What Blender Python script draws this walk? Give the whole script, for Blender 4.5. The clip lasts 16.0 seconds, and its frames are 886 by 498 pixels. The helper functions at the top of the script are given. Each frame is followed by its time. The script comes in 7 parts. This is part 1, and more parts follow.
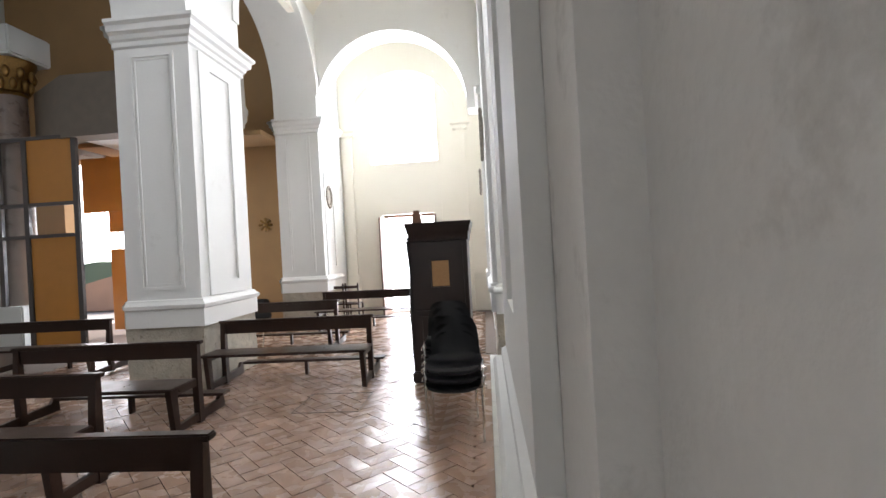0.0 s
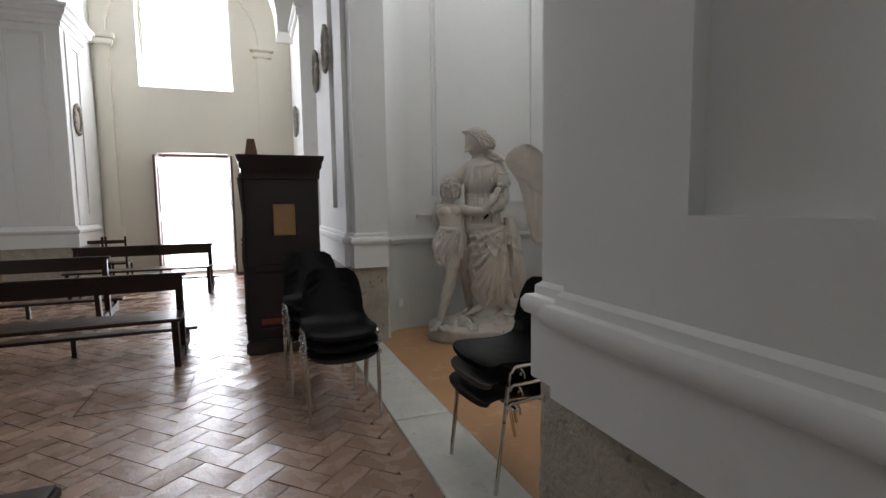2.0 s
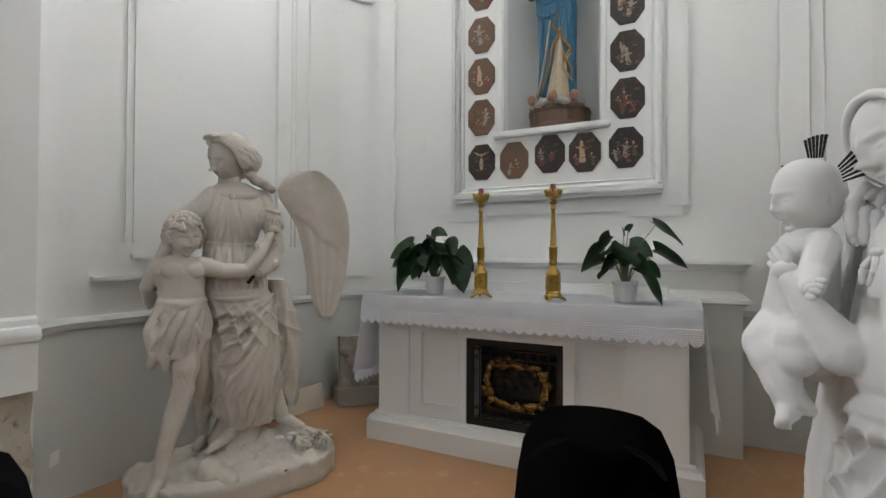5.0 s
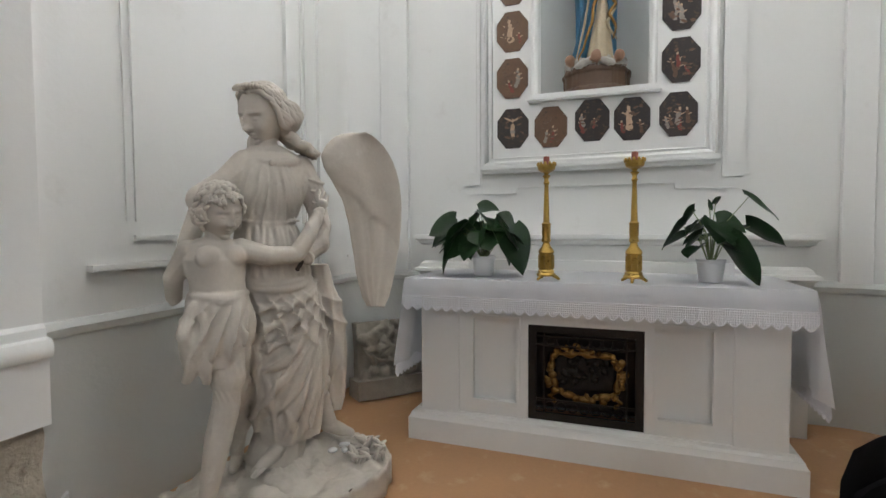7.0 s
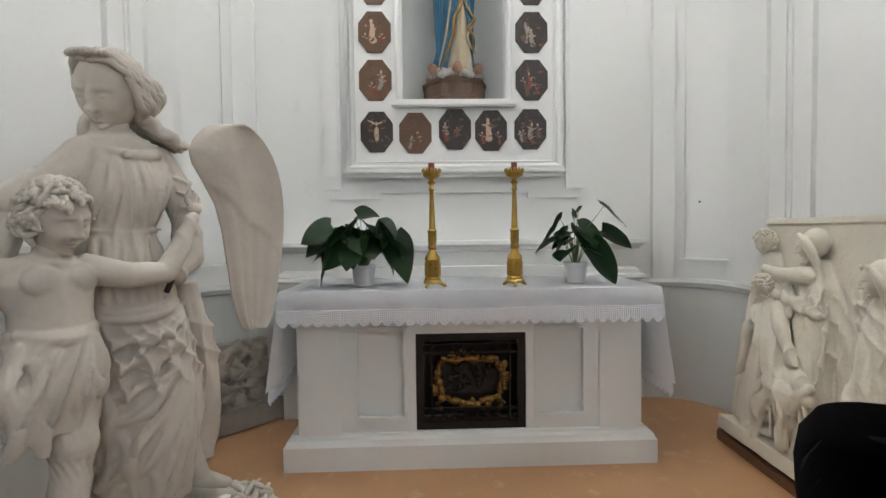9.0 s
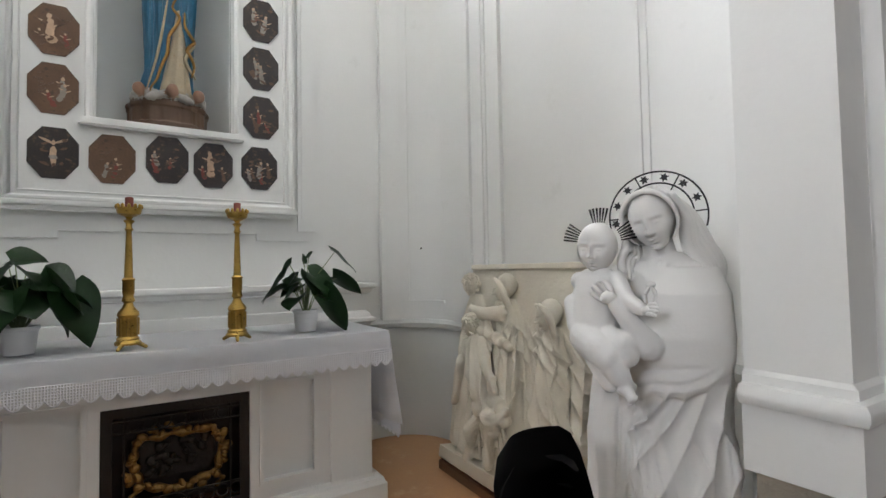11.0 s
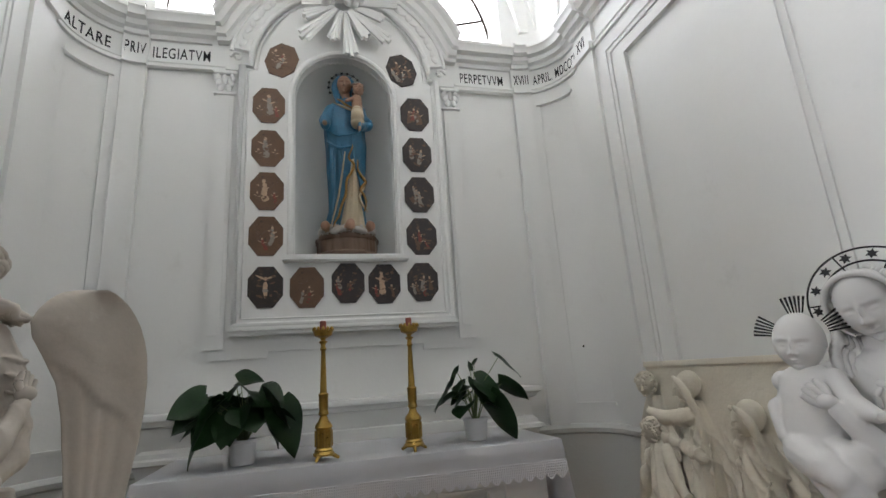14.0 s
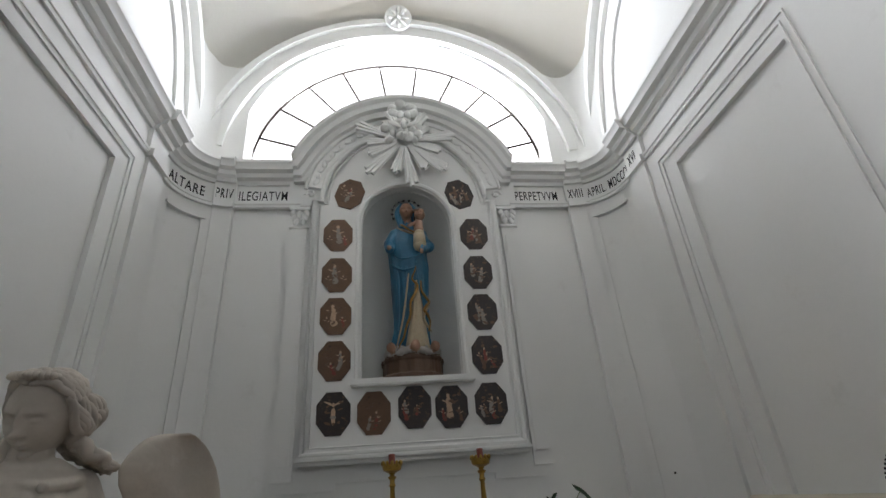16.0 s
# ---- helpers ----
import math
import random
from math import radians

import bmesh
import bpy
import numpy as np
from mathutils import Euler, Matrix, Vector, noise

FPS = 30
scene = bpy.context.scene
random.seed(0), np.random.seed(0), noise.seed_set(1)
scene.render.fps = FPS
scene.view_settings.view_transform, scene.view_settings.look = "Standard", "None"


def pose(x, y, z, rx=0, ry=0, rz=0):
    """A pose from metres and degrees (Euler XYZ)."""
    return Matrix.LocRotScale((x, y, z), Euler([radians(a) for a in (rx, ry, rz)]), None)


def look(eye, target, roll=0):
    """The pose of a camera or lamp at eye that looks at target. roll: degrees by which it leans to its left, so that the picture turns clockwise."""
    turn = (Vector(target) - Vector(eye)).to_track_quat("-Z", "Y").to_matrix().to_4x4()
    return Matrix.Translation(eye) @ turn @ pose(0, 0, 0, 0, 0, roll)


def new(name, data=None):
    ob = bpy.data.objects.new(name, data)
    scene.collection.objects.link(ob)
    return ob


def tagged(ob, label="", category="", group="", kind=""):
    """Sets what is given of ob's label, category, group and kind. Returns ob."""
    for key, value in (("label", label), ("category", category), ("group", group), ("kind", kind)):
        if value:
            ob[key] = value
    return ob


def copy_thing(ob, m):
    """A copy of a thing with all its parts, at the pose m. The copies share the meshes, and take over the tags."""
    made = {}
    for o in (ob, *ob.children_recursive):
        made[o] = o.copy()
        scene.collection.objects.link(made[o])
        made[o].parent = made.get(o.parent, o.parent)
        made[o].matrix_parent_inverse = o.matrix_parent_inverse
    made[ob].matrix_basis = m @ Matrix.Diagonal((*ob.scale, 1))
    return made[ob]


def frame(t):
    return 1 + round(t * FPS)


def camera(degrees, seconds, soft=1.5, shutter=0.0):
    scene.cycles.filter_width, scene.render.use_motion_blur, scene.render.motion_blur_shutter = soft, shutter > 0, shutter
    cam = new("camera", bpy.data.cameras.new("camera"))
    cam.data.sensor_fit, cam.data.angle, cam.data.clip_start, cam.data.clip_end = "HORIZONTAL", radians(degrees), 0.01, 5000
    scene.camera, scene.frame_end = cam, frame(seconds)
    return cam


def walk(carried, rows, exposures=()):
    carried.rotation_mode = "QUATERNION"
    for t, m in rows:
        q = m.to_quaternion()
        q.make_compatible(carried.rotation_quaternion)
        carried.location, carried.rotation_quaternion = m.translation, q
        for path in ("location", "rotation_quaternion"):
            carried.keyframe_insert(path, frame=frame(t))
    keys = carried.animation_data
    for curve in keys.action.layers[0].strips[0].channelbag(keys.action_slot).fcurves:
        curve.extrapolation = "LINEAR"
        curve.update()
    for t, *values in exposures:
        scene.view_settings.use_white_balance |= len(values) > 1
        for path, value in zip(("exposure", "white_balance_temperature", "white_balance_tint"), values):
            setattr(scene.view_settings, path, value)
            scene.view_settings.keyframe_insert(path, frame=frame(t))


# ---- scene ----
cam = camera(84.4, 16.0)
PATH = [
    (0, (0.322, -0.039, 1.558), (0.149, 1.954, 1.56), -3.2),
    (0.5, (0.088, 0.101, 1.475), (-0.072, 2.095, 1.459), -1.8),
    (1, (-0.152, 0.3, 1.431), (-0.103, 2.297, 1.348), -0.8),
    (1.5, (-0.362, 0.511, 1.425), (0.047, 2.46, 1.245), -0.7),
    (2, (-0.513, 0.79, 1.414), (0.211, 2.645, 1.228), -0.8),
    (2.5, (-0.551, 1.086, 1.423), (0.444, 2.812, 1.25), -1.0),
    (3, (-0.578, 1.404, 1.43), (0.697, 2.938, 1.281), -0.5),
    (3.5, (-0.469, 1.765, 1.444), (0.972, 3.147, 1.322), -0.8),
    (4, (-0.401, 2.076, 1.46), (1.153, 3.333, 1.37), -1.2),
    (4.2, (-0.434, 2.249, 1.438), (1.183, 3.425, 1.38), -0.9),
    (6.3, (-0.405, 3.445, 1.418), (1.453, 4.185, 1.452), 0.8),
    (6.5, (-0.392, 3.532, 1.422), (1.466, 4.272, 1.439), 0.5),
    (7, (-0.344, 3.719, 1.452), (1.534, 4.404, 1.371), -0.3),
    (7.5, (-0.37, 3.882, 1.443), (1.559, 4.385, 1.283), -0.1),
    (8, (-0.388, 4.045, 1.457), (1.576, 4.38, 1.286), 0.0),
    (8.5, (-0.286, 4.157, 1.454), (1.698, 4.379, 1.325), -0.3),
    (9, (-0.271, 4.2, 1.475), (1.726, 4.134, 1.405), -0.7),
    (9.5, (-0.253, 4.17, 1.49), (1.678, 3.649, 1.478), -0.0),
    (10, (-0.213, 4.131, 1.485), (1.579, 3.243, 1.513), 0.4),
    (10.2, (-0.183, 4.129, 1.494), (1.552, 3.133, 1.52), 0.4),
    (12.3, (-0.188, 4.081, 1.525), (1.525, 3.057, 1.663), -2.5),
    (12.5, (-0.185, 4.101, 1.541), (1.572, 3.158, 1.698), -2.5),
    (13, (-0.213, 4.121, 1.527), (1.629, 3.384, 1.776), -3.0),
    (13.5, (-0.23, 4.154, 1.527), (1.642, 3.554, 1.897), -3.3),
    (14, (-0.239, 4.187, 1.564), (1.637, 3.695, 2.05), -3.9),
    (14.5, (-0.247, 4.195, 1.584), (1.62, 3.78, 2.172), -4.3),
    (15, (-0.259, 4.212, 1.607), (1.587, 3.848, 2.286), -4.6),
    (15.5, (-0.281, 4.216, 1.626), (1.53, 3.912, 2.417), -4.6),
    (16, (-0.292, 4.215, 1.667), (1.476, 3.96, 2.568), -4.5),
]
EXPOSURES = [(0.0, 0.55, 6500, 17), (0.5, 0.14, 6500, 17), (1.0, -0.14, 6500, 17), (1.5, -0.28, 6500, 17), (2.5, -0.65, 6500, 17), (3.5, -0.66, 6500, 17), (4.0, -0.28, 6500, 17), (6.5, 0.36, 6500, 17), (7.0, 0.40, 6500, 17), (8.5, 0.48, 6500, 17), (9.0, 0.54, 6500, 17), (10.0, 0.38, 6500, 17), (12.5, -0.02, 6500, 17), (13.5, -0.12, 6500, 17), (14.5, -0.52, 6500, 17), (16.0, -0.95, 6500, 17)]
walk(cam, [(t, look(eye, target, roll)) for t, eye, target, roll in PATH], EXPOSURES)

# ---- light ----
world = bpy.data.worlds.new("sky")
world.use_nodes = True
scene.world = world
sky = world.node_tree.nodes.new("ShaderNodeTexSky")
sky.sky_type, sky.sun_disc = "NISHITA", False
sky.sun_elevation, sky.sun_rotation = radians(48), radians(20)
world.node_tree.links.new(sky.outputs[0], world.node_tree.nodes["Background"].inputs[0])
world.node_tree.nodes["Background"].inputs[1].default_value = 0.12
sun = new("sun", bpy.data.lights.new("sun", "SUN"))
sun.data.energy, sun.data.angle, sun.data.color = 3.0, radians(0.5), (1.0, 0.95, 0.87)
sun.matrix_world = look((0, 30, 30), (-3, 12, 0))


def opening_light(name, eye, target, w, h, watts, color):
    lamp = new(name, bpy.data.lights.new(name, "AREA"))
    lamp.data.shape, lamp.data.size, lamp.data.size_y = "RECTANGLE", w, h
    lamp.data.energy, lamp.data.color = watts, color
    lamp.matrix_world = look(eye, target)
    return lamp


SKYLIGHT = (0.84, 0.925, 1.0)
opening_light("facade_window_light", (-1.58, 12.3, 4.9), (-1.58, 6.0, 2.5), 1.6, 2.1, 190, SKYLIGHT)
opening_light("facade_door_light", (-1.6, 12.5, 1.3), (-1.6, 6.0, 0.9), 1.2, 2.3, 130, SKYLIGHT)
opening_light("lunette_light", (4.25, 3.95, 5.75), (2.2, 3.95, 6.6), 2.6, 1.2, 300, SKYLIGHT)
# added fill: a high nave window assumed out of view
opening_light("nave_fill_light", (-9.6, 0.0, 6.0), (-2.0, 2.0, 1.5), 3.0, 3.0, 95, SKYLIGHT)
opening_light("entrance_light", (-7.2, 10.7, 2.0), (-5.0, 5.0, 1.0), 1.2, 2.6, 120, SKYLIGHT)


# ---- materials ----
def material(name, color, rough=0.6, metal=0.0, vary=0.12, scale=3.0, grain=60.0, bump=0.15, stain=None, stain_at=0.62, per_piece=0.0, spec=0.5, coat=0.0):
    """A surface with variation at two scales, fine relief and optional stains."""
    m = bpy.data.materials.new(name)
    m.use_nodes = True
    nt, b = m.node_tree, m.node_tree.nodes["Principled BSDF"]
    N, L = nt.nodes.new, nt.links.new
    tc = N("ShaderNodeTexCoord")
    big, fine = N("ShaderNodeTexNoise"), N("ShaderNodeTexNoise")
    big.inputs["Scale"].default_value, big.inputs["Detail"].default_value = scale, 6
    fine.inputs["Scale"].default_value, fine.inputs["Detail"].default_value = grain, 4
    L(tc.outputs["Object"], big.inputs["Vector"]), L(tc.outputs["Object"], fine.inputs["Vector"])
    mix = N("ShaderNodeMixRGB")
    mix.inputs[1].default_value = [c * (1 - vary) for c in color] + [1]
    mix.inputs[2].default_value = [min(1, c * (1 + vary)) for c in color] + [1]
    half = N("ShaderNodeMath")
    half.operation = "MULTIPLY_ADD"
    half.inputs[1].default_value, half.inputs[2].default_value = 0.35, 0.0
    L(fine.outputs[0], half.inputs[0])
    add = N("ShaderNodeMath")
    add.operation = "MULTIPLY_ADD"
    add.inputs[1].default_value = 0.9
    L(big.outputs[0], add.inputs[0]), L(half.outputs[0], add.inputs[2])
    L(add.outputs[0], mix.inputs[0])
    out = mix.outputs[0]
    if stain:
        spots, ramp, over = N("ShaderNodeTexNoise"), N("ShaderNodeValToRGB"), N("ShaderNodeMixRGB")
        spots.inputs["Scale"].default_value, spots.inputs["Detail"].default_value, spots.inputs["Roughness"].default_value = scale * 2.3, 9, 0.65
        L(tc.outputs["Object"], spots.inputs["Vector"])
        ramp.color_ramp.elements[0].position, ramp.color_ramp.elements[1].position = stain_at, min(1, stain_at + 0.12)
        L(spots.outputs[0], ramp.inputs[0]), L(ramp.outputs[0], over.inputs[0]), L(out, over.inputs[1])
        over.inputs[2].default_value = [*stain, 1]
        out = over.outputs[0]
    if per_piece:
        info, tint = N("ShaderNodeObjectInfo"), N("ShaderNodeHueSaturation")
        geo, pick = N("ShaderNodeNewGeometry"), N("ShaderNodeMath")
        pick.operation = "ADD"
        L(info.outputs["Random"], pick.inputs[0]), L(geo.outputs["Random Per Island"], pick.inputs[1])
        val = N("ShaderNodeMath")
        val.operation = "MULTIPLY_ADD"
        val.inputs[1].default_value, val.inputs[2].default_value = per_piece, 1 - per_piece
        L(pick.outputs[0], val.inputs[0]), L(val.outputs[0], tint.inputs["Value"]), L(out, tint.inputs["Color"])
        out = tint.outputs[0]
    L(out, b.inputs["Base Color"])
    rr = N("ShaderNodeMapRange")
    rr.inputs["To Min"].default_value, rr.inputs["To Max"].default_value = max(0.03, rough - 0.12), min(1, rough + 0.12)
    L(big.outputs[0], rr.inputs["Value"]), L(rr.outputs[0], b.inputs["Roughness"])
    b.inputs["Metallic"].default_value, b.inputs["Specular IOR Level"].default_value = metal, spec
    b.inputs["Coat Weight"].default_value = coat
    if bump:
        bp = N("ShaderNodeBump")
        bp.inputs["Strength"].default_value, bp.inputs["Distance"].default_value = bump, 0.01
        mixh = N("ShaderNodeMath")
        mixh.operation = "MULTIPLY_ADD"
        mixh.inputs[1].default_value = 2.0
        L(big.outputs[0], mixh.inputs[0]), L(fine.outputs[0], mixh.inputs[2])
        L(mixh.outputs[0], bp.inputs["Height"]), L(bp.outputs[0], b.inputs["Normal"])
    return m


def glowing(name, color, strength):
    m = bpy.data.materials.new(name)
    m.use_nodes = True
    b = m.node_tree.nodes["Principled BSDF"]
    b.inputs["Base Color"].default_value = (0, 0, 0, 1)
    b.inputs["Emission Color"].default_value, b.inputs["Emission Strength"].default_value = (*color, 1), strength
    return m


def clear_glass(name):
    m = bpy.data.materials.new(name)
    m.use_nodes = True
    b = m.node_tree.nodes["Principled BSDF"]
    b.inputs["Base Color"].default_value, b.inputs["Roughness"].default_value = (0.95, 0.97, 0.97, 1), 0.03
    b.inputs["Transmission Weight"].default_value, b.inputs["IOR"].default_value = 1.0, 1.3
    return m


PLASTER = material("white_plaster", (0.80, 0.80, 0.77), 0.75, vary=0.04, scale=1.3, grain=38, bump=0.09, stain=(0.74, 0.735, 0.70), stain_at=0.62)
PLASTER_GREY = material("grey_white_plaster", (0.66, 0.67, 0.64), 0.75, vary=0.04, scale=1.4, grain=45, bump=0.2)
PLASTER_CREAM = material("cream_plaster", (0.84, 0.80, 0.69), 0.8, vary=0.03, scale=1.2, grain=40, bump=0.15)
PLASTER_VAULT = material("pale_vault_plaster", (0.86, 0.84, 0.77), 0.8, vary=0.03, scale=1.2, grain=40, bump=0.12)
OCHRE = material("ochre_wall", (0.36, 0.22, 0.10), 0.8, vary=0.15, scale=2, bump=0.2)
STONE = material("rough_travertine", (0.40, 0.36, 0.29), 0.85, vary=0.35, scale=7, grain=40, bump=1.0, stain=(0.22, 0.19, 0.15), stain_at=0.58)
TILE = material("worn_terracotta", (0.30, 0.195, 0.14), 0.27, vary=0.22, scale=5, grain=70, bump=0.22, stain=(0.27, 0.19, 0.15), stain_at=0.6, per_piece=0.16)
GROUT = material("grey_mortar", (0.16, 0.125, 0.10), 0.9, vary=0.2, scale=8, bump=0.4)
COTTO = material("polished_cotto_floor", (0.47, 0.26, 0.125), 0.5, vary=0.2, scale=2.2, grain=40, bump=0.08, stain=(0.56, 0.36, 0.20), stain_at=0.56)
MARBLE = material("grey_marble", (0.60, 0.60, 0.56), 0.35, vary=0.3, scale=4, grain=25, bump=0.05, stain=(0.36, 0.36, 0.34), stain_at=0.6)
WALNUT = material("dark_varnished_wood", (0.026, 0.012, 0.007), 0.32, spec=0.35, vary=0.4, scale=6, grain=90, bump=0.08)
EBONY = material("blackened_wood", (0.018, 0.011, 0.009), 0.35, vary=0.4, scale=6, grain=90, bump=0.1)
BLACK = material("black_moulded_plastic", (0.011, 0.011, 0.012), 0.38, vary=0.15, scale=10, grain=300, bump=0.12)
CHROME = material("chrome_tube", (0.62, 0.61, 0.58), 0.16, metal=1.0, vary=0.1, scale=30, bump=0.0)
BRASS = material("aged_brass", (0.42, 0.27, 0.07), 0.32, metal=1.0, vary=0.35, scale=20, grain=120, bump=0.15, stain=(0.13, 0.085, 0.03), stain_at=0.58)
GILT = material("dull_gilding", (0.25, 0.145, 0.045), 0.4, metal=0.9, vary=0.4, scale=25, grain=120, bump=0.3, stain=(0.10, 0.06, 0.03), stain_at=0.55)
IRON = material("dark_iron", (0.035, 0.028, 0.022), 0.55, metal=0.7, vary=0.3, scale=30, bump=0.2)
WIRE = material("black_iron_wire", (0.012, 0.012, 0.012), 0.5, metal=0.5, vary=0.2, scale=30, bump=0.0)
LINEN = material("white_linen", (0.95, 0.955, 0.97), 0.85, vary=0.02, scale=5, grain=350, bump=0.12)
LACE = material("white_crochet_lace", (0.87, 0.88, 0.91), 0.9, vary=0.03, scale=20, grain=300, bump=0.3)
CANDLE = material("red_candle_wax", (0.27, 0.075, 0.05), 0.5, vary=0.1, scale=20, bump=0.05)
LEAF = material("dark_green_leaf", (0.022, 0.066, 0.020), 0.34, vary=0.35, scale=14, grain=60, bump=0.12, per_piece=0.2)
STEM = material("pale_green_stem", (0.20, 0.26, 0.12), 0.5, vary=0.15, scale=20, bump=0.05)
POT = material("white_plastic_pot", (0.78, 0.78, 0.77), 0.35, vary=0.02, scale=8, bump=0.02)
SOIL = material("potting_soil", (0.03, 0.022, 0.016), 0.95, vary=0.4, scale=40, bump=0.8)
GYPSUM = material("dusty_plaster_cast", (0.57, 0.52, 0.45), 0.8, vary=0.18, scale=5, grain=45, bump=0.12, stain=(0.64, 0.60, 0.53), stain_at=0.60)
GYPSUM_WHITE = material("white_plaster_cast", (0.74, 0.73, 0.70), 0.6, vary=0.04, scale=3, grain=60, bump=0.1)
GYPSUM_CREAM = material("cream_plaster_cast", (0.72, 0.67, 0.56), 0.75, vary=0.10, scale=5, grain=60, bump=0.3, stain=(0.56, 0.49, 0.37), stain_at=0.66)
GYPSUM_DARK = material("grimy_plaster_cast", (0.30, 0.27, 0.225), 0.85, vary=0.25, scale=9, grain=60, bump=0.5)
BLUE = material("blue_paint", (0.018, 0.115, 0.20), 0.38, vary=0.3, scale=10, grain=60, bump=0.1, stain=(0.03, 0.19, 0.29), stain_at=0.58)
ROBE = material("gold_flecked_cream_paint", (0.40, 0.33, 0.22), 0.4, vary=0.2, scale=18, bump=0.1, stain=(0.36, 0.22, 0.06), stain_at=0.60)
SKIN = material("flesh_paint", (0.29, 0.16, 0.10), 0.45, vary=0.1, scale=10, bump=0.05)
HAIR = material("brown_paint", (0.10, 0.055, 0.03), 0.5, vary=0.2, scale=20, bump=0.1)
CLOUD = material("grey_cloud_paint", (0.33, 0.31, 0.28), 0.5, vary=0.2, scale=12, bump=0.1, stain=(0.40, 0.25, 0.06), stain_at=0.64)
ORANGE = material("amber_panel", (0.50, 0.21, 0.035), 0.4, vary=0.12, scale=4, bump=0.03)
BROWN_FRAME = material("brown_metal_frame", (0.07, 0.06, 0.055), 0.4, vary=0.15, scale=10, bump=0.03)
INK = material("black_lettering", (0.012, 0.012, 0.012), 0.7, vary=0.2, scale=30, bump=0.0)
CANVAS_DARK = material("dark_brown_oil_paint", (0.028, 0.019, 0.015), 0.42, vary=0.5, scale=14, grain=80, bump=0.15, stain=(0.11, 0.065, 0.035), stain_at=0.56)
CANVAS_WARM = material("warm_brown_oil_paint", (0.12, 0.062, 0.03), 0.42, vary=0.4, scale=12, grain=80, bump=0.15, stain=(0.07, 0.04, 0.022), stain_at=0.55)
DAUB_FLESH = material("flesh_oil_paint", (0.46, 0.31, 0.20), 0.45, vary=0.3, scale=40, bump=0.1)
DAUB_RED = material("red_oil_paint", (0.19, 0.04, 0.025), 0.45, vary=0.35, scale=30, bump=0.1)
DAUB_BROWN = material("umber_oil_paint", (0.12, 0.065, 0.035), 0.45, vary=0.4, scale=30, bump=0.1)
DAUB_GREY = material("grey_oil_paint", (0.25, 0.22, 0.18), 0.45, vary=0.3, scale=30, bump=0.1)
RATTAN = material("woven_cane", (0.33, 0.18, 0.07), 0.6, vary=0.25, scale=60, grain=260, bump=0.5)
DOORWOOD = material("brown_door_wood", (0.14, 0.065, 0.032), 0.45, vary=0.3, scale=7, grain=80, bump=0.15)
GREEN_HILL = material("hazy_hillside", (0.16, 0.20, 0.13), 0.9, vary=0.3, scale=0.4, bump=0.0)
ROOFTILE = material("clay_roof", (0.38, 0.24, 0.17), 0.85, vary=0.25, scale=1, bump=0.0)
PAVING = material("sunlit_paving", (0.50, 0.47, 0.42), 0.8, vary=0.15, scale=2, bump=0.2)
DAYLIGHT = glowing("bright_sky_backdrop", (0.97, 0.985, 1.0), 5.0)
PLASTER_FLAKED = material("flaking_wall_plaster", (0.80, 0.785, 0.75), 0.85, vary=0.12, scale=2.2, grain=55, bump=0.2, stain=(0.62, 0.60, 0.56), stain_at=0.58)


# ---- builders ----
def finish(bm, name, mats, smooth=35):
    me = bpy.data.meshes.new(name)
    bm.normal_update()
    bm.to_mesh(me)
    bm.free()
    for m in (mats if isinstance(mats, (list, tuple)) else [mats]):
        me.materials.append(m)
    if smooth:
        me.polygons.foreach_set("use_smooth", [True] * len(me.polygons))
        me.set_sharp_from_angle(angle=radians(smooth))
    return me


def thing(name, m, label, category, group=""):
    e = new(name)
    e.empty_display_size = 0.1
    e.matrix_world = m
    return tagged(e, label, category, group)


def part(name, bm, mat, parent, label="", smooth=35):
    ob = new(name, finish(bm, name, mat, smooth))
    ob.parent = parent
    return tagged(ob, label) if label else ob


def solid(name, bm, mat, label, category, group="", m=None, smooth=35):
    ob = new(name, finish(bm, name, mat, smooth))
    if m is not None:
        ob.matrix_world = m
    return tagged(ob, label, category, group)


def struct(name, bm, mat, label="", smooth=35):
    return tagged(new(name, finish(bm, name, mat, smooth)), label, "", "", "structure")


def box(bm, x0, y0, z0, x1, y1, z1, bevel=0.0, m=None):
    r = bmesh.ops.create_cube(bm, size=1.0)
    for v in r["verts"]:
        v.co = Vector(((x0 + x1) / 2 + v.co.x * (x1 - x0), (y0 + y1) / 2 + v.co.y * (y1 - y0), (z0 + z1) / 2 + v.co.z * (z1 - z0)))
    vs = r["verts"]
    if bevel:
        es = {e for v in vs for e in v.link_edges}
        vs = bmesh.ops.bevel(bm, geom=list(es), offset=bevel, segments=2, affect="EDGES")["verts"]
    if m is not None:
        bmesh.ops.transform(bm, matrix=m, verts=list({v for f in {f for v in vs for f in v.link_faces} for v in f.verts}))
    return bm


def new_box(*a, **k):
    return box(bmesh.new(), *a, **k)


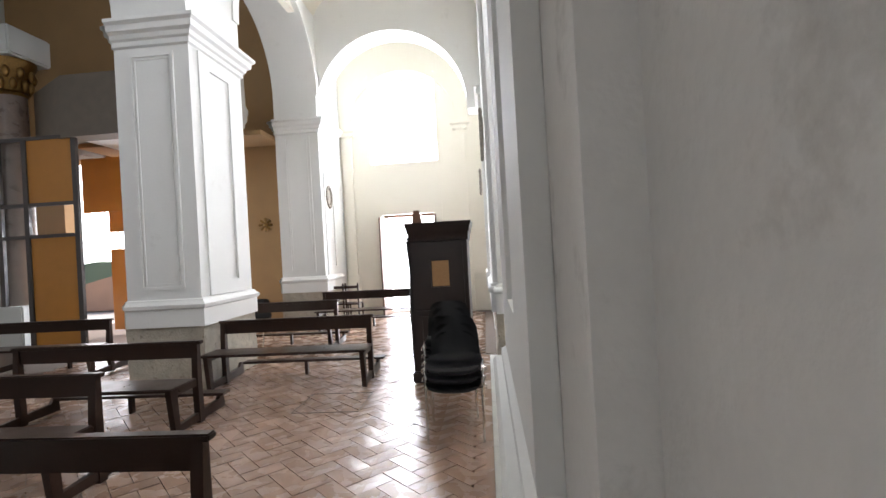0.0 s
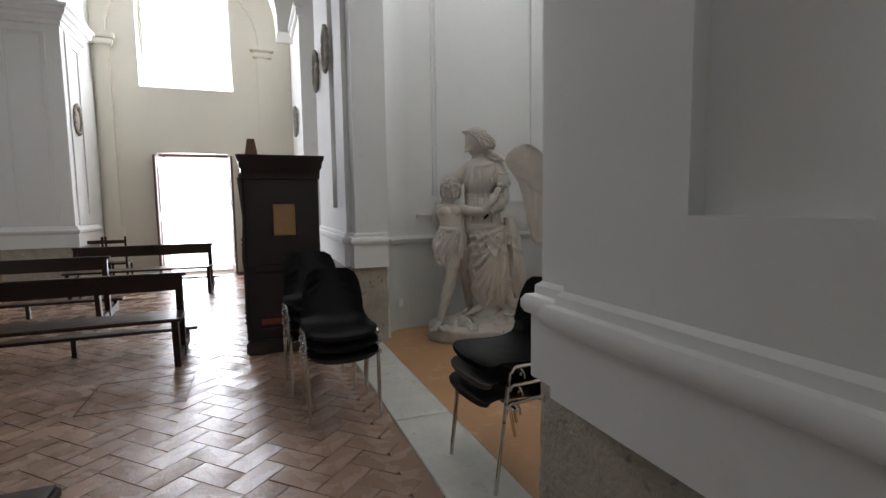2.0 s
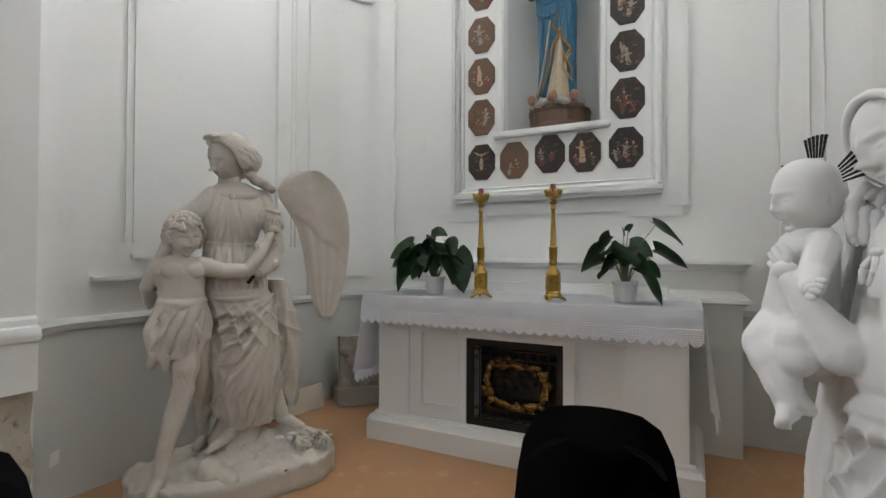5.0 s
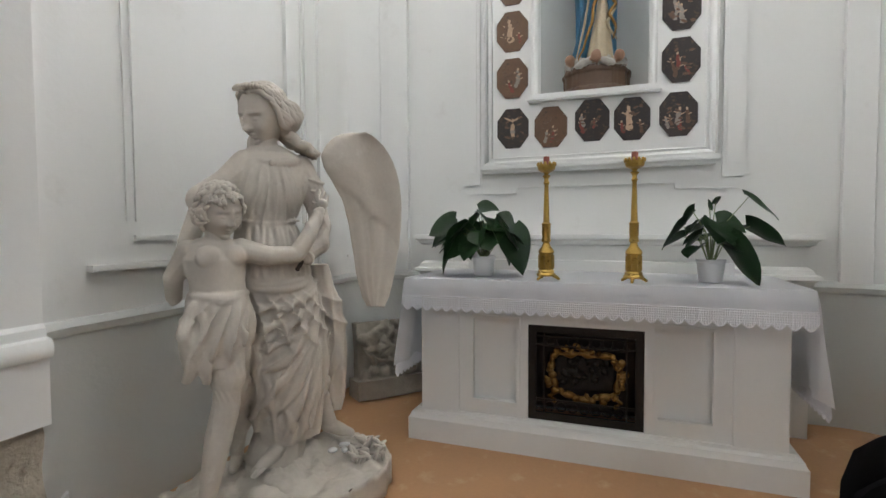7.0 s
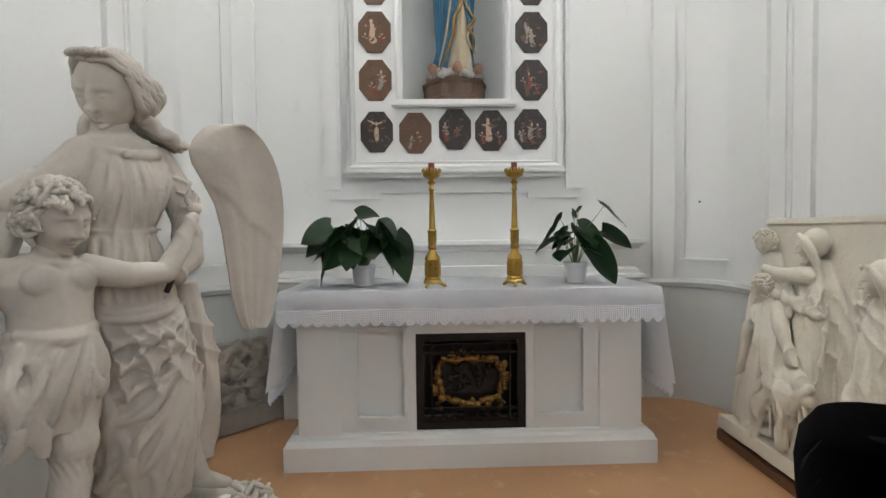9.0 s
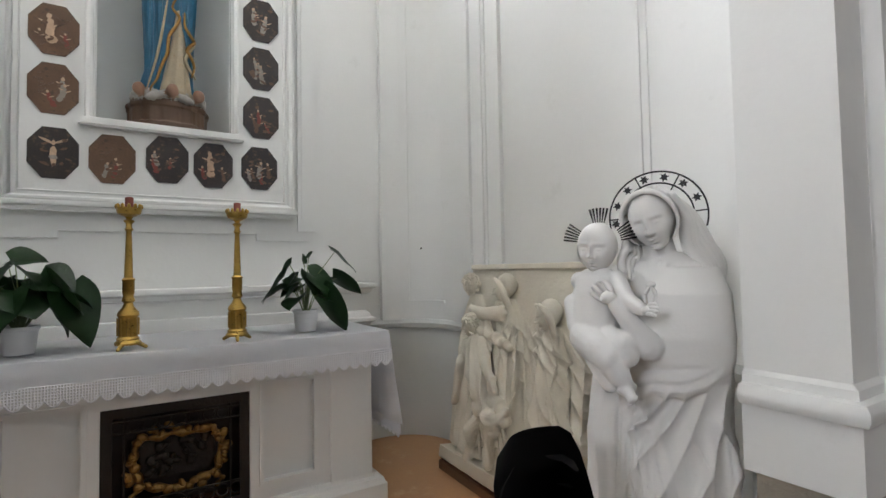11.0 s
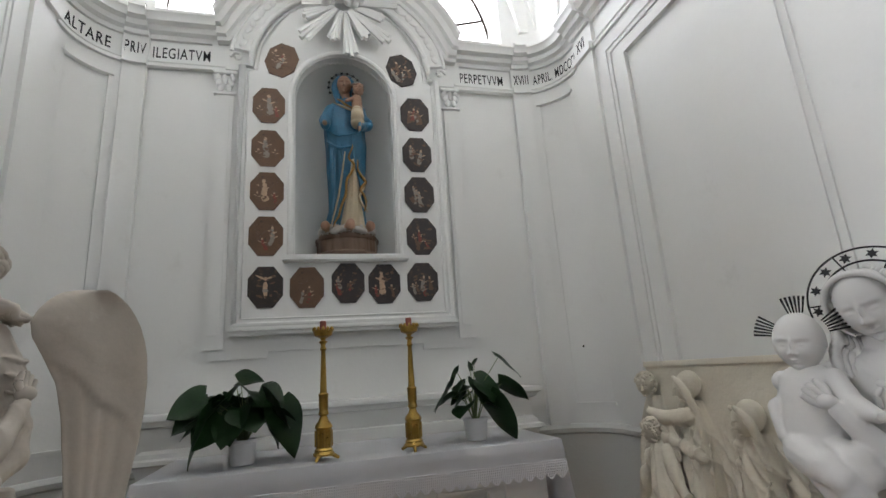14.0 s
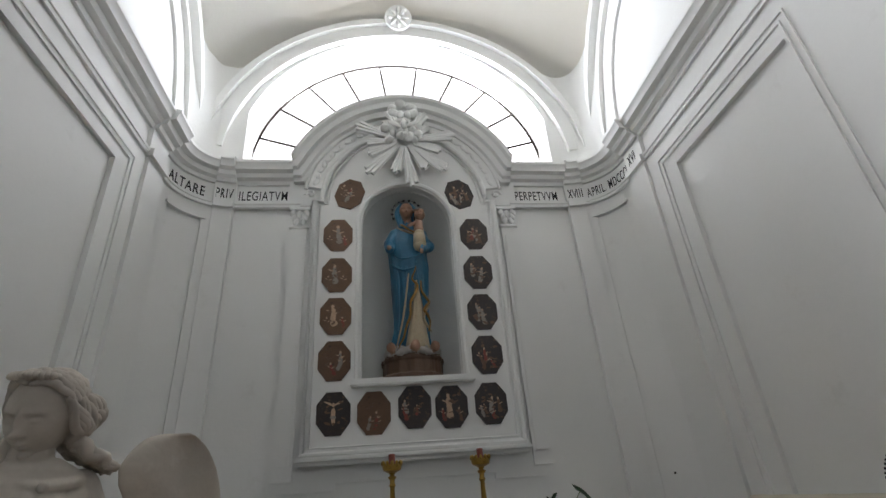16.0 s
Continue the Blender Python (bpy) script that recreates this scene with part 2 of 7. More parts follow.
def tube(bm, pts, r, n=10, r1=None, caps=True, flat=1.0):
    """A round bar along points; r may shrink to r1."""
    pts = [Vector(p) for p in pts]
    rings = []
    up = Vector((0.13, 0.21, 0.97)).normalized()
    for i, p in enumerate(pts):
        d = (pts[min(i + 1, len(pts) - 1)] - pts[max(i - 1, 0)]).normalized()
        a = d.cross(up)
        a = a.normalized() if a.length > 1e-4 else Vector((1, 0, 0))
        b = d.cross(a)
        k = i / max(1, len(pts) - 1)
        rr = r[i] if isinstance(r, (list, tuple)) else (r if r1 is None else r + (r1 - r) * k)
        rings.append([bm.verts.new(p + (a * math.cos(2 * math.pi * j / n) + b * math.sin(2 * math.pi * j / n) * flat) * rr) for j in range(n)])
    for q, s in zip(rings, rings[1:]):
        for j in range(n):
            bm.faces.new((q[j], q[(j + 1) % n], s[(j + 1) % n], s[j]))
    if caps:
        bm.faces.new(rings[0][::-1])
        bm.faces.new(rings[-1])
    return bm


def lathe(bm, prof, n=24, center=(0, 0, 0), squash=(1, 1)):
    c = Vector(center)
    rings = [[bm.verts.new(c + Vector((r * squash[0] * math.cos(2 * math.pi * j / n), r * squash[1] * math.sin(2 * math.pi * j / n), z))) for j in range(n)] for r, z in prof]
    for q, s in zip(rings, rings[1:]):
        for j in range(n):
            bm.faces.new((q[j], q[(j + 1) % n], s[(j + 1) % n], s[j]))
    bm.faces.new(rings[0][::-1])
    bm.faces.new(rings[-1])
    return bm


BALLS = {}


def blob(bm, c, r, rot=(0, 0, 0), seg=20):
    """A ball or oval, from a net of points made once for each fineness."""
    if seg not in BALLS:
        k = seg // 2 + 2
        net = [Vector((0, 0, 1))] + [Vector((math.sin(math.pi * i / k) * math.cos(2 * math.pi * j / seg), math.sin(math.pi * i / k) * math.sin(2 * math.pi * j / seg), math.cos(math.pi * i / k))) for i in range(1, k) for j in range(seg)] + [Vector((0, 0, -1))]
        quads = [(0, 1 + j, 1 + (j + 1) % seg) for j in range(seg)]
        quads += [(1 + i * seg + j, 1 + (i + 1) * seg + j, 1 + (i + 1) * seg + (j + 1) % seg, 1 + i * seg + (j + 1) % seg) for i in range(k - 2) for j in range(seg)]
        last = len(net) - 1
        quads += [(last, last - seg + (j + 1) % seg, last - seg + j) for j in range(seg)]
        BALLS[seg] = net, quads
    net, quads = BALLS[seg]
    m = pose(*c, *rot) @ Matrix.Diagonal((*(r if isinstance(r, (list, tuple)) else (r, r, r)), 1))
    vs = [bm.verts.new(m @ v) for v in net]
    for q in quads:
        bm.faces.new([vs[i] for i in q])
    return bm


def limb(bm, pts, radii, n=14):
    """A limb: a tapered bar with round ends and joints."""
    tube(bm, pts, radii, n)
    for p, r in zip(pts, radii):
        blob(bm, p, r * 1.0, seg=12)
    return bm


def prism(bm, outline, z0, z1, m=None):
    """A flat outline (x, y) made solid between z0 and z1."""
    lo = [bm.verts.new((x, y, z0)) for x, y in outline]
    hi = [bm.verts.new((x, y, z1)) for x, y in outline]
    k = len(outline)
    bm.faces.new(lo[::-1]), bm.faces.new(hi)
    for j in range(k):
        bm.faces.new((lo[j], lo[(j + 1) % k], hi[(j + 1) % k], hi[j]))
    if m is not None:
        bmesh.ops.transform(bm, matrix=m, verts=lo + hi)
    return bm


def sweep(bm, path, prof, closed=False):
    """A profile of (inward, up) carried along a plan path of (x, y); inward is to the left of the way along it. Ends are capped."""
    P = [Vector(p) for p in path]
    rows = []
    for i, p in enumerate(P):
        a = (p - P[i - 1]).normalized() if i else (P[1] - p).normalized()
        b = (P[i + 1] - p).normalized() if i < len(P) - 1 else (p - P[i - 1]).normalized()
        na, nb = Vector((-a.y, a.x)), Vector((-b.y, b.x))
        n = (na + nb).normalized()
        n = n / max(0.35, n.dot(na))
        rows.append([bm.verts.new((p.x + n.x * d, p.y + n.y * d, z)) for d, z in prof])
    k = len(prof)
    for q, s in zip(rows, rows[1:]):
        for j in range(k - (0 if closed else 1)):
            bm.faces.new((q[j], s[j], s[(j + 1) % k], q[(j + 1) % k]))
    if closed:
        bm.faces.new(rows[0])
        bm.faces.new(rows[-1][::-1])
    return bm


def arc(cx, cy, r, a0, a1, n=14, ry=None):
    return [(cx + r * math.cos(radians(a0 + (a1 - a0) * i / n)), cy + (ry or r) * math.sin(radians(a0 + (a1 - a0) * i / n))) for i in range(n + 1)]


# ---- the large structure ----
AX, FX = 3.93, 3.955          # middle of the chapel, middle of its altarpiece
SIDE_A, SIDE_B, BACK = 1.75, 6.11, 3.95


def slab_wall(bm, s0, s1, z0, z1, holes, at, thick, axis, extra=()):
    """An upright wall of real thickness; holes are (from, to, bottom(s), top(s)). axis 'x': it faces along x and runs along y."""
    cuts = {s0, s1, *extra}
    for a, b, _, top in holes:
        n = 1 if top(a) == top((a + b) / 2) == top(a * 0.7 + b * 0.3) else 28
        cuts |= {a + (b - a) * (0.5 - 0.5 * math.cos(math.pi * i / n)) for i in range(n + 1)}
    cuts = sorted(c for c in cuts if s0 <= c <= s1)
    edges = {s0, s1} | {h[0] for h in holes} | {h[1] for h in holes}

    def at_point(s, z, d):
        return (at + d, s, z) if axis == "x" else (s, at + d, z)

    for a, b in zip(cuts, cuts[1:]):
        if b - a < 1e-6:
            continue
        mid = (a + b) / 2
        ends = [(z0, z0)]
        for h in sorted((h for h in holes if h[0] < mid < h[1]), key=lambda h: h[2](mid)):
            ends += [(h[2](a), h[2](b)), (h[3](a), h[3](b))]
        ends.append((z1, z1))
        for (la, lb), (ha, hb) in zip(ends[::2], ends[1::2]):
            if ha - la < 1e-5 and hb - lb < 1e-5:
                continue
            f = [bm.verts.new(at_point(s, z, 0)) for s, z in ((a, la), (b, lb), (b, hb), (a, ha))]
            g = [bm.verts.new(at_point(s, z, thick)) for s, z in ((a, la), (b, lb), (b, hb), (a, ha))]
            bm.faces.new(f), bm.faces.new(g[::-1])
            bm.faces.new((f[0], g[0], g[1], f[1])), bm.faces.new((f[3], f[2], g[2], g[3]))
            if a in edges:
                bm.faces.new((f[0], f[3], g[3], g[0]))
            if b in edges:
                bm.faces.new((f[1], g[1], g[2], f[2]))
    bmesh.ops.remove_doubles(bm, verts=bm.verts, dist=1e-5)
    bmesh.ops.recalc_face_normals(bm, faces=bm.faces)
    return bm


def level(z):
    return lambda s: z


def round_top(c, r, z, h=None):
    return lambda s: z + (h or r) * math.sqrt(max(0.0, 1 - ((s - c) / r) ** 2))


# chapel plan, walked with the room on the left hand
HALF = [(0.76, 2.265), (0.78, 2.10)] + arc(1.13, 2.10, 0.35, 180, 270, 8, ) + arc(3.45, 2.25, 0.5, 270, 360, 12)
PLAN = HALF + [(x, 2 * AX - y) for x, y in HALF[::-1]]


class Way:
    """The plan as a length that one can walk along."""

    def __init__(self, pts):
        self.p = [Vector(q) for q in pts]
        self.p = [q for i, q in enumerate(self.p) if i == 0 or (q - self.p[i - 1]).length > 1e-5]
        self.s = [0.0]
        for a, b in zip(self.p, self.p[1:]):
            self.s.append(self.s[-1] + (b - a).length)

    def at(self, s):
        i = max(j for j in range(len(self.s) - 1) if self.s[j] <= max(0, s))
        k = (s - self.s[i]) / (self.s[i + 1] - self.s[i])
        a, b = self.p[i], self.p[i + 1]
        d = (b - a).normalized()
        return a + (b - a) * k, Vector((-d.y, d.x))

    def between(self, a, b):
        return [tuple(self.at(a)[0])] + [tuple(q) for q, s in zip(self.p, self.s) if a + 1e-4 < s < b - 1e-4] + [tuple(self.at(b)[0])]


way = Way(PLAN)
LEN = way.s[-1]
S_SIDE = 0.167 + 0.55         # where the side wall begins to run straight
S_CURVE = S_SIDE + 2.32       # where it bends to the altar wall
S_BACK = S_CURVE + 0.785      # where the altar wall begins


def both(f):
    """Does a thing on this stretch of the plan and on its mirror image."""
    f(lambda a, b: way.between(a, b))
    f(lambda a, b: way.between(LEN - b, LEN - a))


# side walls with the rounded corners
bm = bmesh.new()
sweep(bm, way.between(0.12, S_BACK), [(0, 0), (0, 8), (-0.3, 8), (-0.3, 0)], closed=True)
struct("wall_chapel_south", bm, PLASTER, "white plastered chapel side wall with rounded corners")
bm = bmesh.new()
sweep(bm, way.between(LEN - S_BACK, LEN - 0.12), [(0, 0), (0, 8), (-0.3, 8), (-0.3, 0)], closed=True)
struct("wall_chapel_north", bm, PLASTER, "white plastered chapel side wall with rounded corners")

# altar wall with its niche and lunette
NICHE_R, NICHE_Z0, NICHE_Z1 = 0.43, 2.58, 4.07
LUN_R, LUN_Z = 1.74, 4.99
bm = slab_wall(bmesh.new(), 2.25, 5.61, 0, 8, [
    (FX - NICHE_R, FX + NICHE_R, level(NICHE_Z0), round_top(FX, NICHE_R, NICHE_Z1)),
    (FX - LUN_R + 0.08, FX + LUN_R - 0.08, level(4.70), round_top(FX, LUN_R, LUN_Z))], BACK, 0.45, "x")
struct("wall_altar", bm, PLASTER, "white plastered altar wall with niche and lunette window")
# niche lining, set a tone darker than the wall round it
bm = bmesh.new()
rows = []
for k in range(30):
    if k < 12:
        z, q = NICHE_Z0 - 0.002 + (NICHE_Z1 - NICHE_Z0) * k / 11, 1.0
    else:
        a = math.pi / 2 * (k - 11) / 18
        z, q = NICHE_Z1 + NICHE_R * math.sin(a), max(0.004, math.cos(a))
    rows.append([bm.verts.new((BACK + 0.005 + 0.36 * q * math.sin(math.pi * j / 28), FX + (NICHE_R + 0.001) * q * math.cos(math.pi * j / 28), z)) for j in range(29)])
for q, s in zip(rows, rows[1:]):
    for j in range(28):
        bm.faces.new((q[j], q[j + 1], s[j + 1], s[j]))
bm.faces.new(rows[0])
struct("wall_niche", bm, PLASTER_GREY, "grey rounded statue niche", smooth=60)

# panels, strips, dado, entablature along the chapel walls
bm = bmesh.new()


def strip(get, a, b, z0, z1, d, base=0.0):
    sweep(bm, get(a, b), [(base, z0), (base + d, z0 + 0.0), (base + d, z1), (base, z1)], closed=True)


def dress(get):
    strip(get, 0.17, S_SIDE + 0.38, 1.05, 4.30, 0.035)                        # front corner
    strip(get, S_SIDE + 1.60, S_CURVE + 0.02, 1.05, 4.30, 0.035)               # strip before the bend
    strip(get, S_SIDE + 1.97, S_CURVE - 0.08, 1.05, 4.30, 0.03, 0.035)
    strip(get, S_SIDE + 0.38, S_SIDE + 1.60, 3.98, 4.30, 0.035)                # band above the side panel
    strip(get, S_SIDE + 0.38, S_SIDE + 1.60, 1.05, 1.42, 0.035)                # band below it
    strip(get, S_SIDE + 0.34, S_SIDE + 1.64, 1.40, 1.43, 0.055)
    strip(get, S_SIDE + 0.10, S_SIDE + 0.60, 1.26, 1.29, 0.05, 0.03)
    strip(get, S_CURVE + 0.02, S_CURVE + 0.13, 1.05, 4.30, 0.028)              # edges of the panel in the bend
    strip(get, S_BACK - 0.29, S_BACK - 0.21, 1.05, 4.30, 0.028)
    strip(get, S_CURVE + 0.13, S_BACK - 0.29, 4.14, 4.30, 0.028)
    strip(get, S_CURVE + 0.13, S_BACK - 0.29, 1.05, 1.22, 0.028)
    strip(get, S_CURVE + 0.10, S_BACK - 0.25, 1.20, 1.225, 0.045)
    strip(get, S_CURVE + 0.10, S_BACK - 0.25, 4.13, 4.155, 0.045)
    strip(get, S_BACK - 0.21, S_BACK - 0.01, 1.05, 4.30, 0.06)                 # flat pilaster beside the altar wall
    for k in (0.0, 0.05):                                                      # thin frame round the side panel
        a, b, z = S_SIDE + 0.30 + k, S_SIDE + 1.82 - k, 4.15 - k
        strip(get, a, b, z - 0.014, z, 0.012, 0.035)
        strip(get, a, a + 0.014, 1.5, z - 0.014, 0.012, 0.035)
        strip(get, b - 0.014, b, 1.5, z - 0.014, 0.012, 0.035)


both(dress)
struct("trim_wall_panels", bm, PLASTER, "white plaster strips and panel frames")
bm = bmesh.new()
both(lambda get: sweep(bm, get(0.14, S_BACK + 0.75), [(0, 0.0), (0.035, 0.0), (0.035, 0.97), (0.06, 0.985), (0.07, 1.02), (0.05, 1.05), (0, 1.06)], closed=True))
struct("trim_dado", bm, PLASTER_GREY, "grey-white plaster dado with a rounded cap")
CORNICE = [(0, 4.55), (0.045, 4.55), (0.055, 4.585), (0.10, 4.60), (0.115, 4.64), (0.165, 4.655), (0.175, 4.70), (0.195, 4.72), (0.195, 4.75), (0, 4.775)]
bm = bmesh.new()


def entablature(get):
    end = S_BACK + 0.62
    sweep(bm, get(0.0, end), [(0, 4.28), (0.055, 4.28), (0.055, 4.31), (0.065, 4.315), (0.065, 4.335), (0.02, 4.34), (0.02, 4.55)] + CORNICE[1:], closed=True)
    for a, b in ((S_BACK - 0.22, S_BACK + 0.0), (S_SIDE + 1.95, S_CURVE - 0.06)):
        sweep(bm, get(a, b), [(0, 4.27), (0.095, 4.27), (0.095, 4.335), (0.058, 4.342), (0.058, 4.55)] + [(d + 0.045, z) for d, z in CORNICE[1:-1]] + [(0, 4.78)], closed=True)


both(entablature)
struct("trim_entablature", bm, PLASTER, "white moulded plaster entablature")

# sail vault over the chapel, arches against its walls
CX, HX, HY = 2.36, 1.62, 2.2
bm = bmesh.new()
NG = 28
grid = [[bm.verts.new((CX + u * (HX + 0.02), AX + v * (HY + 0.02), 4.82 + 3.0 * math.sqrt(max(0.0, 1 - 0.5 * (min(1, u * u) + min(1, v * v)))))) for v in (2 * j / NG - 1 for j in range(NG + 1))] for u in (2 * i / NG - 1 for i in range(NG + 1))]
for i in range(NG):
    for j in range(NG):
        bm.faces.new((grid[i][j], grid[i][j + 1], grid[i + 1][j + 1], grid[i + 1][j]))
bmesh.ops.solidify(bm, geom=bm.faces, thickness=-0.1)
tagged(new("ceiling_chapel", finish(bm, "ceiling_chapel", PLASTER_VAULT, 60)), "cream plastered sail vault", "", "", "structure")
bm = bmesh.new()
for r0, r1, dep in ((1.86, 2.02, 0.07), (2.02, 2.10, 0.12)):
    ring = arc(FX, LUN_Z - 0.1, r0, 4, 176, 40) + arc(FX, LUN_Z - 0.1, r1, 176, 4, 40)
    k = 41
    for i in range(40):
        quad = [ring[i], ring[i + 1], ring[2 * k - 2 - i], ring[2 * k - 1 - i]]
        prism(bm, quad, 0, dep, Matrix(((0, 0, -1, BACK), (1, 0, 0, 0), (0, 1, 0, 0), (0, 0, 0, 1))))
for side, y in ((1, SIDE_A), (-1, SIDE_B)):
    for r0, r1, dep in ((1.44, 1.52, 0.09), (1.26, 1.31, 0.05), (1.02, 1.05, 0.03)):
        ring, hi = arc(CX, 4.78, r0, 2, 178, 36, r0 * 1.32), arc(CX, 4.78, r1, 2, 178, 36, r1 * 1.32)
        for i in range(36):
            prism(bm, [ring[i], ring[i + 1], hi[i + 1], hi[i]], 0, dep * side, Matrix(((1, 0, 0, 0), (0, 0, 1, y), (0, 1, 0, 0), (0, 0, 0, 1))))
struct("trim_vault_arches", bm, PLASTER, "white plaster arch mouldings")

# lunette window: ring, fan of glazing bars, panes of bright sky behind
bm = bmesh.new()
pts = arc(FX, LUN_Z, 1.685, 0, 180, 48)
tube(bm, [(4.30, y, z) for y, z in pts], 0.015, 6)
win = tagged(new("window_lunette", finish(bm, "window_lunette", IRON)), "half-round lunette window with a fan of iron bars", "", "", "structure")
for i in range(10):
    a = radians(180 * (i + 1) / 11)
    bm = tube(bmesh.new(), [(4.30, FX + 0.5 * math.cos(a), LUN_Z + 0.5 * math.sin(a)), (4.30, FX + 1.685 * math.cos(a), LUN_Z + 1.685 * math.sin(a))], 0.014, 6)
    part("glazing_bar", bm, IRON, win)
bm = bmesh.new()
bm.faces.new([bm.verts.new((4.9, y, z)) for y, z in ((1.0, 4.2), (7.0, 4.2), (7.0, 7.6), (1.0, 7.6))])
struct("backdrop_lunette_sky", bm, DAYLIGHT, "plain bright sky")

# pilasters on either side of the chapel's opening
def pilaster(name, y0, y1, sign):
    """The aisle pilaster: sunk panel, plinth with a roll, rough stone foot; the step towards the chapel is at y1."""
    lo, hi = min(y0, y1), max(y0, y1)
    step = 0.205 * sign
    yl, yh = (lo, hi - step) if sign > 0 else (lo - step, hi)
    mid = (yl + yh) / 2
    bm = slab_wall(bmesh.new(), yl, yh, 0.79, 5.25, [(1.25, 1.60, level(1.38), level(4.55))] if sign > 0 else [(6.25, 6.60, level(1.38), level(4.55))], 0.385, 0.05, "x")
    box(bm, 0.433, yl, 0.79, 0.76, yh, 5.25)
    box(bm, 0.44, min(y1, y1 - step), 0.79, 0.758, max(y1, y1 - step), 5.25)
    p = struct(name, bm, PLASTER, "white plastered pilaster with a sunk panel above a stone foot")
    bm = bmesh.new()
    outline = [(0.74, y0), (0.385, y0), (0.385, y1 - step), (0.44, y1 - step), (0.44, y1), (0.757, y1)]
    if sign < 0:
        outline = outline[::-1]
    prof = [(0, 0.785), (0.028, 0.785), (0.028, 1.015), (0.046, 1.02), (0.056, 1.04), (0.056, 1.065), (0.044, 1.085), (0.02, 1.09), (0.018, 1.12), (0, 1.135)]
    sweep(bm, outline, [(d if sign > 0 else d, z) for d, z in prof], closed=True)
    bmesh.ops.recalc_face_normals(bm, faces=bm.faces)
    part("plinth", bm, PLASTER, p)
    bm = bmesh.new()
    prof = [(0, 0), (0, 0.79)]
    rnd = random.Random(4)
    box(bm, 0.41, lo + 0.02, -0.01, 0.755, hi - 0.03 * (sign > 0), 0.79)
    bmesh.ops.subdivide_edges(bm, edges=bm.edges, cuts=14, use_grid_fill=True)
    for v in bm.verts:
        v.co += Vector((noise.noise(v.co * 7) * 0.022, noise.noise(v.co * 7 + Vector((9, 0, 0))) * 0.022, 0))
    part("stone_foot", bm, STONE, p, "rough bare travertine foot", smooth=20)
    return p


pilaster("wall_pilaster_near", 0.79, 2.265, 1)
pilaster("wall_pilaster_far", 7.75, 5.595, -1)
bm = bmesh.new()
box(bm, 0.434, 0.52, 0, 0.76, 0.83, 8)
box(bm, 0.505, -4.0, 0, 0.76, 0.52, 8)
struct("wall_aisle_near", bm, PLASTER_FLAKED, "white aisle wall with flaking plaster")
bm = slab_wall(bmesh.new(), 0.79, 12.1, 0, 8, [(0.79, 2.262, level(-1), level(5.25)), (2.262, 5.598, level(-1), round_top(AX, 1.668, 5.25, 1.2)), (5.598, 7.75, level(-1), level(5.25)), (7.75, 9.25, level(-1), round_top(8.5, 0.75, 4.6))], 0.42, 0.34, "x")
struct("wall_aisle", bm, PLASTER, "white aisle wall above the chapel arches")
bm = new_box(0.9, 6.6, 0, 1.1, 9.7, 8)
struct("wall_next_chapel", bm, PLASTER)
bm = new_box(0.34, 9.25, 0.8, 0.42, 10.4, 4.45)
box(bm, 0.30, 9.2, 4.45, 0.42, 10.45, 4.58, 0.015)
box(bm, 0.27, 9.17, 4.58, 0.42, 10.48, 4.68, 0.015)
box(bm, 0.31, 9.21, 0.8, 0.42, 10.44, 1.1, 0.015)
struct("wall_pilaster_end", bm, PLASTER, "white pilaster with a moulded capital")

# floors
bm = new_box(-12, -5, -0.3, 0.30, 13.0, -0.022)
struct("floor", bm, GROUT, "mortar bed of the tiled aisle floor")
bm = bmesh.new()
prism(bm, [(0.684, 1.6), (4.1, 1.6), (4.1, 6.25), (0.684, 6.25)], -0.3, 0.0)
bmesh.ops.subdivide_edges(bm, edges=bm.edges, cuts=4, use_grid_fill=True)
struct("floor_chapel", bm, COTTO, "worn orange-brown chapel floor")
bm = new_box(0.30, 0.5, -0.3, 0.684, 7.2, -0.012)
struct("floor_threshold_bed", bm, GROUT)
bm = new_box(0.25, 7.2, -0.3, 1.0, 13, -0.01)
struct("floor_aisle_edge", bm, GROUT)

# piers and arcade between the aisle and the nave
PIERS = ((5.72, 7.02), (10.43, 11.6))
bm = slab_wall(bmesh.new(), -5, 12.1, 0, 8, [
    (-4.2, -0.2, level(-1), round_top(-2.2, 2.0, 4.6)),
    (1.2, PIERS[0][0], level(-1), round_top(3.46, 2.26, 4.6, 1.9)),
    (PIERS[0][1], PIERS[1][0], level(-1), round_top(8.725, 1.705, 5.1))], -4.18, 0.98, "x")
arcade = struct("wall_arcade", bm, PLASTER, "white plastered arcade of piers and round arches")


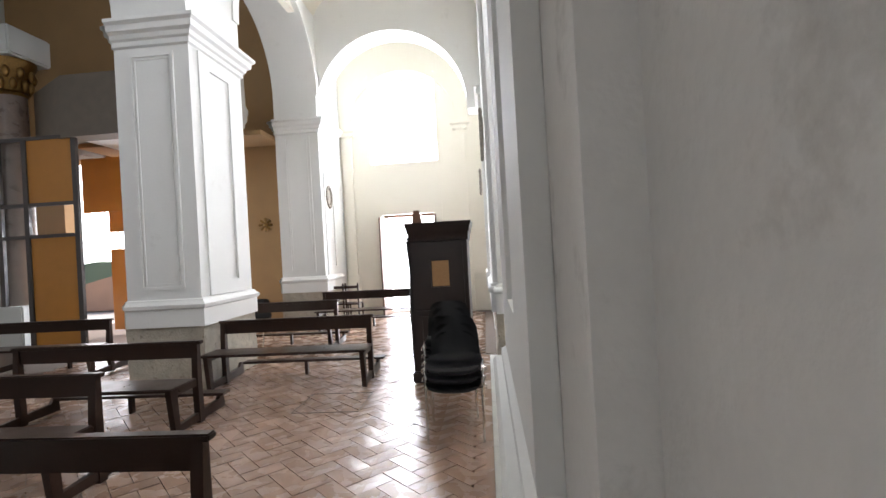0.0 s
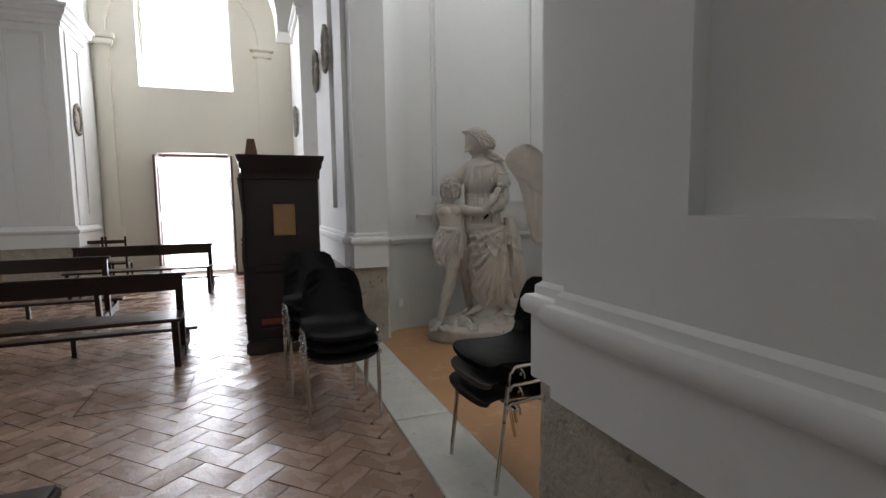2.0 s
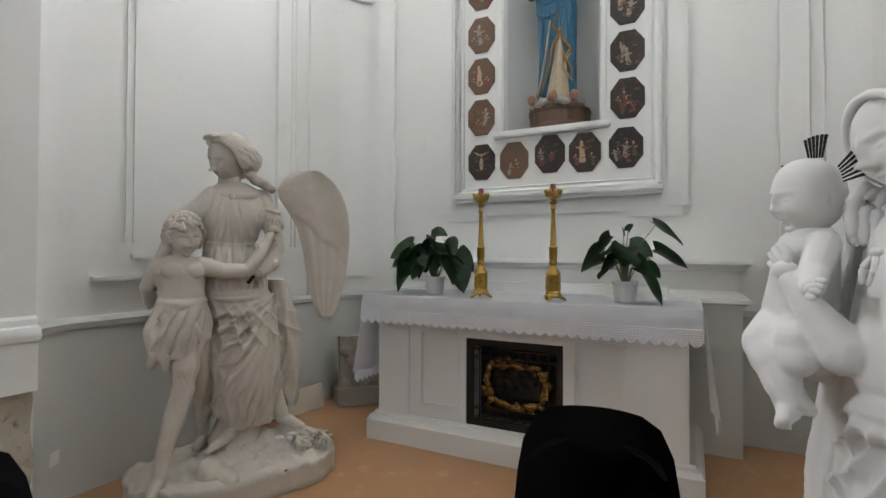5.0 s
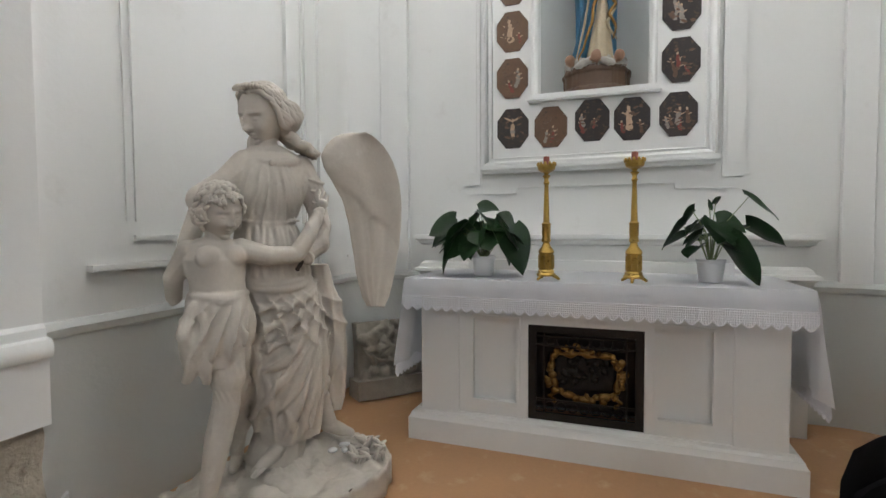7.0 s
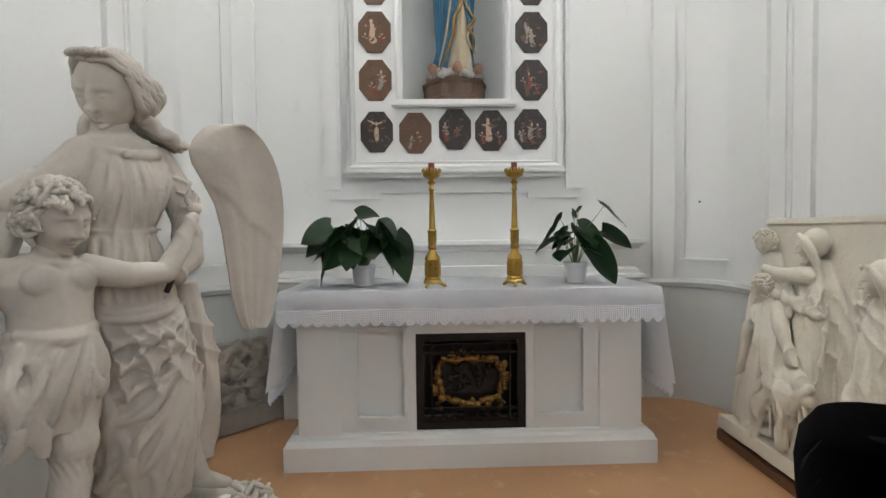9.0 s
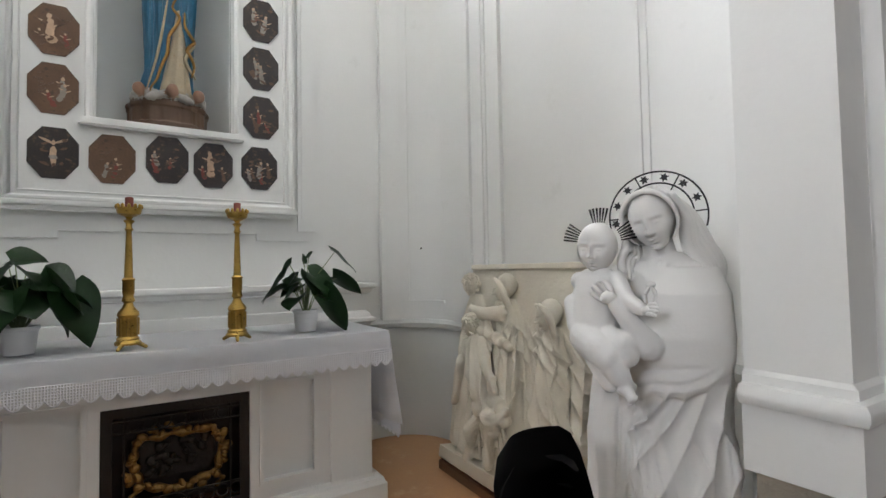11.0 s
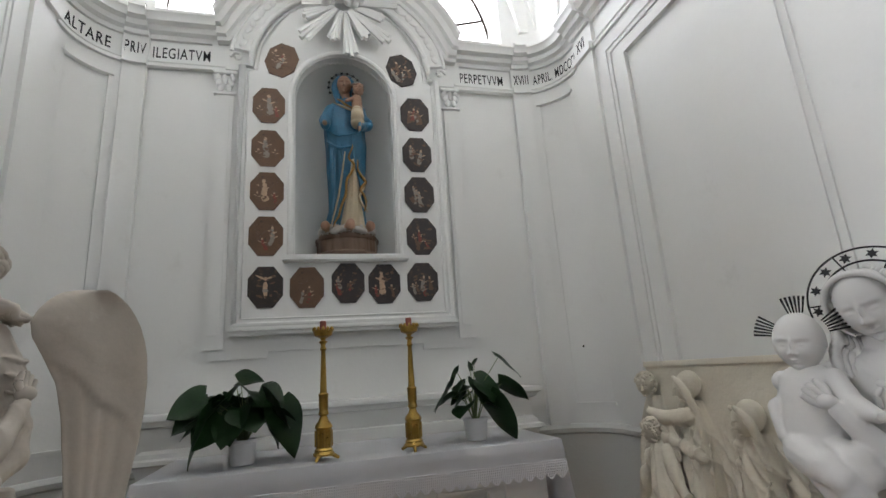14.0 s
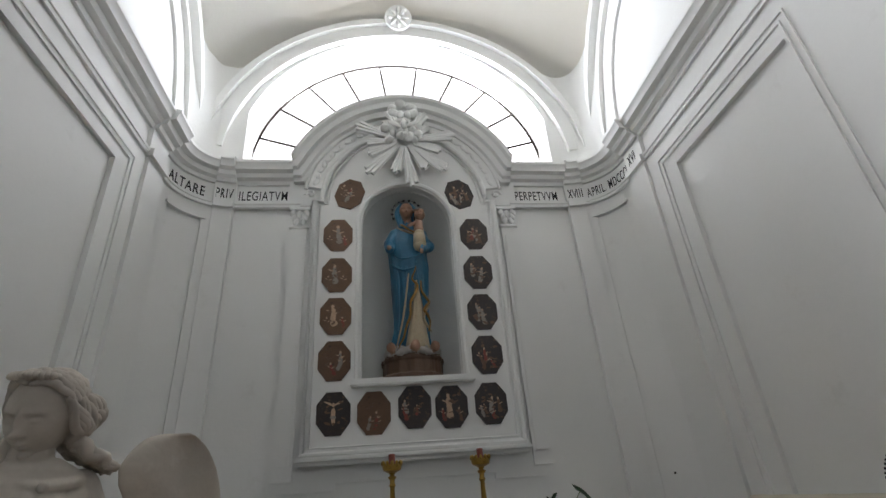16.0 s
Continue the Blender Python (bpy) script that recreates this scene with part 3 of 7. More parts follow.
def pier(y0, y1):
    bm = bmesh.new()
    x0, x1 = -4.18, -3.2
    ring = [(x0, y0), (x1, y0), (x1, y1), (x0, y1), (x0, y0)]
    prof = [(0, 0.785), (0.05, 0.785), (0.05, 1.0), (0.075, 1.02), (0.08, 1.06), (0.045, 1.09), (0.03, 1.12), (0, 1.13)]
    sweep(bm, ring, [(-d, z) for d, z in prof])
    prof = [(0, 4.28), (0.03, 4.30), (0.03, 4.36), (0.06, 4.38), (0.075, 4.43), (0.12, 4.46), (0.13, 4.53), (0.17, 4.56), (0.17, 4.60), (0, 4.62)]
    sweep(bm, ring, [(-d, z) for d, z in prof])
    for d0, d1, dep in ((0.20, 0.24, 0.02), (0.265, 0.28, 0.012)):            # raised frames of the panels
        slab_wall(bm, x0 + d0, x1 - d0, 1.05 + d0, 4.40 - d0, [(x0 + d1, x1 - d1, level(1.05 + d1), level(4.40 - d1))], y0 - dep, dep, "y")
    slab_wall(bm, y0 + 0.18, y1 - 0.16, 1.14, 4.27, [(y0 + 0.42, y1 - 0.40, level(1.32), level(4.08))], x1, 0.022, "x")
    part("moulding", bm, PLASTER, arcade)
    bm = new_box(x0 - 0.02, y0 - 0.02, 0, x1 + 0.02, y1 + 0.02, 0.79)
    bmesh.ops.subdivide_edges(bm, edges=bm.edges, cuts=12, use_grid_fill=True)
    for v in bm.verts:
        v.co += Vector((noise.noise(v.co * 6), noise.noise(v.co * 6 + Vector((9, 0, 0))), 0)) * 0.02
    part("stone_foot", bm, STONE, arcade, "rough bare travertine foot", smooth=20)


for y0, y1 in PIERS:
    pier(y0, y1)
bm = bmesh.new()
ring, hi = arc(8.725, 5.1, 1.705, 0, 180, 30), arc(8.725, 5.1, 1.87, 0, 180, 30)
for i in range(30):
    prism(bm, [ring[i], ring[i + 1], hi[i + 1], hi[i]], 0, 0.03, Matrix(((0, 0, 1, -3.2), (1, 0, 0, 0), (0, 1, 0, 0), (0, 0, 0, 1))))
struct("trim_arcade_arch", bm, PLASTER, "raised plaster band round the arch")

# aisle vault: a barrel with a cross arch at the last pier
bm = bmesh.new()
sec, sec2 = arc(-1.42, 6.55, 1.86, 0, 180, 30, 1.2), arc(-1.42, 6.55, 2.0, 180, 0, 30, 1.35)
prism(bm, sec + sec2, -4.5, 12.1, Matrix(((1, 0, 0, 0), (0, 0, 1, 0), (0, 1, 0, 0), (0, 0, 0, 1))))
tagged(new("ceiling_aisle", finish(bm, "ceiling_aisle", PLASTER_CREAM, 40)), "white barrel vault over the aisle", "", "", "structure")
for y, r in ((10.55, 1.66),):
    bm = slab_wall(bmesh.new(), -3.3, 0.44, 4.6, 7.9, [(-1.566 - r, -1.566 + r, level(4.0), round_top(-1.566, r, 4.78))], y, 0.65, "y")
    struct("wall_cross_arch", bm, PLASTER, "white cross arch of the vault")

# facade: doorway, window, blind arch
bm = slab_wall(bmesh.new(), -3.3, 0.9, 0, 8, [(-2.21, -0.92, level(-1), level(2.50)), (-2.44, -0.74, level(3.79), level(6.02))], 12.1, 0.55, "y")
struct("wall_facade", bm, PLASTER_CREAM, "cream plastered facade wall with door and window")
bm = bmesh.new()
ring, hi = arc(-1.58, 4.72, 1.36, 0, 180, 36), arc(-1.58, 4.72, 1.5, 0, 180, 36)
for i in range(36):
    prism(bm, [ring[i], ring[i + 1], hi[i + 1], hi[i]], 0, -0.07, Matrix(((1, 0, 0, 0), (0, 0, 1, 12.1), (0, 1, 0, 0), (0, 0, 0, 1))))
for s in (-1, 1):
    x = -1.58 + s * 1.43
    box(bm, x - 0.11, 12.02, 0.1, x + 0.11, 12.1, 4.5)
    box(bm, x - 0.19, 11.97, 4.5, x + 0.19, 12.1, 4.62, 0.02)
    box(bm, x - 0.23, 11.93, 4.62, x + 0.23, 12.1, 4.72, 0.02)
    box(bm, x - 0.16, 11.98, 0.0, x + 0.16, 12.1, 1.05, 0.02)
for a, b, c, d in ((-2.44, -2.21, 0, 2.74), (-0.92, -0.69, 0, 2.74), (-2.21, -0.92, 2.5, 2.74)):
    box(bm, a, 12.06, c, b, 12.1, d)
struct("trim_facade", bm, PLASTER_CREAM, "cream plaster arch, pilasters and door surround")
frame_ob = struct("window_facade", new_box(-2.40, 12.5, 5.95, -0.78, 12.56, 6.02), PLASTER, "tall window in the facade, blown out by daylight")
for x in (-2.42, -0.76):
    part("window_frame", new_box(x - 0.02, 12.5, 3.79, x + 0.02, 12.56, 6.02), PLASTER, frame_ob)
bm = new_box(-2.21, 12.3, 0, -2.15, 12.4, 2.5)
door = struct("door_aisle", bm, DOORWOOD, "open brown wooden double door to the street")
part("lintel", new_box(-2.15, 12.3, 2.44, -0.92, 12.4, 2.5), DOORWOOD, door)
for x, s in ((-2.15, 1), (-0.95, -1)):
    bm = new_box(0, -0.62, 0.02, 0.045, 0, 2.43, 0.006)
    for z in (0.25, 1.3):
        box(bm, -0.012, -0.52, z, 0.057, -0.1, z + 0.9, 0.01)
    leaf = part("door_leaf", bm, DOORWOOD, door)
    leaf.matrix_world = pose(x, 12.3, 0, 0, 0, -8 * s)
bm = bmesh.new()
bm.faces.new([bm.verts.new(p) for p in ((-7, 15.5, -1), (3, 15.5, -1), (3, 15.5, 8.5), (-7, 15.5, 8.5))])
struct("backdrop_street", bm, DAYLIGHT, "plain bright daylight")

# the nave beyond the arcade, closed all round
bm = slab_wall(bmesh.new(), -12, -4.25, 0, 9, [(-9.8, -7.5, level(-1), level(4.2))], 11.0, 0.5, "y")
struct("wall_nave_end", bm, OCHRE, "ochre end wall of the nave")
# unseen wall; its opening stands for the assumed high window
bm = slab_wall(bmesh.new(), -5, 11, 0, 9, [(-1.5, 1.5, level(4.5), level(7.5))], -11.5, 0.4, "x")
struct("wall_nave_far", bm, PLASTER_GREY)
bm = new_box(-12, -5.4, 0, 0.76, -5.0, 9)
struct("wall_behind", bm, PLASTER)
tagged(new("ceiling_nave", finish(new_box(-12, -5, 8.6, -3.9, 11.5, 8.9), "ceiling_nave", PLASTER_GREY)), "", "", "", "structure")
bm = bmesh.new()
bm.faces.new([bm.verts.new(p) for p in ((-40, -20, -0.35), (40, -20, -0.35), (40, 80, -0.35), (-40, 80, -0.35))])
struct("ground", bm, PAVING, "sunlit paving outside")


# ---- chapel: altarpiece ----
def on_wall(depth):
    """From a drawing (y, z, outwards) to the altar wall, its face at that x."""
    return Matrix(((0, 0, -1, depth), (1, 0, 0, 0), (0, 1, 0, 0), (0, 0, 0, 1)))


def ring_band(bm, c, z, r0, r1, a0, a1, d0, d1, at, n=36):
    lo, hi = arc(c, z, r0, a0, a1, n), arc(c, z, r1, a0, a1, n)
    for i in range(n):
        prism(bm, [lo[i], lo[i + 1], hi[i + 1], hi[i]], d0, d1, on_wall(at))


bm = bmesh.new()
slab_wall(bm, FX - 1.06, FX + 1.06, 1.76, 4.27, [(FX - 0.63, FX + 0.63, level(1.7), level(1.81)), (FX - 0.9, FX + 0.9, level(2.0), level(4.27))], 3.925, 0.027, "x")
struct("trim_altarpiece_backing", bm, PLASTER, "white raised plaster field with stepped lower corners")
HALF_F, SPRING = 0.90, 4.36
bm = slab_wall(bmesh.new(), FX - HALF_F, FX + HALF_F, 2.0, 5.4, [
    (FX - NICHE_R - 0.004, FX + NICHE_R + 0.004, level(NICHE_Z0), round_top(FX, NICHE_R + 0.004, NICHE_Z1)),
    (FX - HALF_F, FX - 0.80, level(4.30), level(5.4)), (FX + 0.80, FX + HALF_F, level(4.30), level(5.4)),
    (FX - 0.80, FX + 0.80, round_top(FX, 0.801, SPRING), level(5.4))], 3.865, 0.084, "x")
field = struct("trim_altarpiece", bm, PLASTER, "white plaster altarpiece frame with an arched top round the niche")
bm = bmesh.new()
out = [(FX - 0.885, 2.02), (FX - 0.885, 4.32), (FX - 0.81, 4.32)] + arc(FX, SPRING, 0.81, 178, 2, 30) + [(FX + 0.81, 4.32), (FX + 0.885, 4.32), (FX + 0.885, 2.02), (FX - 0.885, 2.02)]
tube(bm, [(3.858, y, z) for y, z in out], 0.030, 8)
inn = [(FX - 0.835, 2.065), (FX - 0.835, 4.28), (FX - 0.76, 4.30)] + arc(FX, SPRING, 0.755, 178, 2, 30) + [(FX + 0.76, 4.30), (FX + 0.835, 4.28), (FX + 0.835, 2.065), (FX - 0.835, 2.065)]
tube(bm, [(3.864, y, z) for y, z in inn], 0.010, 6)
box(bm, 3.80, FX - 0.93, 1.965, 3.87, FX + 0.93, 2.0, 0.008)
box(bm, 3.83, FX - 0.91, 1.935, 3.88, FX + 0.91, 1.965, 0.006)
part("frame_moulding", bm, PLASTER, field)
bm = bmesh.new()
nic = [(FX - 0.465, 2.56)] + [(FX - 0.465, NICHE_Z1)] + arc(FX, NICHE_Z1, 0.465, 176, 4, 28) + [(FX + 0.465, NICHE_Z1), (FX + 0.465, 2.56)]
tube(bm, [(3.862, y, z) for y, z in nic], 0.026, 8)
box(bm, 3.80, FX - 0.52, 2.515, 3.955, FX + 0.52, 2.575, 0.012)
part("niche_moulding", bm, PLASTER, field)
# carved archivolt with volutes
bm = bmesh.new()
ring_band(bm, FX, SPRING, 0.83, 1.00, 8, 172, 0, 0.10, 3.955)
tube(bm, [(3.85, y, z) for y, z in arc(FX, SPRING, 0.985, 6, 174, 40)], 0.018, 6)
rnd = random.Random(5)
for i in range(34):
    a = 12 + 156 * i / 33
    y, z = FX + 0.905 * math.cos(radians(a)), SPRING + 0.905 * math.sin(radians(a))
    blob(bm, (3.85, y, z), (0.016, 0.028, 0.045), (a + 25 * (-1) ** i, 0, 0), 8)
for s in (-1, 1):
    sp = [(3.85, FX + s * (0.93 + (0.055 - 0.0055 * k) * math.cos(k * 0.75)), 4.40 + (0.055 - 0.0055 * k) * math.sin(k * 0.75)) for k in range(10)]
    tube(bm, sp, 0.014, 6)
part("archivolt", bm, PLASTER, field, "carved plaster archivolt ending in volutes")
# small pilasters with capitals beside the frame
for s in (-1, 1):
    y = FX + s * 1.03
    bm = new_box(3.905, y - 0.075, 1.84, 3.925, y + 0.075, 4.06)
    box(bm, 3.898, y - 0.045, 1.95, 3.906, y + 0.045, 3.95)
    box(bm, 3.885, y - 0.09, 4.045, 3.93, y + 0.09, 4.075, 0.006)
    box(bm, 3.885, y - 0.10, 4.25, 3.93, y + 0.10, 4.285, 0.006)
    for k in range(3):
        for j in (-1, 1):
            blob(bm, (3.895, y + j * (0.03 + 0.018 * k), 4.11 + 0.05 * k), (0.022, 0.026, 0.04), (20 * j, 0, 0), 10)
    blob(bm, (3.89, y, 4.19), (0.02, 0.022, 0.05), (0, 0, 0), 10)
    part("small_pilaster", bm, PLASTER, field, "small plaster pilaster with a leafy capital")
# arched pediment carried on the entablature
bm = bmesh.new()
PZ, PR = 4.50, 1.13
prof = [(0, 0), (0, 0.12), (0.03, 0.13), (0.04, 0.17), (0.09, 0.19), (0.10, 0.24), (0.15, 0.26), (0.17, 0.30), (0.20, 0.31), (0.20, 0), ]
path = [(-1.10, 4.545), (-1.0, 4.545)] + [(PR * math.cos(radians(a)) * 0.93, 4.545 + 0.80 * (math.sin(radians(a)) - math.sin(radians(22)))/(1 - math.sin(radians(22)))) for a in range(152, 27, -4)] + [(1.0, 4.545), (1.10, 4.545)]
sweep(bm, path, prof, closed=True)
bmesh.ops.transform(bm, matrix=Matrix(((0, 0, -1, 3.955), (1, 0, 0, FX), (0, 1, 0, 0), (0, 0, 0, 1))), verts=bm.verts)
bmesh.ops.recalc_face_normals(bm, faces=bm.faces)
part("pediment", bm, PLASTER, field, "broken arched plaster pediment")
bm = slab_wall(bmesh.new(), FX - 1.15, FX + 1.15, 4.3, 5.4, [(FX - NICHE_R - 0.004, FX + NICHE_R + 0.004, level(4.2), round_top(FX, NICHE_R + 0.004, NICHE_Z1)), (FX - 1.15, FX + 1.15, lambda s: 4.57 + 0.78 * max(0, (math.sqrt(max(0, 1.05 ** 2 - (s - FX) ** 2)) - 0.38)) / 0.67, level(5.4))], 3.90, 0.05, "x", extra=[FX - 1.15 + 2.3 * i / 40 for i in range(41)])
part("tympanum", bm, PLASTER, field)

# burst of rays with clouds above the niche
glory = thing("ray_burst", pose(3.78, FX, 4.98), "white plaster glory of rays and clouds with a dove", "ornament")
rnd = random.Random(11)
for i in range(15):
    a = 360 * i / 15 + rnd.uniform(-4, 4)
    ln = (0.55 if i % 2 else 0.40) * (1.0 if 200 < a < 340 or a < 30 or 150 < a < 200 else 0.85)
    bm = bmesh.new()
    for j, da in enumerate((-5, 0, 5)):
        c, s = math.cos(radians(a + da)), math.sin(radians(a + da))
        tube(bm, [(-0.05, 0.08 * c, 0.08 * s), (-0.03, ln * (1 - 0.06 * abs(da) / 5) * c, ln * (1 - 0.06 * abs(da) / 5) * s)], 0.013, 5, r1=0.026)
    part("ray", bm, PLASTER, glory)
bm = bmesh.new()
for i in range(26):
    a, r = rnd.uniform(0, 6.28), rnd.uniform(0.0, 0.16)
    blob(bm, (-0.07 - rnd.uniform(0, 0.04), 1.3 * r * math.cos(a), 0.08 + r * math.sin(a)), (0.05, rnd.uniform(0.03, 0.06), rnd.uniform(0.025, 0.05)), (rnd.uniform(-40, 40), 0, 0), 12)
part("clouds", bm, PLASTER, glory)
bm = bmesh.new()
blob(bm, (-0.15, 0, 0.13), (0.05, 0.035, 0.06), (0, 0, 0), 12)
for s in (-1, 1):
    blob(bm, (-0.13, s * 0.09, 0.16), (0.02, 0.09, 0.03), (s * 25, 0, 0), 12)
part("dove", bm, PLASTER, glory)
bm = bmesh.new()
for i in range(14):
    a = rnd.uniform(0, 6.28)
    blob(bm, (-0.04, 0.13 * math.cos(a), 0.42 + 0.06 * math.sin(a)), (0.05, 0.05, 0.05), (0, 0, 0), 12)
blob(bm, (-0.06, 0.03, 0.51), (0.05, 0.06, 0.055))
part("crest", bm, PLASTER, glory, "small plaster crest above the pediment")
rose = bmesh.new()
lathe(rose, [(0.001, -0.03), (0.16, -0.03), (0.17, 0.0), (0.001, 0.0)], 20)
for i in range(8):
    blob(rose, (0.09 * math.cos(i * 0.785), 0.09 * math.sin(i * 0.785), -0.035), (0.05, 0.025, 0.02), (0, 0, i * 45), 10)
blob(rose, (0, 0, -0.05), 0.03, seg=10)
bmesh.ops.transform(rose, matrix=pose(3.82, FX, 6.98, 0, 70, 0), verts=rose.verts)
solid("rosette", rose, PLASTER, "white plaster rosette at the crown of the arch", "ornament")

# painted octagons of the fifteen scenes
OCT = [(0.65, 2.315, 0), (0.328, 2.305, 1), (-0.004, 2.335, 0), (-0.308, 2.322, 0), (-0.642, 2.331, 0)]
OCT += [(s * 0.655, z, 1 if s > 0 else 0) for z in (2.742, 3.137, 3.531, 3.944) for s in (1, -1)] + [(0.552, 4.41, 1), (-0.548, 4.41, 0)]
rnd = random.Random(21)
W, H2 = 0.135, 0.168
eight = [(-W, -H2 * 0.42), (-W * 0.45, -H2), (W * 0.45, -H2), (W, -H2 * 0.42), (W, H2 * 0.42), (W * 0.45, H2), (-W * 0.45, H2), (-W, H2 * 0.42)]
for n, (dy, z, warm) in enumerate(OCT):
    th = thing("octagonal_painting", pose(3.866, FX + dy, z, 18 * (1 if dy > 0 else -1) if z > 4.3 else 0, 0, 0), "small %s octagonal oil painting of a devotional scene" % ("warm brown" if warm else "dark brown"), "painting", "paintings round the niche")
    bm = bmesh.new()
    prism(bm, eight, 0.0, 0.012, on_wall(0))
    part("panel", bm, CANVAS_WARM if warm else CANVAS_DARK, th, smooth=0)
    bm = bmesh.new()
    kinds = [DAUB_FLESH, DAUB_RED, DAUB_BROWN, DAUB_GREY]
    strokes = []

    def figure(fy, fz, h, robe, lean=0.0, arms=1):
        """A tiny standing figure: robe in strokes, head, arms."""
        for q in range(4):
            k = q / 3
            strokes.append((fy + lean * k + rnd.uniform(-0.004, 0.004), fz + h * (0.12 + 0.6 * k), h * (0.17 - 0.05 * k), h * 0.17, lean * 200, robe))
        strokes.append((fy + lean * 1.15, fz + h * 0.93, h * 0.085, h * 0.105, 0, 0))
        for q in (-1, 1)[:1 + arms]:
            strokes.append((fy + lean + q * h * 0.17, fz + h * (0.66 + 0.05 * q), h * 0.16, h * 0.032, 25 * q, 0))

    if n == 0:
        strokes += [(0, -0.02, 0.020, 0.075, 0, 0), (0, 0.068, 0.013, 0.017, 0, 0), (-0.036, 0.078, 0.045, 0.009, -25, 0), (0.036, 0.078, 0.045, 0.009, 25, 0), (0, -0.03, 0.026, 0.016, 0, 3)]
    elif n in (3, 7, 9, 11):
        figure(rnd.uniform(-0.02, 0.02), -0.09, 0.19, 0 if n in (3, 7) else 3, 0.01)
        for q in (-0.07, 0.065):
            figure(q, -0.11, 0.10, rnd.choice((1, 2, 3)), 0.01)
    else:
        for q in range(rnd.randint(3, 5)):
            figure(rnd.uniform(-0.075, 0.075), rnd.uniform(-0.13, -0.02), rnd.uniform(0.08, 0.15), rnd.choice((1, 2, 2, 3, 3)), rnd.uniform(-0.03, 0.03), rnd.randint(0, 1))
    for q in range(10):
        strokes.append((rnd.uniform(-0.08, 0.08), rnd.uniform(-0.12, 0.10), rnd.uniform(0.012, 0.03), rnd.uniform(0.005, 0.012), rnd.uniform(-40, 40), 2))
    for k, (fy, fz, ry, rz, tilt, kind) in enumerate(strokes):
        nn, ct, st = 10, math.cos(radians(tilt)), math.sin(radians(tilt))
        pts = []
        for i in range(nn):
            a, b = ry * math.cos(6.2832 * i / nn) * rnd.uniform(0.7, 1.1), rz * math.sin(6.2832 * i / nn) * rnd.uniform(0.75, 1.1)
            pts.append((max(-0.11, min(0.11, fy + a * ct - b * st)), fz + a * st + b * ct))
        before = len(bm.faces)
        prism(bm, pts, 0.012, 0.0124 + 0.00012 * k, on_wall(0))
        bm.faces.ensure_lookup_table()
        for f in bm.faces[before:]:
            f.material_index = kind
    tagged(part("brushwork", bm, kinds, th, "small painted figures in flesh, red and umber strokes", smooth=0), kind="stuff")


# lettering of the frieze
def letter_mesh(text, size):
    cu = bpy.data.curves.new("letters", "FONT")
    cu.body, cu.size, cu.extrude = text, size, 0.0015
    cu.space_character, cu.offset = 1.12, 0.0005
    ob = bpy.data.objects.new("letters", cu)
    scene.collection.objects.link(ob)
    me = bpy.data.meshes.new_from_object(ob.evaluated_get(bpy.context.evaluated_depsgraph_get()))
    bpy.data.objects.remove(ob)
    return me


def frieze_text(text, s_mid, out, width, z=4.38, tall=0.105, label=""):
    """Letters of that width laid along the plan, read from inside the room."""
    me = letter_mesh(text, 0.16)
    xs, ys = [v.co.x for v in me.vertices], [v.co.y for v in me.vertices]
    mid, wide, high = (min(xs) + max(xs)) / 2, max(xs) - min(xs), max(ys)
    for v in me.vertices:
        p, n = way.at(s_mid - (v.co.x - mid) * width / wide)
        v.co = Vector((p.x + n.x * (out + 0.002 + v.co.z), p.y + n.y * (out + 0.002 + v.co.z), z + v.co.y * tall / high))
    me.materials.append(INK)
    tagged(new("frieze_lettering", me), label, "lettering", "words painted on the frieze")


Y = lambda y: S_BACK + (y - 2.25)
LATIN = "black painted Latin letters on the white frieze"
frieze_text("ALTARE", LEN - (S_BACK - 0.50), 0.02, 0.40, label="black painted Latin word on the white frieze")
frieze_text("PRIV", LEN - (S_BACK - 0.11), 0.058, 0.18, label=LATIN)
frieze_text("ILEGIATVM", Y(5.35), 0.02, 0.46, label=LATIN)
frieze_text("PERPETVVM", Y(2.565), 0.02, 0.46, label=LATIN)
frieze_text("XVIII", S_BACK - 0.11, 0.058, 0.17, label="black painted Roman numeral on the white frieze")
frieze_text("APRIL. MDCCCL", S_BACK - 0.53, 0.02, 0.56, label="black painted date on the white frieze")
frieze_text("XVI", S_CURVE - 0.18, 0.058, 0.13, label="black painted Roman numeral on the white frieze")

# ---- chapel: altar ----
altar = thing("altar", pose(0, AX, 0), "white-painted masonry altar with sunk panels and an iron grille", "altar")
bm = bmesh.new()
base = [(3.6, 1.17), (2.722, 1.17), (2.722, -1.17), (3.6, -1.17)]
sweep(bm, base, [(0.12, 0), (0, 0), (0, 0.15), (0.012, 0.165), (0.018, 0.185), (0.045, 0.195), (0.05, 0.215), (0.12, 0.22)], closed=True)
part("plinth", bm, PLASTER, altar)
bm = slab_wall(bmesh.new(), -1.09, 1.09, 0.2, 1.10, [(-0.35, 0.35, level(0.215), level(0.835)), (0.42, 0.72, level(0.31), level(0.86)), (-0.72, -0.42, level(0.31), level(0.86))], 2.785, 0.05, "x")
box(bm, 2.83, 0.36, 0.2, 3.55, 1.088, 1.098)
box(bm, 2.83, -1.088, 0.2, 3.55, -0.36, 1.098)
box(bm, 3.2, -0.37, 0.2, 3.55, 0.37, 1.098)
box(bm, 2.83, -0.37, 0.835, 3.3, 0.37, 1.096)
part("body", bm, PLASTER, altar)
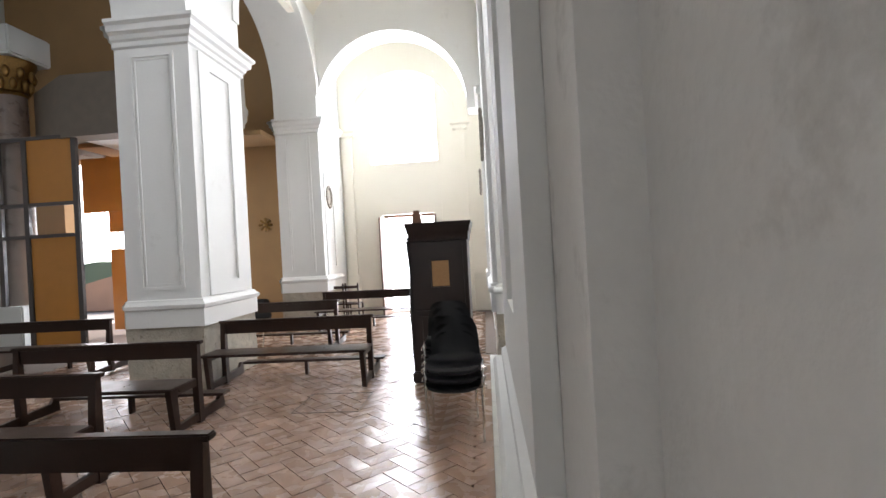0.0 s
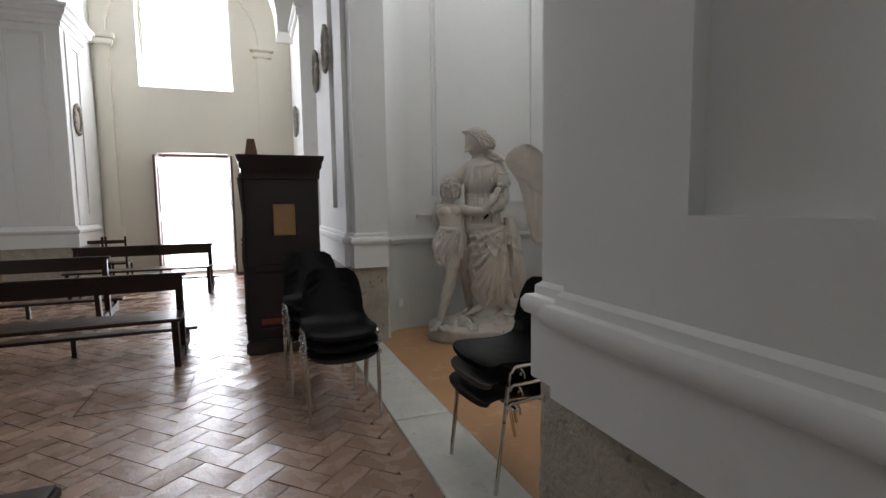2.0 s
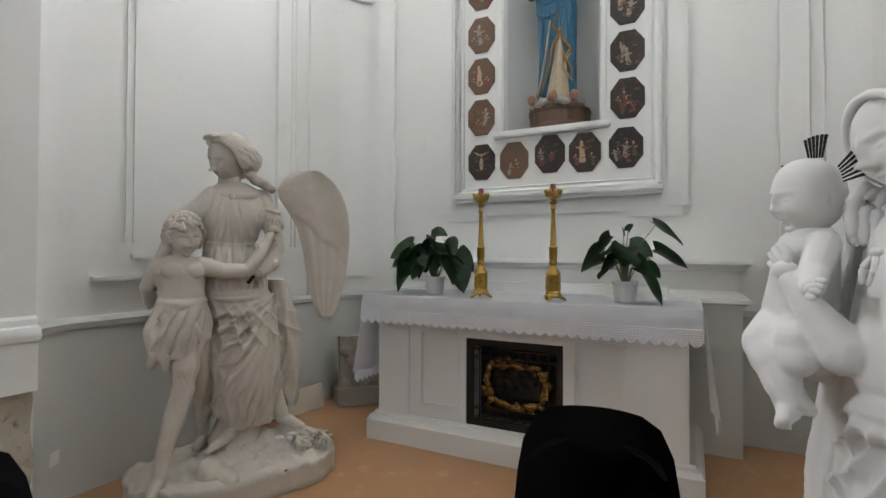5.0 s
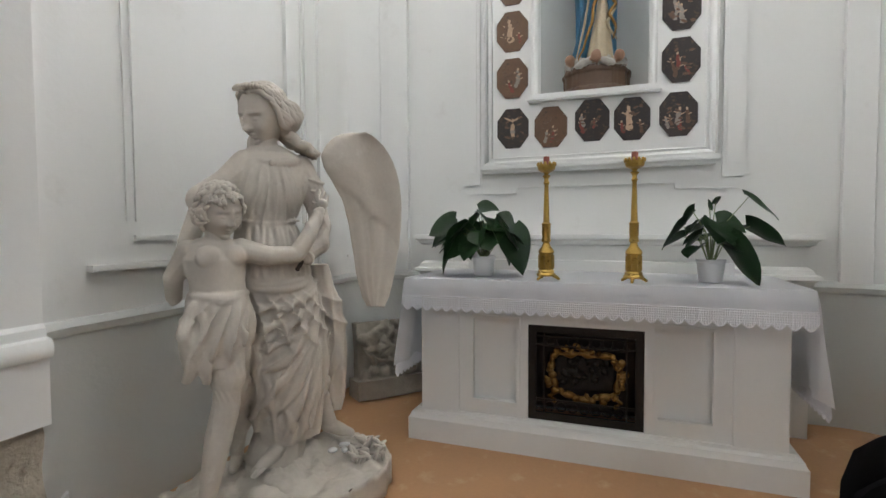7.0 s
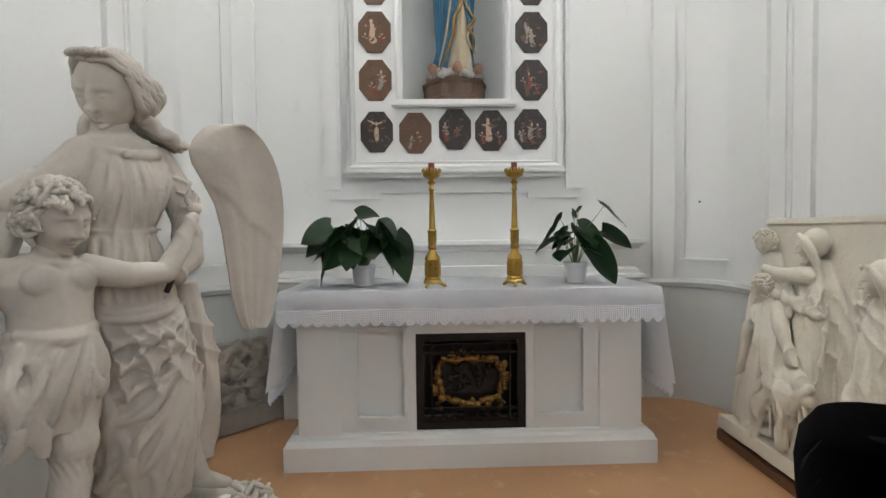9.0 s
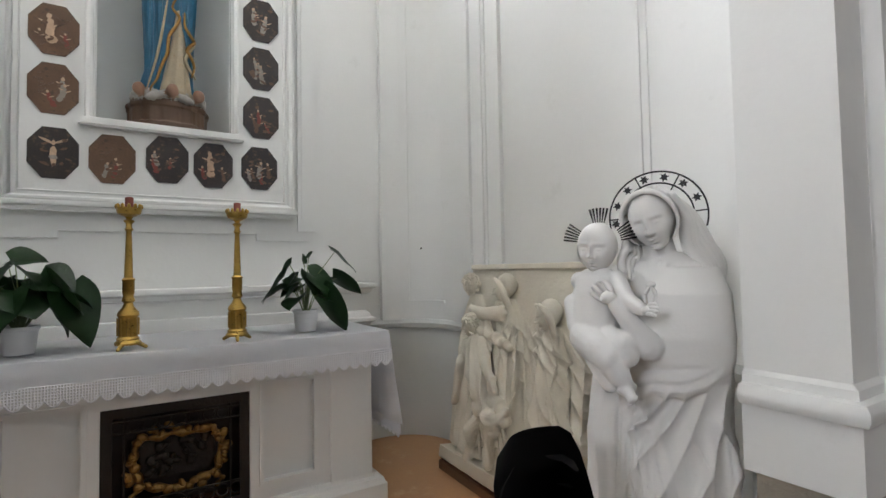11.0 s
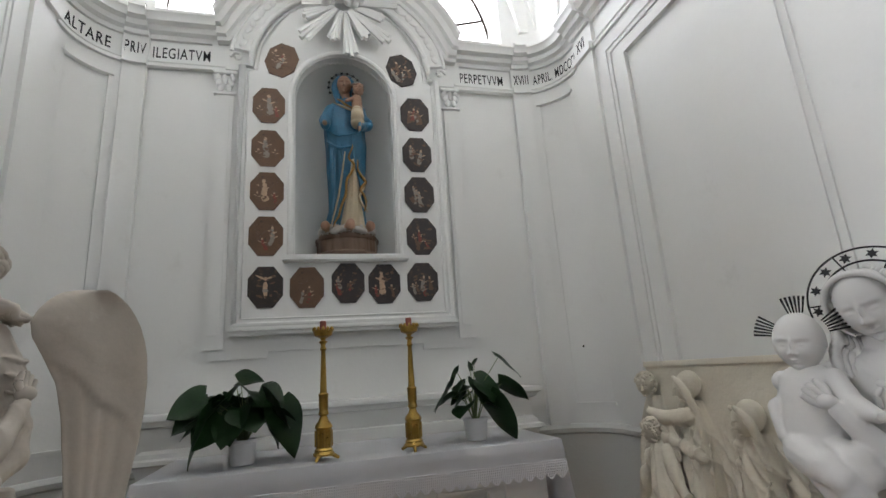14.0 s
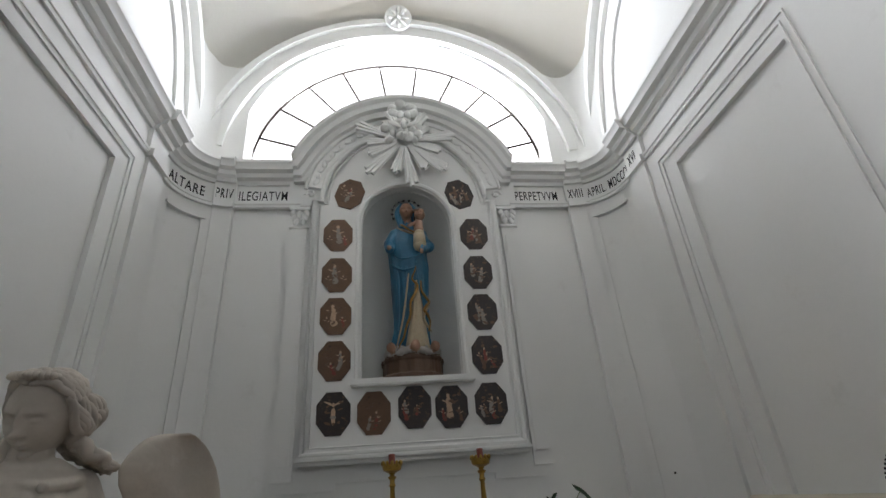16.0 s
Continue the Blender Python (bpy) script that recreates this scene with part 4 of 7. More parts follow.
for s in (-1, 1):
    bm = new_box(2.765, s * 0.95 - 0.135, 0.215, 2.79, s * 0.95 + 0.135, 1.10, 0.004)
    part("corner_pilaster", bm, PLASTER, altar)
    bm = slab_wall(bmesh.new(), s * 0.57 - 0.17, s * 0.57 + 0.17, 0.29, 0.88, [(s * 0.57 - 0.145, s * 0.57 + 0.145, level(0.315), level(0.855))], 2.775, 0.012, "x")
    part("panel_frame", bm, PLASTER, altar)
part("mensa", new_box(2.70, -1.14, 1.085, 3.56, 1.14, 1.118, 0.006), PLASTER, altar)
bm = slab_wall(bmesh.new(), -0.349, 0.349, 0.216, 0.834, [(-0.30, 0.30, level(0.265), level(0.785))], 2.80, 0.02, "x")
for k in range(9):
    y = -0.28 + 0.07 * k
    for z in (0.31, 0.735):
        pts = [(2.81, y + 0.03 * math.cos(a * 0.5236), z + 0.03 * math.sin(a * 0.5236)) for a in range(13)]
        tube(bm, pts, 0.004, 5, caps=False)
for z in (0.35, 0.70, 0.76):
    tube(bm, [(2.81, -0.3, z), (2.81, 0.3, z)], 0.005, 6)
for y in (-0.25, 0.25):
    tube(bm, [(2.81, y, 0.27), (2.81, y, 0.78)], 0.005, 6)
part("grille", bm, IRON, altar, "dark wrought-iron grille")
bm = new_box(3.05, -0.34, 0.22, 3.19, 0.34, 0.83)
part("recess_back", bm, EBONY, altar)
bm = bmesh.new()
outline = []
for i in range(60):
    a = 6.2832 * i / 60
    r = 1.03 - 0.06 * math.cos(4 * a) + 0.05 * math.cos(8 * a + 0.6)
    outline.append((2.86, 0.215 * r * math.cos(a), 0.525 + 0.145 * r * math.sin(a) + 0.02 * math.cos(2 * a)))
tube(bm, outline + outline[:1], [0.018 + 0.009 * math.sin(i * 1.3) for i in range(61)], 8, caps=False)
rnd = random.Random(8)
for i in range(46):
    a = 6.2832 * i / 46
    q = 1.02 - 0.06 * math.cos(4 * a)
    blob(bm, (2.85, q * (0.225 + rnd.uniform(-0.02, 0.03)) * math.cos(a), 0.525 + q * (0.155 + rnd.uniform(-0.02, 0.03)) * math.sin(a)), (0.015, rnd.uniform(0.012, 0.03), rnd.uniform(0.012, 0.028)), (rnd.uniform(0, 180), 0, 0), 8)
for s in (-1, 1):
    limb(bm, [(2.86, s * 0.16, 0.40), (2.86, s * 0.22, 0.36), (2.86, s * 0.19, 0.33)], [0.014, 0.012, 0.016], 8)
part("gilt_cartouche", bm, GILT, altar, "tarnished gilt rococo cartouche behind the grille")
bm = bmesh.new()
for i in range(30):
    blob(bm, (2.90, rnd.uniform(-0.14, 0.14), rnd.uniform(0.44, 0.61)), (0.015, rnd.uniform(0.01, 0.035), rnd.uniform(0.01, 0.03)), (rnd.uniform(0, 180), 0, 0), 8)
box(bm, 2.91, -0.18, 0.41, 2.93, 0.18, 0.64)
part("dark_carving", bm, IRON, altar)

# shelf behind the altar
bm = bmesh.new()
shelf = [(3.95, -1.46), (3.56, -1.46), (3.56, 1.46), (3.95, 1.46)]
sweep(bm, [(x, AX + y) for x, y in shelf], [(-0.04, 1.40), (0.015, 1.405), (0.02, 1.395), (0.02, 1.37), (-0.01, 1.355), (-0.02, 1.33), (-0.05, 1.32), (-0.06, 1.18), (-0.03, 1.16), (-0.02, 1.13), (0.01, 1.12), (0.015, 1.095), (-0.02, 1.08), (-0.04, 1.0), (-0.04, 0.0), (-0.2, 0.0), (-0.2, 1.38)][::-1], closed=True)
bmesh.ops.recalc_face_normals(bm, faces=bm.faces)
box(bm, 3.66, AX - 1.36, 1.36, 3.95, AX + 1.36, 1.402)
struct("trim_altar_shelf", bm, PLASTER, "white moulded plaster shelf behind the altar")
solid("altar_step", new_box(3.50, AX - 0.95, 1.119, 3.62, AX + 0.97, 1.205, 0.006), PLASTER, "low white step at the back of the altar top", "altar step")

# altar cloth with a scalloped lace edge
cloth = thing("altar_cloth", pose(0, AX, 0), "white linen altar cloth with a crochet lace border", "tablecloth")
CZ, C0, C1, CW = 1.126, 2.652, 3.49, 1.158
bm = bmesh.new()
NX, NY = 10, 60
g = [[bm.verts.new((C0 + (C1 - C0) * i / NX, -CW + 2 * CW * j / NY, CZ + 0.0015 * math.sin(j * 1.7 + i))) for j in range(NY + 1)] for i in range(NX + 1)]
for i in range(NX):
    for j in range(NY):
        bm.faces.new((g[i][j], g[i][j + 1], g[i + 1][j + 1], g[i + 1][j]))
drop = [[bm.verts.new((C0 - 0.012 - 0.004 * k + 0.003 * math.sin(j * 0.9) * k, -CW + 2 * CW * j / NY, CZ - 0.006 - 0.036 * k)) for j in range(NY + 1)] for k in range(1, 4)]
prev = g[0]
for row in drop:
    for j in range(NY):
        bm.faces.new((prev[j + 1], prev[j], row[j], row[j + 1]))
    prev = row
for s, jj in ((-1, 0), (1, NY)):
    prev = [g[i][jj] for i in range(NX + 1)]
    for k in range(1, 10):
        row = [bm.verts.new((C0 + (C1 - C0) * i / NX + 0.012 * math.sin(k * 0.5 + i), s * (CW + 0.010 + 0.006 * k + 0.016 * math.sin(i * 1.9 + 1) * k / 6), CZ - 0.008 - 0.066 * k)) for i in range(NX + 1)]
        for i in range(NX):
            q = (prev[i], prev[i + 1], row[i + 1], row[i])
            bm.faces.new(q if s > 0 else q[::-1])
        prev = row
bmesh.ops.solidify(bm, geom=bm.faces, thickness=0.003)
part("linen", bm, LINEN, cloth, smooth=60)


def lace(bm, a, b, zt, deep, teeth, nrm):
    """A lace band: a crochet mesh of threads above a scalloped edge."""
    a, b = Vector(a), Vector(b)
    d = b - a
    cols, rws = teeth * 6, 5
    for i in range(cols + 1):
        p = a + d * (i / cols)
        tooth = abs(((i / 6) % 1) - 0.5) * 2
        low = deep * (0.66 + 0.34 * (1 - tooth))
        tube(bm, [p + Vector((0, 0, zt)), p + Vector((0, 0, zt - low)) + nrm * 0.004], 0.0034, 4)
    for k in range(rws + 1):
        z = zt - deep * 0.72 * k / rws
        tube(bm, [a + Vector((0, 0, z)) + nrm * 0.001, b + Vector((0, 0, z)) + nrm * 0.001], 0.0030, 4)
    for i in range(teeth):
        p = [a + d * ((i + q / 6) / teeth) + Vector((0, 0, zt - deep * (0.66 + 0.36 * math.sin(math.pi * q / 6)))) for q in range(7)]
        tube(bm, p, 0.004, 4)
        for q in (0.3, 0.5, 0.7):
            blob(bm, tuple(a + d * ((i + q) / teeth) + Vector((0, 0, zt - deep * 0.84))), (0.003, 0.008, 0.007), (0, 0, 0), 6)
    return bm


bm = lace(bmesh.new(), (C0 - 0.026, -CW, 0), (C0 - 0.026, CW, 0), CZ - 0.110, 0.095, 34, Vector((-1, 0, 0)))
part("lace_border", bm, LACE, cloth, "white crochet lace with a scalloped edge")
for s in (-1, 1):
    bm = lace(bmesh.new(), (C0, s * (CW + 0.070), 0), (C1, s * (CW + 0.070), 0), CZ - 0.60, 0.085, 14, Vector((0, s, 0)))
    part("lace_border", bm, LACE, cloth, "white crochet lace with a scalloped edge")


# candlesticks
def candlestick(m):
    c = thing("candlestick", m, "tall aged brass candlestick with a red candle", "candlestick", "candlesticks on the altar")
    bm = bmesh.new()
    lathe(bm, [(0.001, 0.025), (0.058, 0.025), (0.060, 0.035), (0.050, 0.048), (0.052, 0.056), (0.044, 0.066), (0.044, 0.165), (0.050, 0.175), (0.046, 0.190), (0.028, 0.212), (0.020, 0.235), (0.030, 0.247), (0.026, 0.262), (0.024, 0.275), (0.027, 0.285), (0.027, 0.345), (0.031, 0.355), (0.020, 0.365), (0.016, 0.50), (0.0125, 0.60), (0.020, 0.612), (0.014, 0.622), (0.014, 0.64), (0.026, 0.655), (0.012, 0.665), (0.022, 0.68), (0.001, 0.682)], 22)
    for i in range(8):
        a = i * 0.7854
        tube(bm, [(0.0435 * math.cos(a), 0.0435 * math.sin(a), 0.072), (0.0435 * math.cos(a), 0.0435 * math.sin(a), 0.16)], 0.007, 6)
    part("stem", bm, BRASS, c)
    for i in range(3):
        a = 2.0944 * i + 0.5
        part("foot", limb(bmesh.new(), [(0.045 * math.cos(a), 0.045 * math.sin(a), 0.03), (0.078 * math.cos(a), 0.078 * math.sin(a), 0.009)], [0.012, 0.009], 8), BRASS, c)
    bm = bmesh.new()
    lathe(bm, [(0.018, 0.675), (0.050, 0.69), (0.056, 0.705), (0.056, 0.722), (0.050, 0.722), (0.048, 0.70), (0.001, 0.695)], 20)
    for i in range(12):
        a = i * 0.5236
        blob(bm, (0.054 * math.cos(a), 0.054 * math.sin(a), 0.728), (0.009, 0.009, 0.014), (0, 0, 0), 8)
    part("drip_pan", bm, BRASS, c, "brass drip pan with a crown edge")
    part("candle", lathe(bmesh.new(), [(0.019, 0.695), (0.019, 0.775), (0.012, 0.778), (0.001, 0.774)], 16), CANDLE, c, "stub of red candle")
    return c


stick = candlestick(pose(2.79, 4.165, 1.128))
copy_thing(stick, pose(2.79, 3.647, 1.128, 0, 0, 24))


# potted plants
def leaf_mesh(bm, base, tip, width, droop, roll):
    """One heart-shaped leaf from its stalk to its tip, cupped and drooping."""
    base, tip = Vector(base), Vector(tip)
    d = tip - base
    L = d.length
    side = d.cross(Vector((0, 0, 1)))
    side = side.normalized() if side.length > 1e-4 else Vector((1, 0, 0))
    side = (Matrix.Rotation(roll, 3, d.normalized()) @ side)
    upv = side.cross(d).normalized()
    rows = []
    N = 9
    for i in range(N + 1):
        k = i / N
        w = 2.55 * width * (math.sin(math.pi * min(1, k * 0.80 + 0.20)) ** 0.8) * (1.0 if k < 0.97 else 0.3) * (1 - 0.25 * k)
        c = base + d * (k - 0.12 * (1 - k)) + Vector((0, 0, -droop * L * k * k))
        row = []
        for u in (-1, -0.5, 0, 0.5, 1):
            back = -d.normalized() * (0.16 * L * abs(u) * (1 - k) ** 2)
            row.append(bm.verts.new(c + side * (w * u) + back + upv * (0.22 * w * abs(u) + 0.02 * L * math.sin(k * 9 + u))))
        rows.append(row)
    for q, s in zip(rows, rows[1:]):
        for j in range(4):
            bm.faces.new((q[j], q[j + 1], s[j + 1], s[j]))
    return bm


def potted_plant(m, leaves, label):
    p = thing("potted_plant", m, label, "plant", "plants on the altar")
    bm = lathe(bmesh.new(), [(0.001, 0.0), (0.062, 0.0), (0.066, 0.01), (0.076, 0.115), (0.082, 0.118), (0.082, 0.135), (0.076, 0.135), (0.070, 0.112), (0.001, 0.112)], 28)
    part("pot", bm, POT, p)
    bm = lathe(bmesh.new(), [(0.001, 0.118), (0.071, 0.119), (0.04, 0.126), (0.001, 0.13)], 18)
    part("soil", bm, SOIL, p)
    for (x, y, z), (dx, dy, dz), w in leaves:
        b = Vector((x, y, z))
        start = Vector((x * 0.1, y * 0.1, 0.12))
        mid = (start + b) / 2 + Vector((-x * 0.12, -y * 0.12, 0.05))
        bm = tube(bmesh.new(), [start, start.lerp(mid, 0.6), mid, mid.lerp(b, 0.6), b], 0.0035, 6, r1=0.0025)
        part("stalk", bm, STEM, p)
        bm = leaf_mesh(bmesh.new(), b, b + Vector((dx, dy, dz)), w * rnd.uniform(0.75, 1.1), rnd.uniform(0.1, 0.4), rnd.uniform(-0.7, 0.7))
        bmesh.ops.solidify(bm, geom=bm.faces, thickness=0.0015)
        part("leaf", bm, LEAF, p, smooth=70)
    return p


rnd = random.Random(3)
leaves = []
for i in range(26):
    a = 6.2832 * i / 26 * 2.4
    r = rnd.uniform(0.05, 0.20)
    z = 0.42 - 0.9 * r + rnd.uniform(-0.05, 0.06)
    x, y = 0.7 * r * math.cos(a), 1.15 * r * math.sin(a)
    q = rnd.uniform(0.10, 0.17)
    leaves.append(((x, y, z), (q * 0.6 * math.cos(a) - 0.02, q * math.sin(a), -q * rnd.uniform(0.15, 0.9)), q * 0.36))
leaves += [((0.0, 0.23, 0.36), (-0.03, 0.17, -0.06), 0.05), ((-0.06, 0.17, 0.27), (-0.08, 0.08, -0.18), 0.062), ((-0.05, -0.20, 0.30), (-0.04, -0.09, -0.20), 0.055), ((0.0, 0.02, 0.46), (0.0, -0.13, 0.03), 0.055), ((-0.05, -0.10, 0.27), (-0.04, -0.1, -0.15), 0.05)]
potted_plant(pose(2.94, 4.615, 1.13), leaves, "green arrow-leaved plant in a white plastic pot")
leaves = []
for i in range(15):
    a = 6.2832 * i / 15 * 2.6 + 1
    r = rnd.uniform(0.04, 0.16)
    z = 0.36 - 0.7 * r + rnd.uniform(-0.06, 0.08)
    x, y = 0.6 * r * math.cos(a), 1.05 * r * math.sin(a)
    q = rnd.uniform(0.09, 0.14)
    leaves.append(((x, y, z), (q * 0.5 * math.cos(a) - 0.02, q * math.sin(a), -q * rnd.uniform(0.1, 0.8)), q * 0.34))
leaves += [((0.0, -0.19, 0.50), (0.0, -0.15, -0.11), 0.035), ((0.0, -0.20, 0.33), (-0.03, -0.17, -0.09), 0.048), ((-0.06, -0.09, 0.22), (-0.05, -0.14, -0.20), 0.055), ((0.0, 0.15, 0.33), (-0.04, 0.12, -0.12), 0.048), ((0.0, 0.10, 0.42), (-0.02, 0.08, -0.08), 0.03), ((0, -0.02, 0.47), (0, -0.03, 0.06), 0.014), ((0, 0.01, 0.44), (0, 0.01, 0.07), 0.012)]
potted_plant(pose(2.94, 3.215, 1.13), leaves, "smaller green arrow-leaved plant in a white plastic pot")
bm = lathe(bmesh.new(), [(0.001, 0), (0.007, 0.0), (0.009, 0.012), (0.001, 0.016)], 8)
bmesh.ops.transform(bm, matrix=pose(3.80, 1.89, 1.70, 0, -60, 0), verts=bm.verts)
solid("nail", bm, IRON, "small dark nail in the white wall", "nail")


# ---- stacking chairs ----
def stack_chair(m):
    c = thing("stacking_chair", m, "black moulded plastic stacking chair on chrome legs", "chair", "stacked chairs")
    prof = [(-0.235, 0.405), (-0.232, 0.432), (-0.20, 0.447), (-0.10, 0.441), (0.02, 0.430), (0.11, 0.432), (0.17, 0.452), (0.205, 0.495), (0.228, 0.56), (0.25, 0.64), (0.27, 0.72), (0.285, 0.785), (0.292, 0.815)]
    wid = [0.19, 0.212, 0.226, 0.236, 0.238, 0.234, 0.226, 0.218, 0.214, 0.210, 0.198, 0.168, 0.12]
    bm = bmesh.new()
    rows = []
    for (y, z), w in zip(prof, wid):
        row = []
        for i in range(13):
            u = i / 6 - 1
            lift = 0.030 * abs(u) ** 3 if z < 0.5 else 0.0
            wrap = -0.045 * abs(u) ** 2.2 if z > 0.5 else 0.0
            sag = 0.0 if -0.2 < y else -0.0
            row.append(bm.verts.new((w * u, y + wrap, z + lift + sag)))
        rows.append(row)
    for q, s in zip(rows, rows[1:]):
        for i in range(12):
            bm.faces.new((q[i], q[i + 1], s[i + 1], s[i]))
    bmesh.ops.solidify(bm, geom=bm.faces, thickness=0.012)
    part("seat_shell", bm, BLACK, c, smooth=50)
    for s in (-1, 1):
        part("leg", tube(bmesh.new(), [(s * 0.225, -0.215, 0.0), (s * 0.232, -0.17, 0.36), (s * 0.235, -0.155, 0.425), (s * 0.232, -0.13, 0.448)], 0.0105, 10), CHROME, c)
        part("leg", tube(bmesh.new(), [(s * 0.225, 0.225, 0.0), (s * 0.232, 0.15, 0.36), (s * 0.235, 0.135, 0.425), (s * 0.232, 0.11, 0.448)], 0.0105, 10), CHROME, c)
        part("side_rail", tube(bmesh.new(), [(s * 0.232, -0.13, 0.448), (s * 0.24, -0.05, 0.45), (s * 0.24, 0.05, 0.45), (s * 0.232, 0.11, 0.448)], 0.0105, 10), CHROME, c)
        part("hook", tube(bmesh.new(), [(s * 0.238, -0.10, 0.44), (s * 0.265, -0.10, 0.425), (s * 0.268, -0.10, 0.40)], 0.006, 6), CHROME, c)
    part("cross_rail", tube(bmesh.new(), [(-0.225, -0.09, 0.405), (0.225, -0.09, 0.405)], 0.009, 8), CHROME, c)
    part("cross_rail", tube(bmesh.new(), [(-0.225, 0.09, 0.405), (0.225, 0.09, 0.405)], 0.009, 8), CHROME, c)
    return c


first = stack_chair(pose(0.003, 4.085, 0, 0, 0, 0))
STACKS = [(0.003, 4.085, 0, 3, 0.070), (-0.07, 4.62, 3, 4, 0.072), (0.714, 3.039, -84, 3, 0.088)]
for x, y, turn, count, rise in STACKS:
    for k in range(count):
        if (x, k) != (0.003, 0):
            copy_thing(first, pose(x, y, 0, 0, 0, turn) @ pose(0, 0.012 * k, rise * k))


# ---- benches ----
def bench(m, length, label):
    """Origin at the floor under the end towards the chapel; it runs to -x and faces -y."""
    b = thing("pew", m, label, "bench", "wooden pews")
    L = length
    part("top_rail", new_box(-L, -0.035, 0.765, 0.015, 0.035, 0.80, 0.008), WALNUT, b)
    part("backrest", new_box(-L + 0.03, -0.012, 0.63, -0.03, 0.014, 0.765, 0.003), WALNUT, b)
    part("seat", new_box(-L - 0.01, -0.50, 0.425, 0.01, -0.10, 0.455, 0.008), WALNUT, b)
    part("kneeler", new_box(-L + 0.15, 0.25, 0.175, 0.06, 0.40, 0.205, 0.006), WALNUT, b)
    for x in (-0.05, -L + 0.05):
        bm = bmesh.new()
        prism(bm, [(0.025, 0.765), (-0.025, 0.765), (-0.045, 0.43), (-0.03, 0.0), (0.045, 0.0), (0.03, 0.43)], -0.03, 0.03, Matrix(((0, 0, 1, x), (1, 0, 0, 0), (0, 1, 0, 0), (0, 0, 0, 1))))
        part("back_post", bm, WALNUT, b)
        bm = bmesh.new()
        prism(bm, [(-0.46, 0.425), (-0.36, 0.425), (-0.33, 0.0), (-0.40, 0.0)], -0.026, 0.026, Matrix(((0, 0, 1, x), (1, 0, 0, 0), (0, 1, 0, 0), (0, 0, 0, 1))))
        part("front_leg", bm, WALNUT, b)
        bm = bmesh.new()
        prism(bm, [(-0.40, 0.02), (-0.40, 0.08), (0.33, 0.12), (0.38, 0.175), (0.42, 0.175), (0.44, 0.02)], -0.02, 0.02, Matrix(((0, 0, 1, x), (1, 0, 0, 0), (0, 1, 0, 0), (0, 0, 0, 1))))
        part("floor_runner", bm, WALNUT, b)
        part("seat_bracket", new_box(x - 0.018, -0.42, 0.36, x + 0.018, 0.0, 0.424, 0.004), WALNUT, b)
    part("middle_post", new_box(-L / 2 - 0.02, 0.29, 0.0, -L / 2 + 0.02, 0.35, 0.175, 0.003), WALNUT, b)
    return b


PEW = "dark varnished wooden pew with a kneeler"
one = bench(pose(-0.955, 2.05, 0), 2.0, PEW)
for x, y in ((-2.53, 3.30), (-2.52, 4.54), (-1.135, 5.99), (-2.245, 8.18), (-1.15, 9.95), (-5.37, 6.9), (-6.7, 5.4)):
    copy_thing(one, pose(x, y, 0, 0, 0, random.Random(x).uniform(-1, 1)))

# ---- confessional ----
conf = thing("confessional", pose(-0.235, 5.70, 0), "tall blackened wooden confessional with a cane window", "confessional")
part("body", new_box(-0.33, 0.0, 0.12, 0.34, 0.86, 1.76, 0.006), EBONY, conf)
part("base", new_box(-0.375, -0.04, 0.0, 0.37, 0.90, 0.13, 0.015), EBONY, conf)
bm = bmesh.new()
sweep(bm, [(0.34, 0.86), (0.34, 0.0), (-0.33, 0.0), (-0.33, 0.86)], [(0.0, 1.66), (0.015, 1.67), (0.02, 1.75), (0.035, 1.77), (0.04, 1.82), (0.055, 1.85), (0.06, 1.885), (-0.2, 1.895), (-0.2, 1.66)], closed=True)
bmesh.ops.recalc_face_normals(bm, faces=bm.faces)
box(bm, -0.32, 0.01, 1.76, 0.33, 0.85, 1.89)
part("cornice", bm, EBONY, conf)
bm = slab_wall(bmesh.new(), -0.28, 0.29, 0.86, 1.62, [(-0.10, 0.13, level(1.12), level(1.44))], -0.018, 0.02, "y")
part("middle_rail", new_box(-0.30, -0.03, 0.80, 0.31, 0.0, 0.85, 0.006), EBONY, conf)
for a, b2, z0, z1 in ((-0.27, -0.23, 0.2, 0.78), (0.24, 0.28, 0.2, 0.78), (-0.23, 0.24, 0.74, 0.78), (-0.23, 0.24, 0.2, 0.24)):
    part("panel_stile", new_box(a, -0.014, z0, b2, 0.002, z1, 0.003), EBONY, conf)
part("side_panel", bm, EBONY, conf)
part("cane_window", new_box(-0.085, -0.006, 1.13, 0.115, 0.004, 1.43), RATTAN, conf, "square woven cane window")
part("red_cloth", new_box(-0.24, -0.012, 0.28, 0.10, -0.004, 0.33), DAUB_RED, conf, "strip of dark red cloth")
for z in (0.3, 0.95, 1.55):
    bm = bmesh.new()
    for k in range(4):
        blob(bm, (-0.345, 0.05, z + 0.05 * k), (0.035, 0.03, 0.028), (0, 0, 0), 10)
    part("carved_scroll", bm, EBONY, conf)
bm = bmesh.new()
tube(bm, [(-0.335, 0.04, 0.13), (-0.35, 0.04, 0.5), (-0.335, 0.04, 0.8), (-0.35, 0.04, 0.9), (-0.34, 0.04, 1.3), (-0.36, 0.04, 1.68)], [0.03, 0.022, 0.034, 0.03, 0.02, 0.03], 10)
part("front_post", bm, EBONY, conf)
bm = bmesh.new()
prism(bm, [(-0.055, 0), (0.06, 0), (0.035, 0.15), (-0.03, 0.15)], -0.05, 0.05, Matrix(((1, 0, 0, 0), (0, 0, 1, 0), (0, 1, 0, 0), (0, 0, 0, 1))))
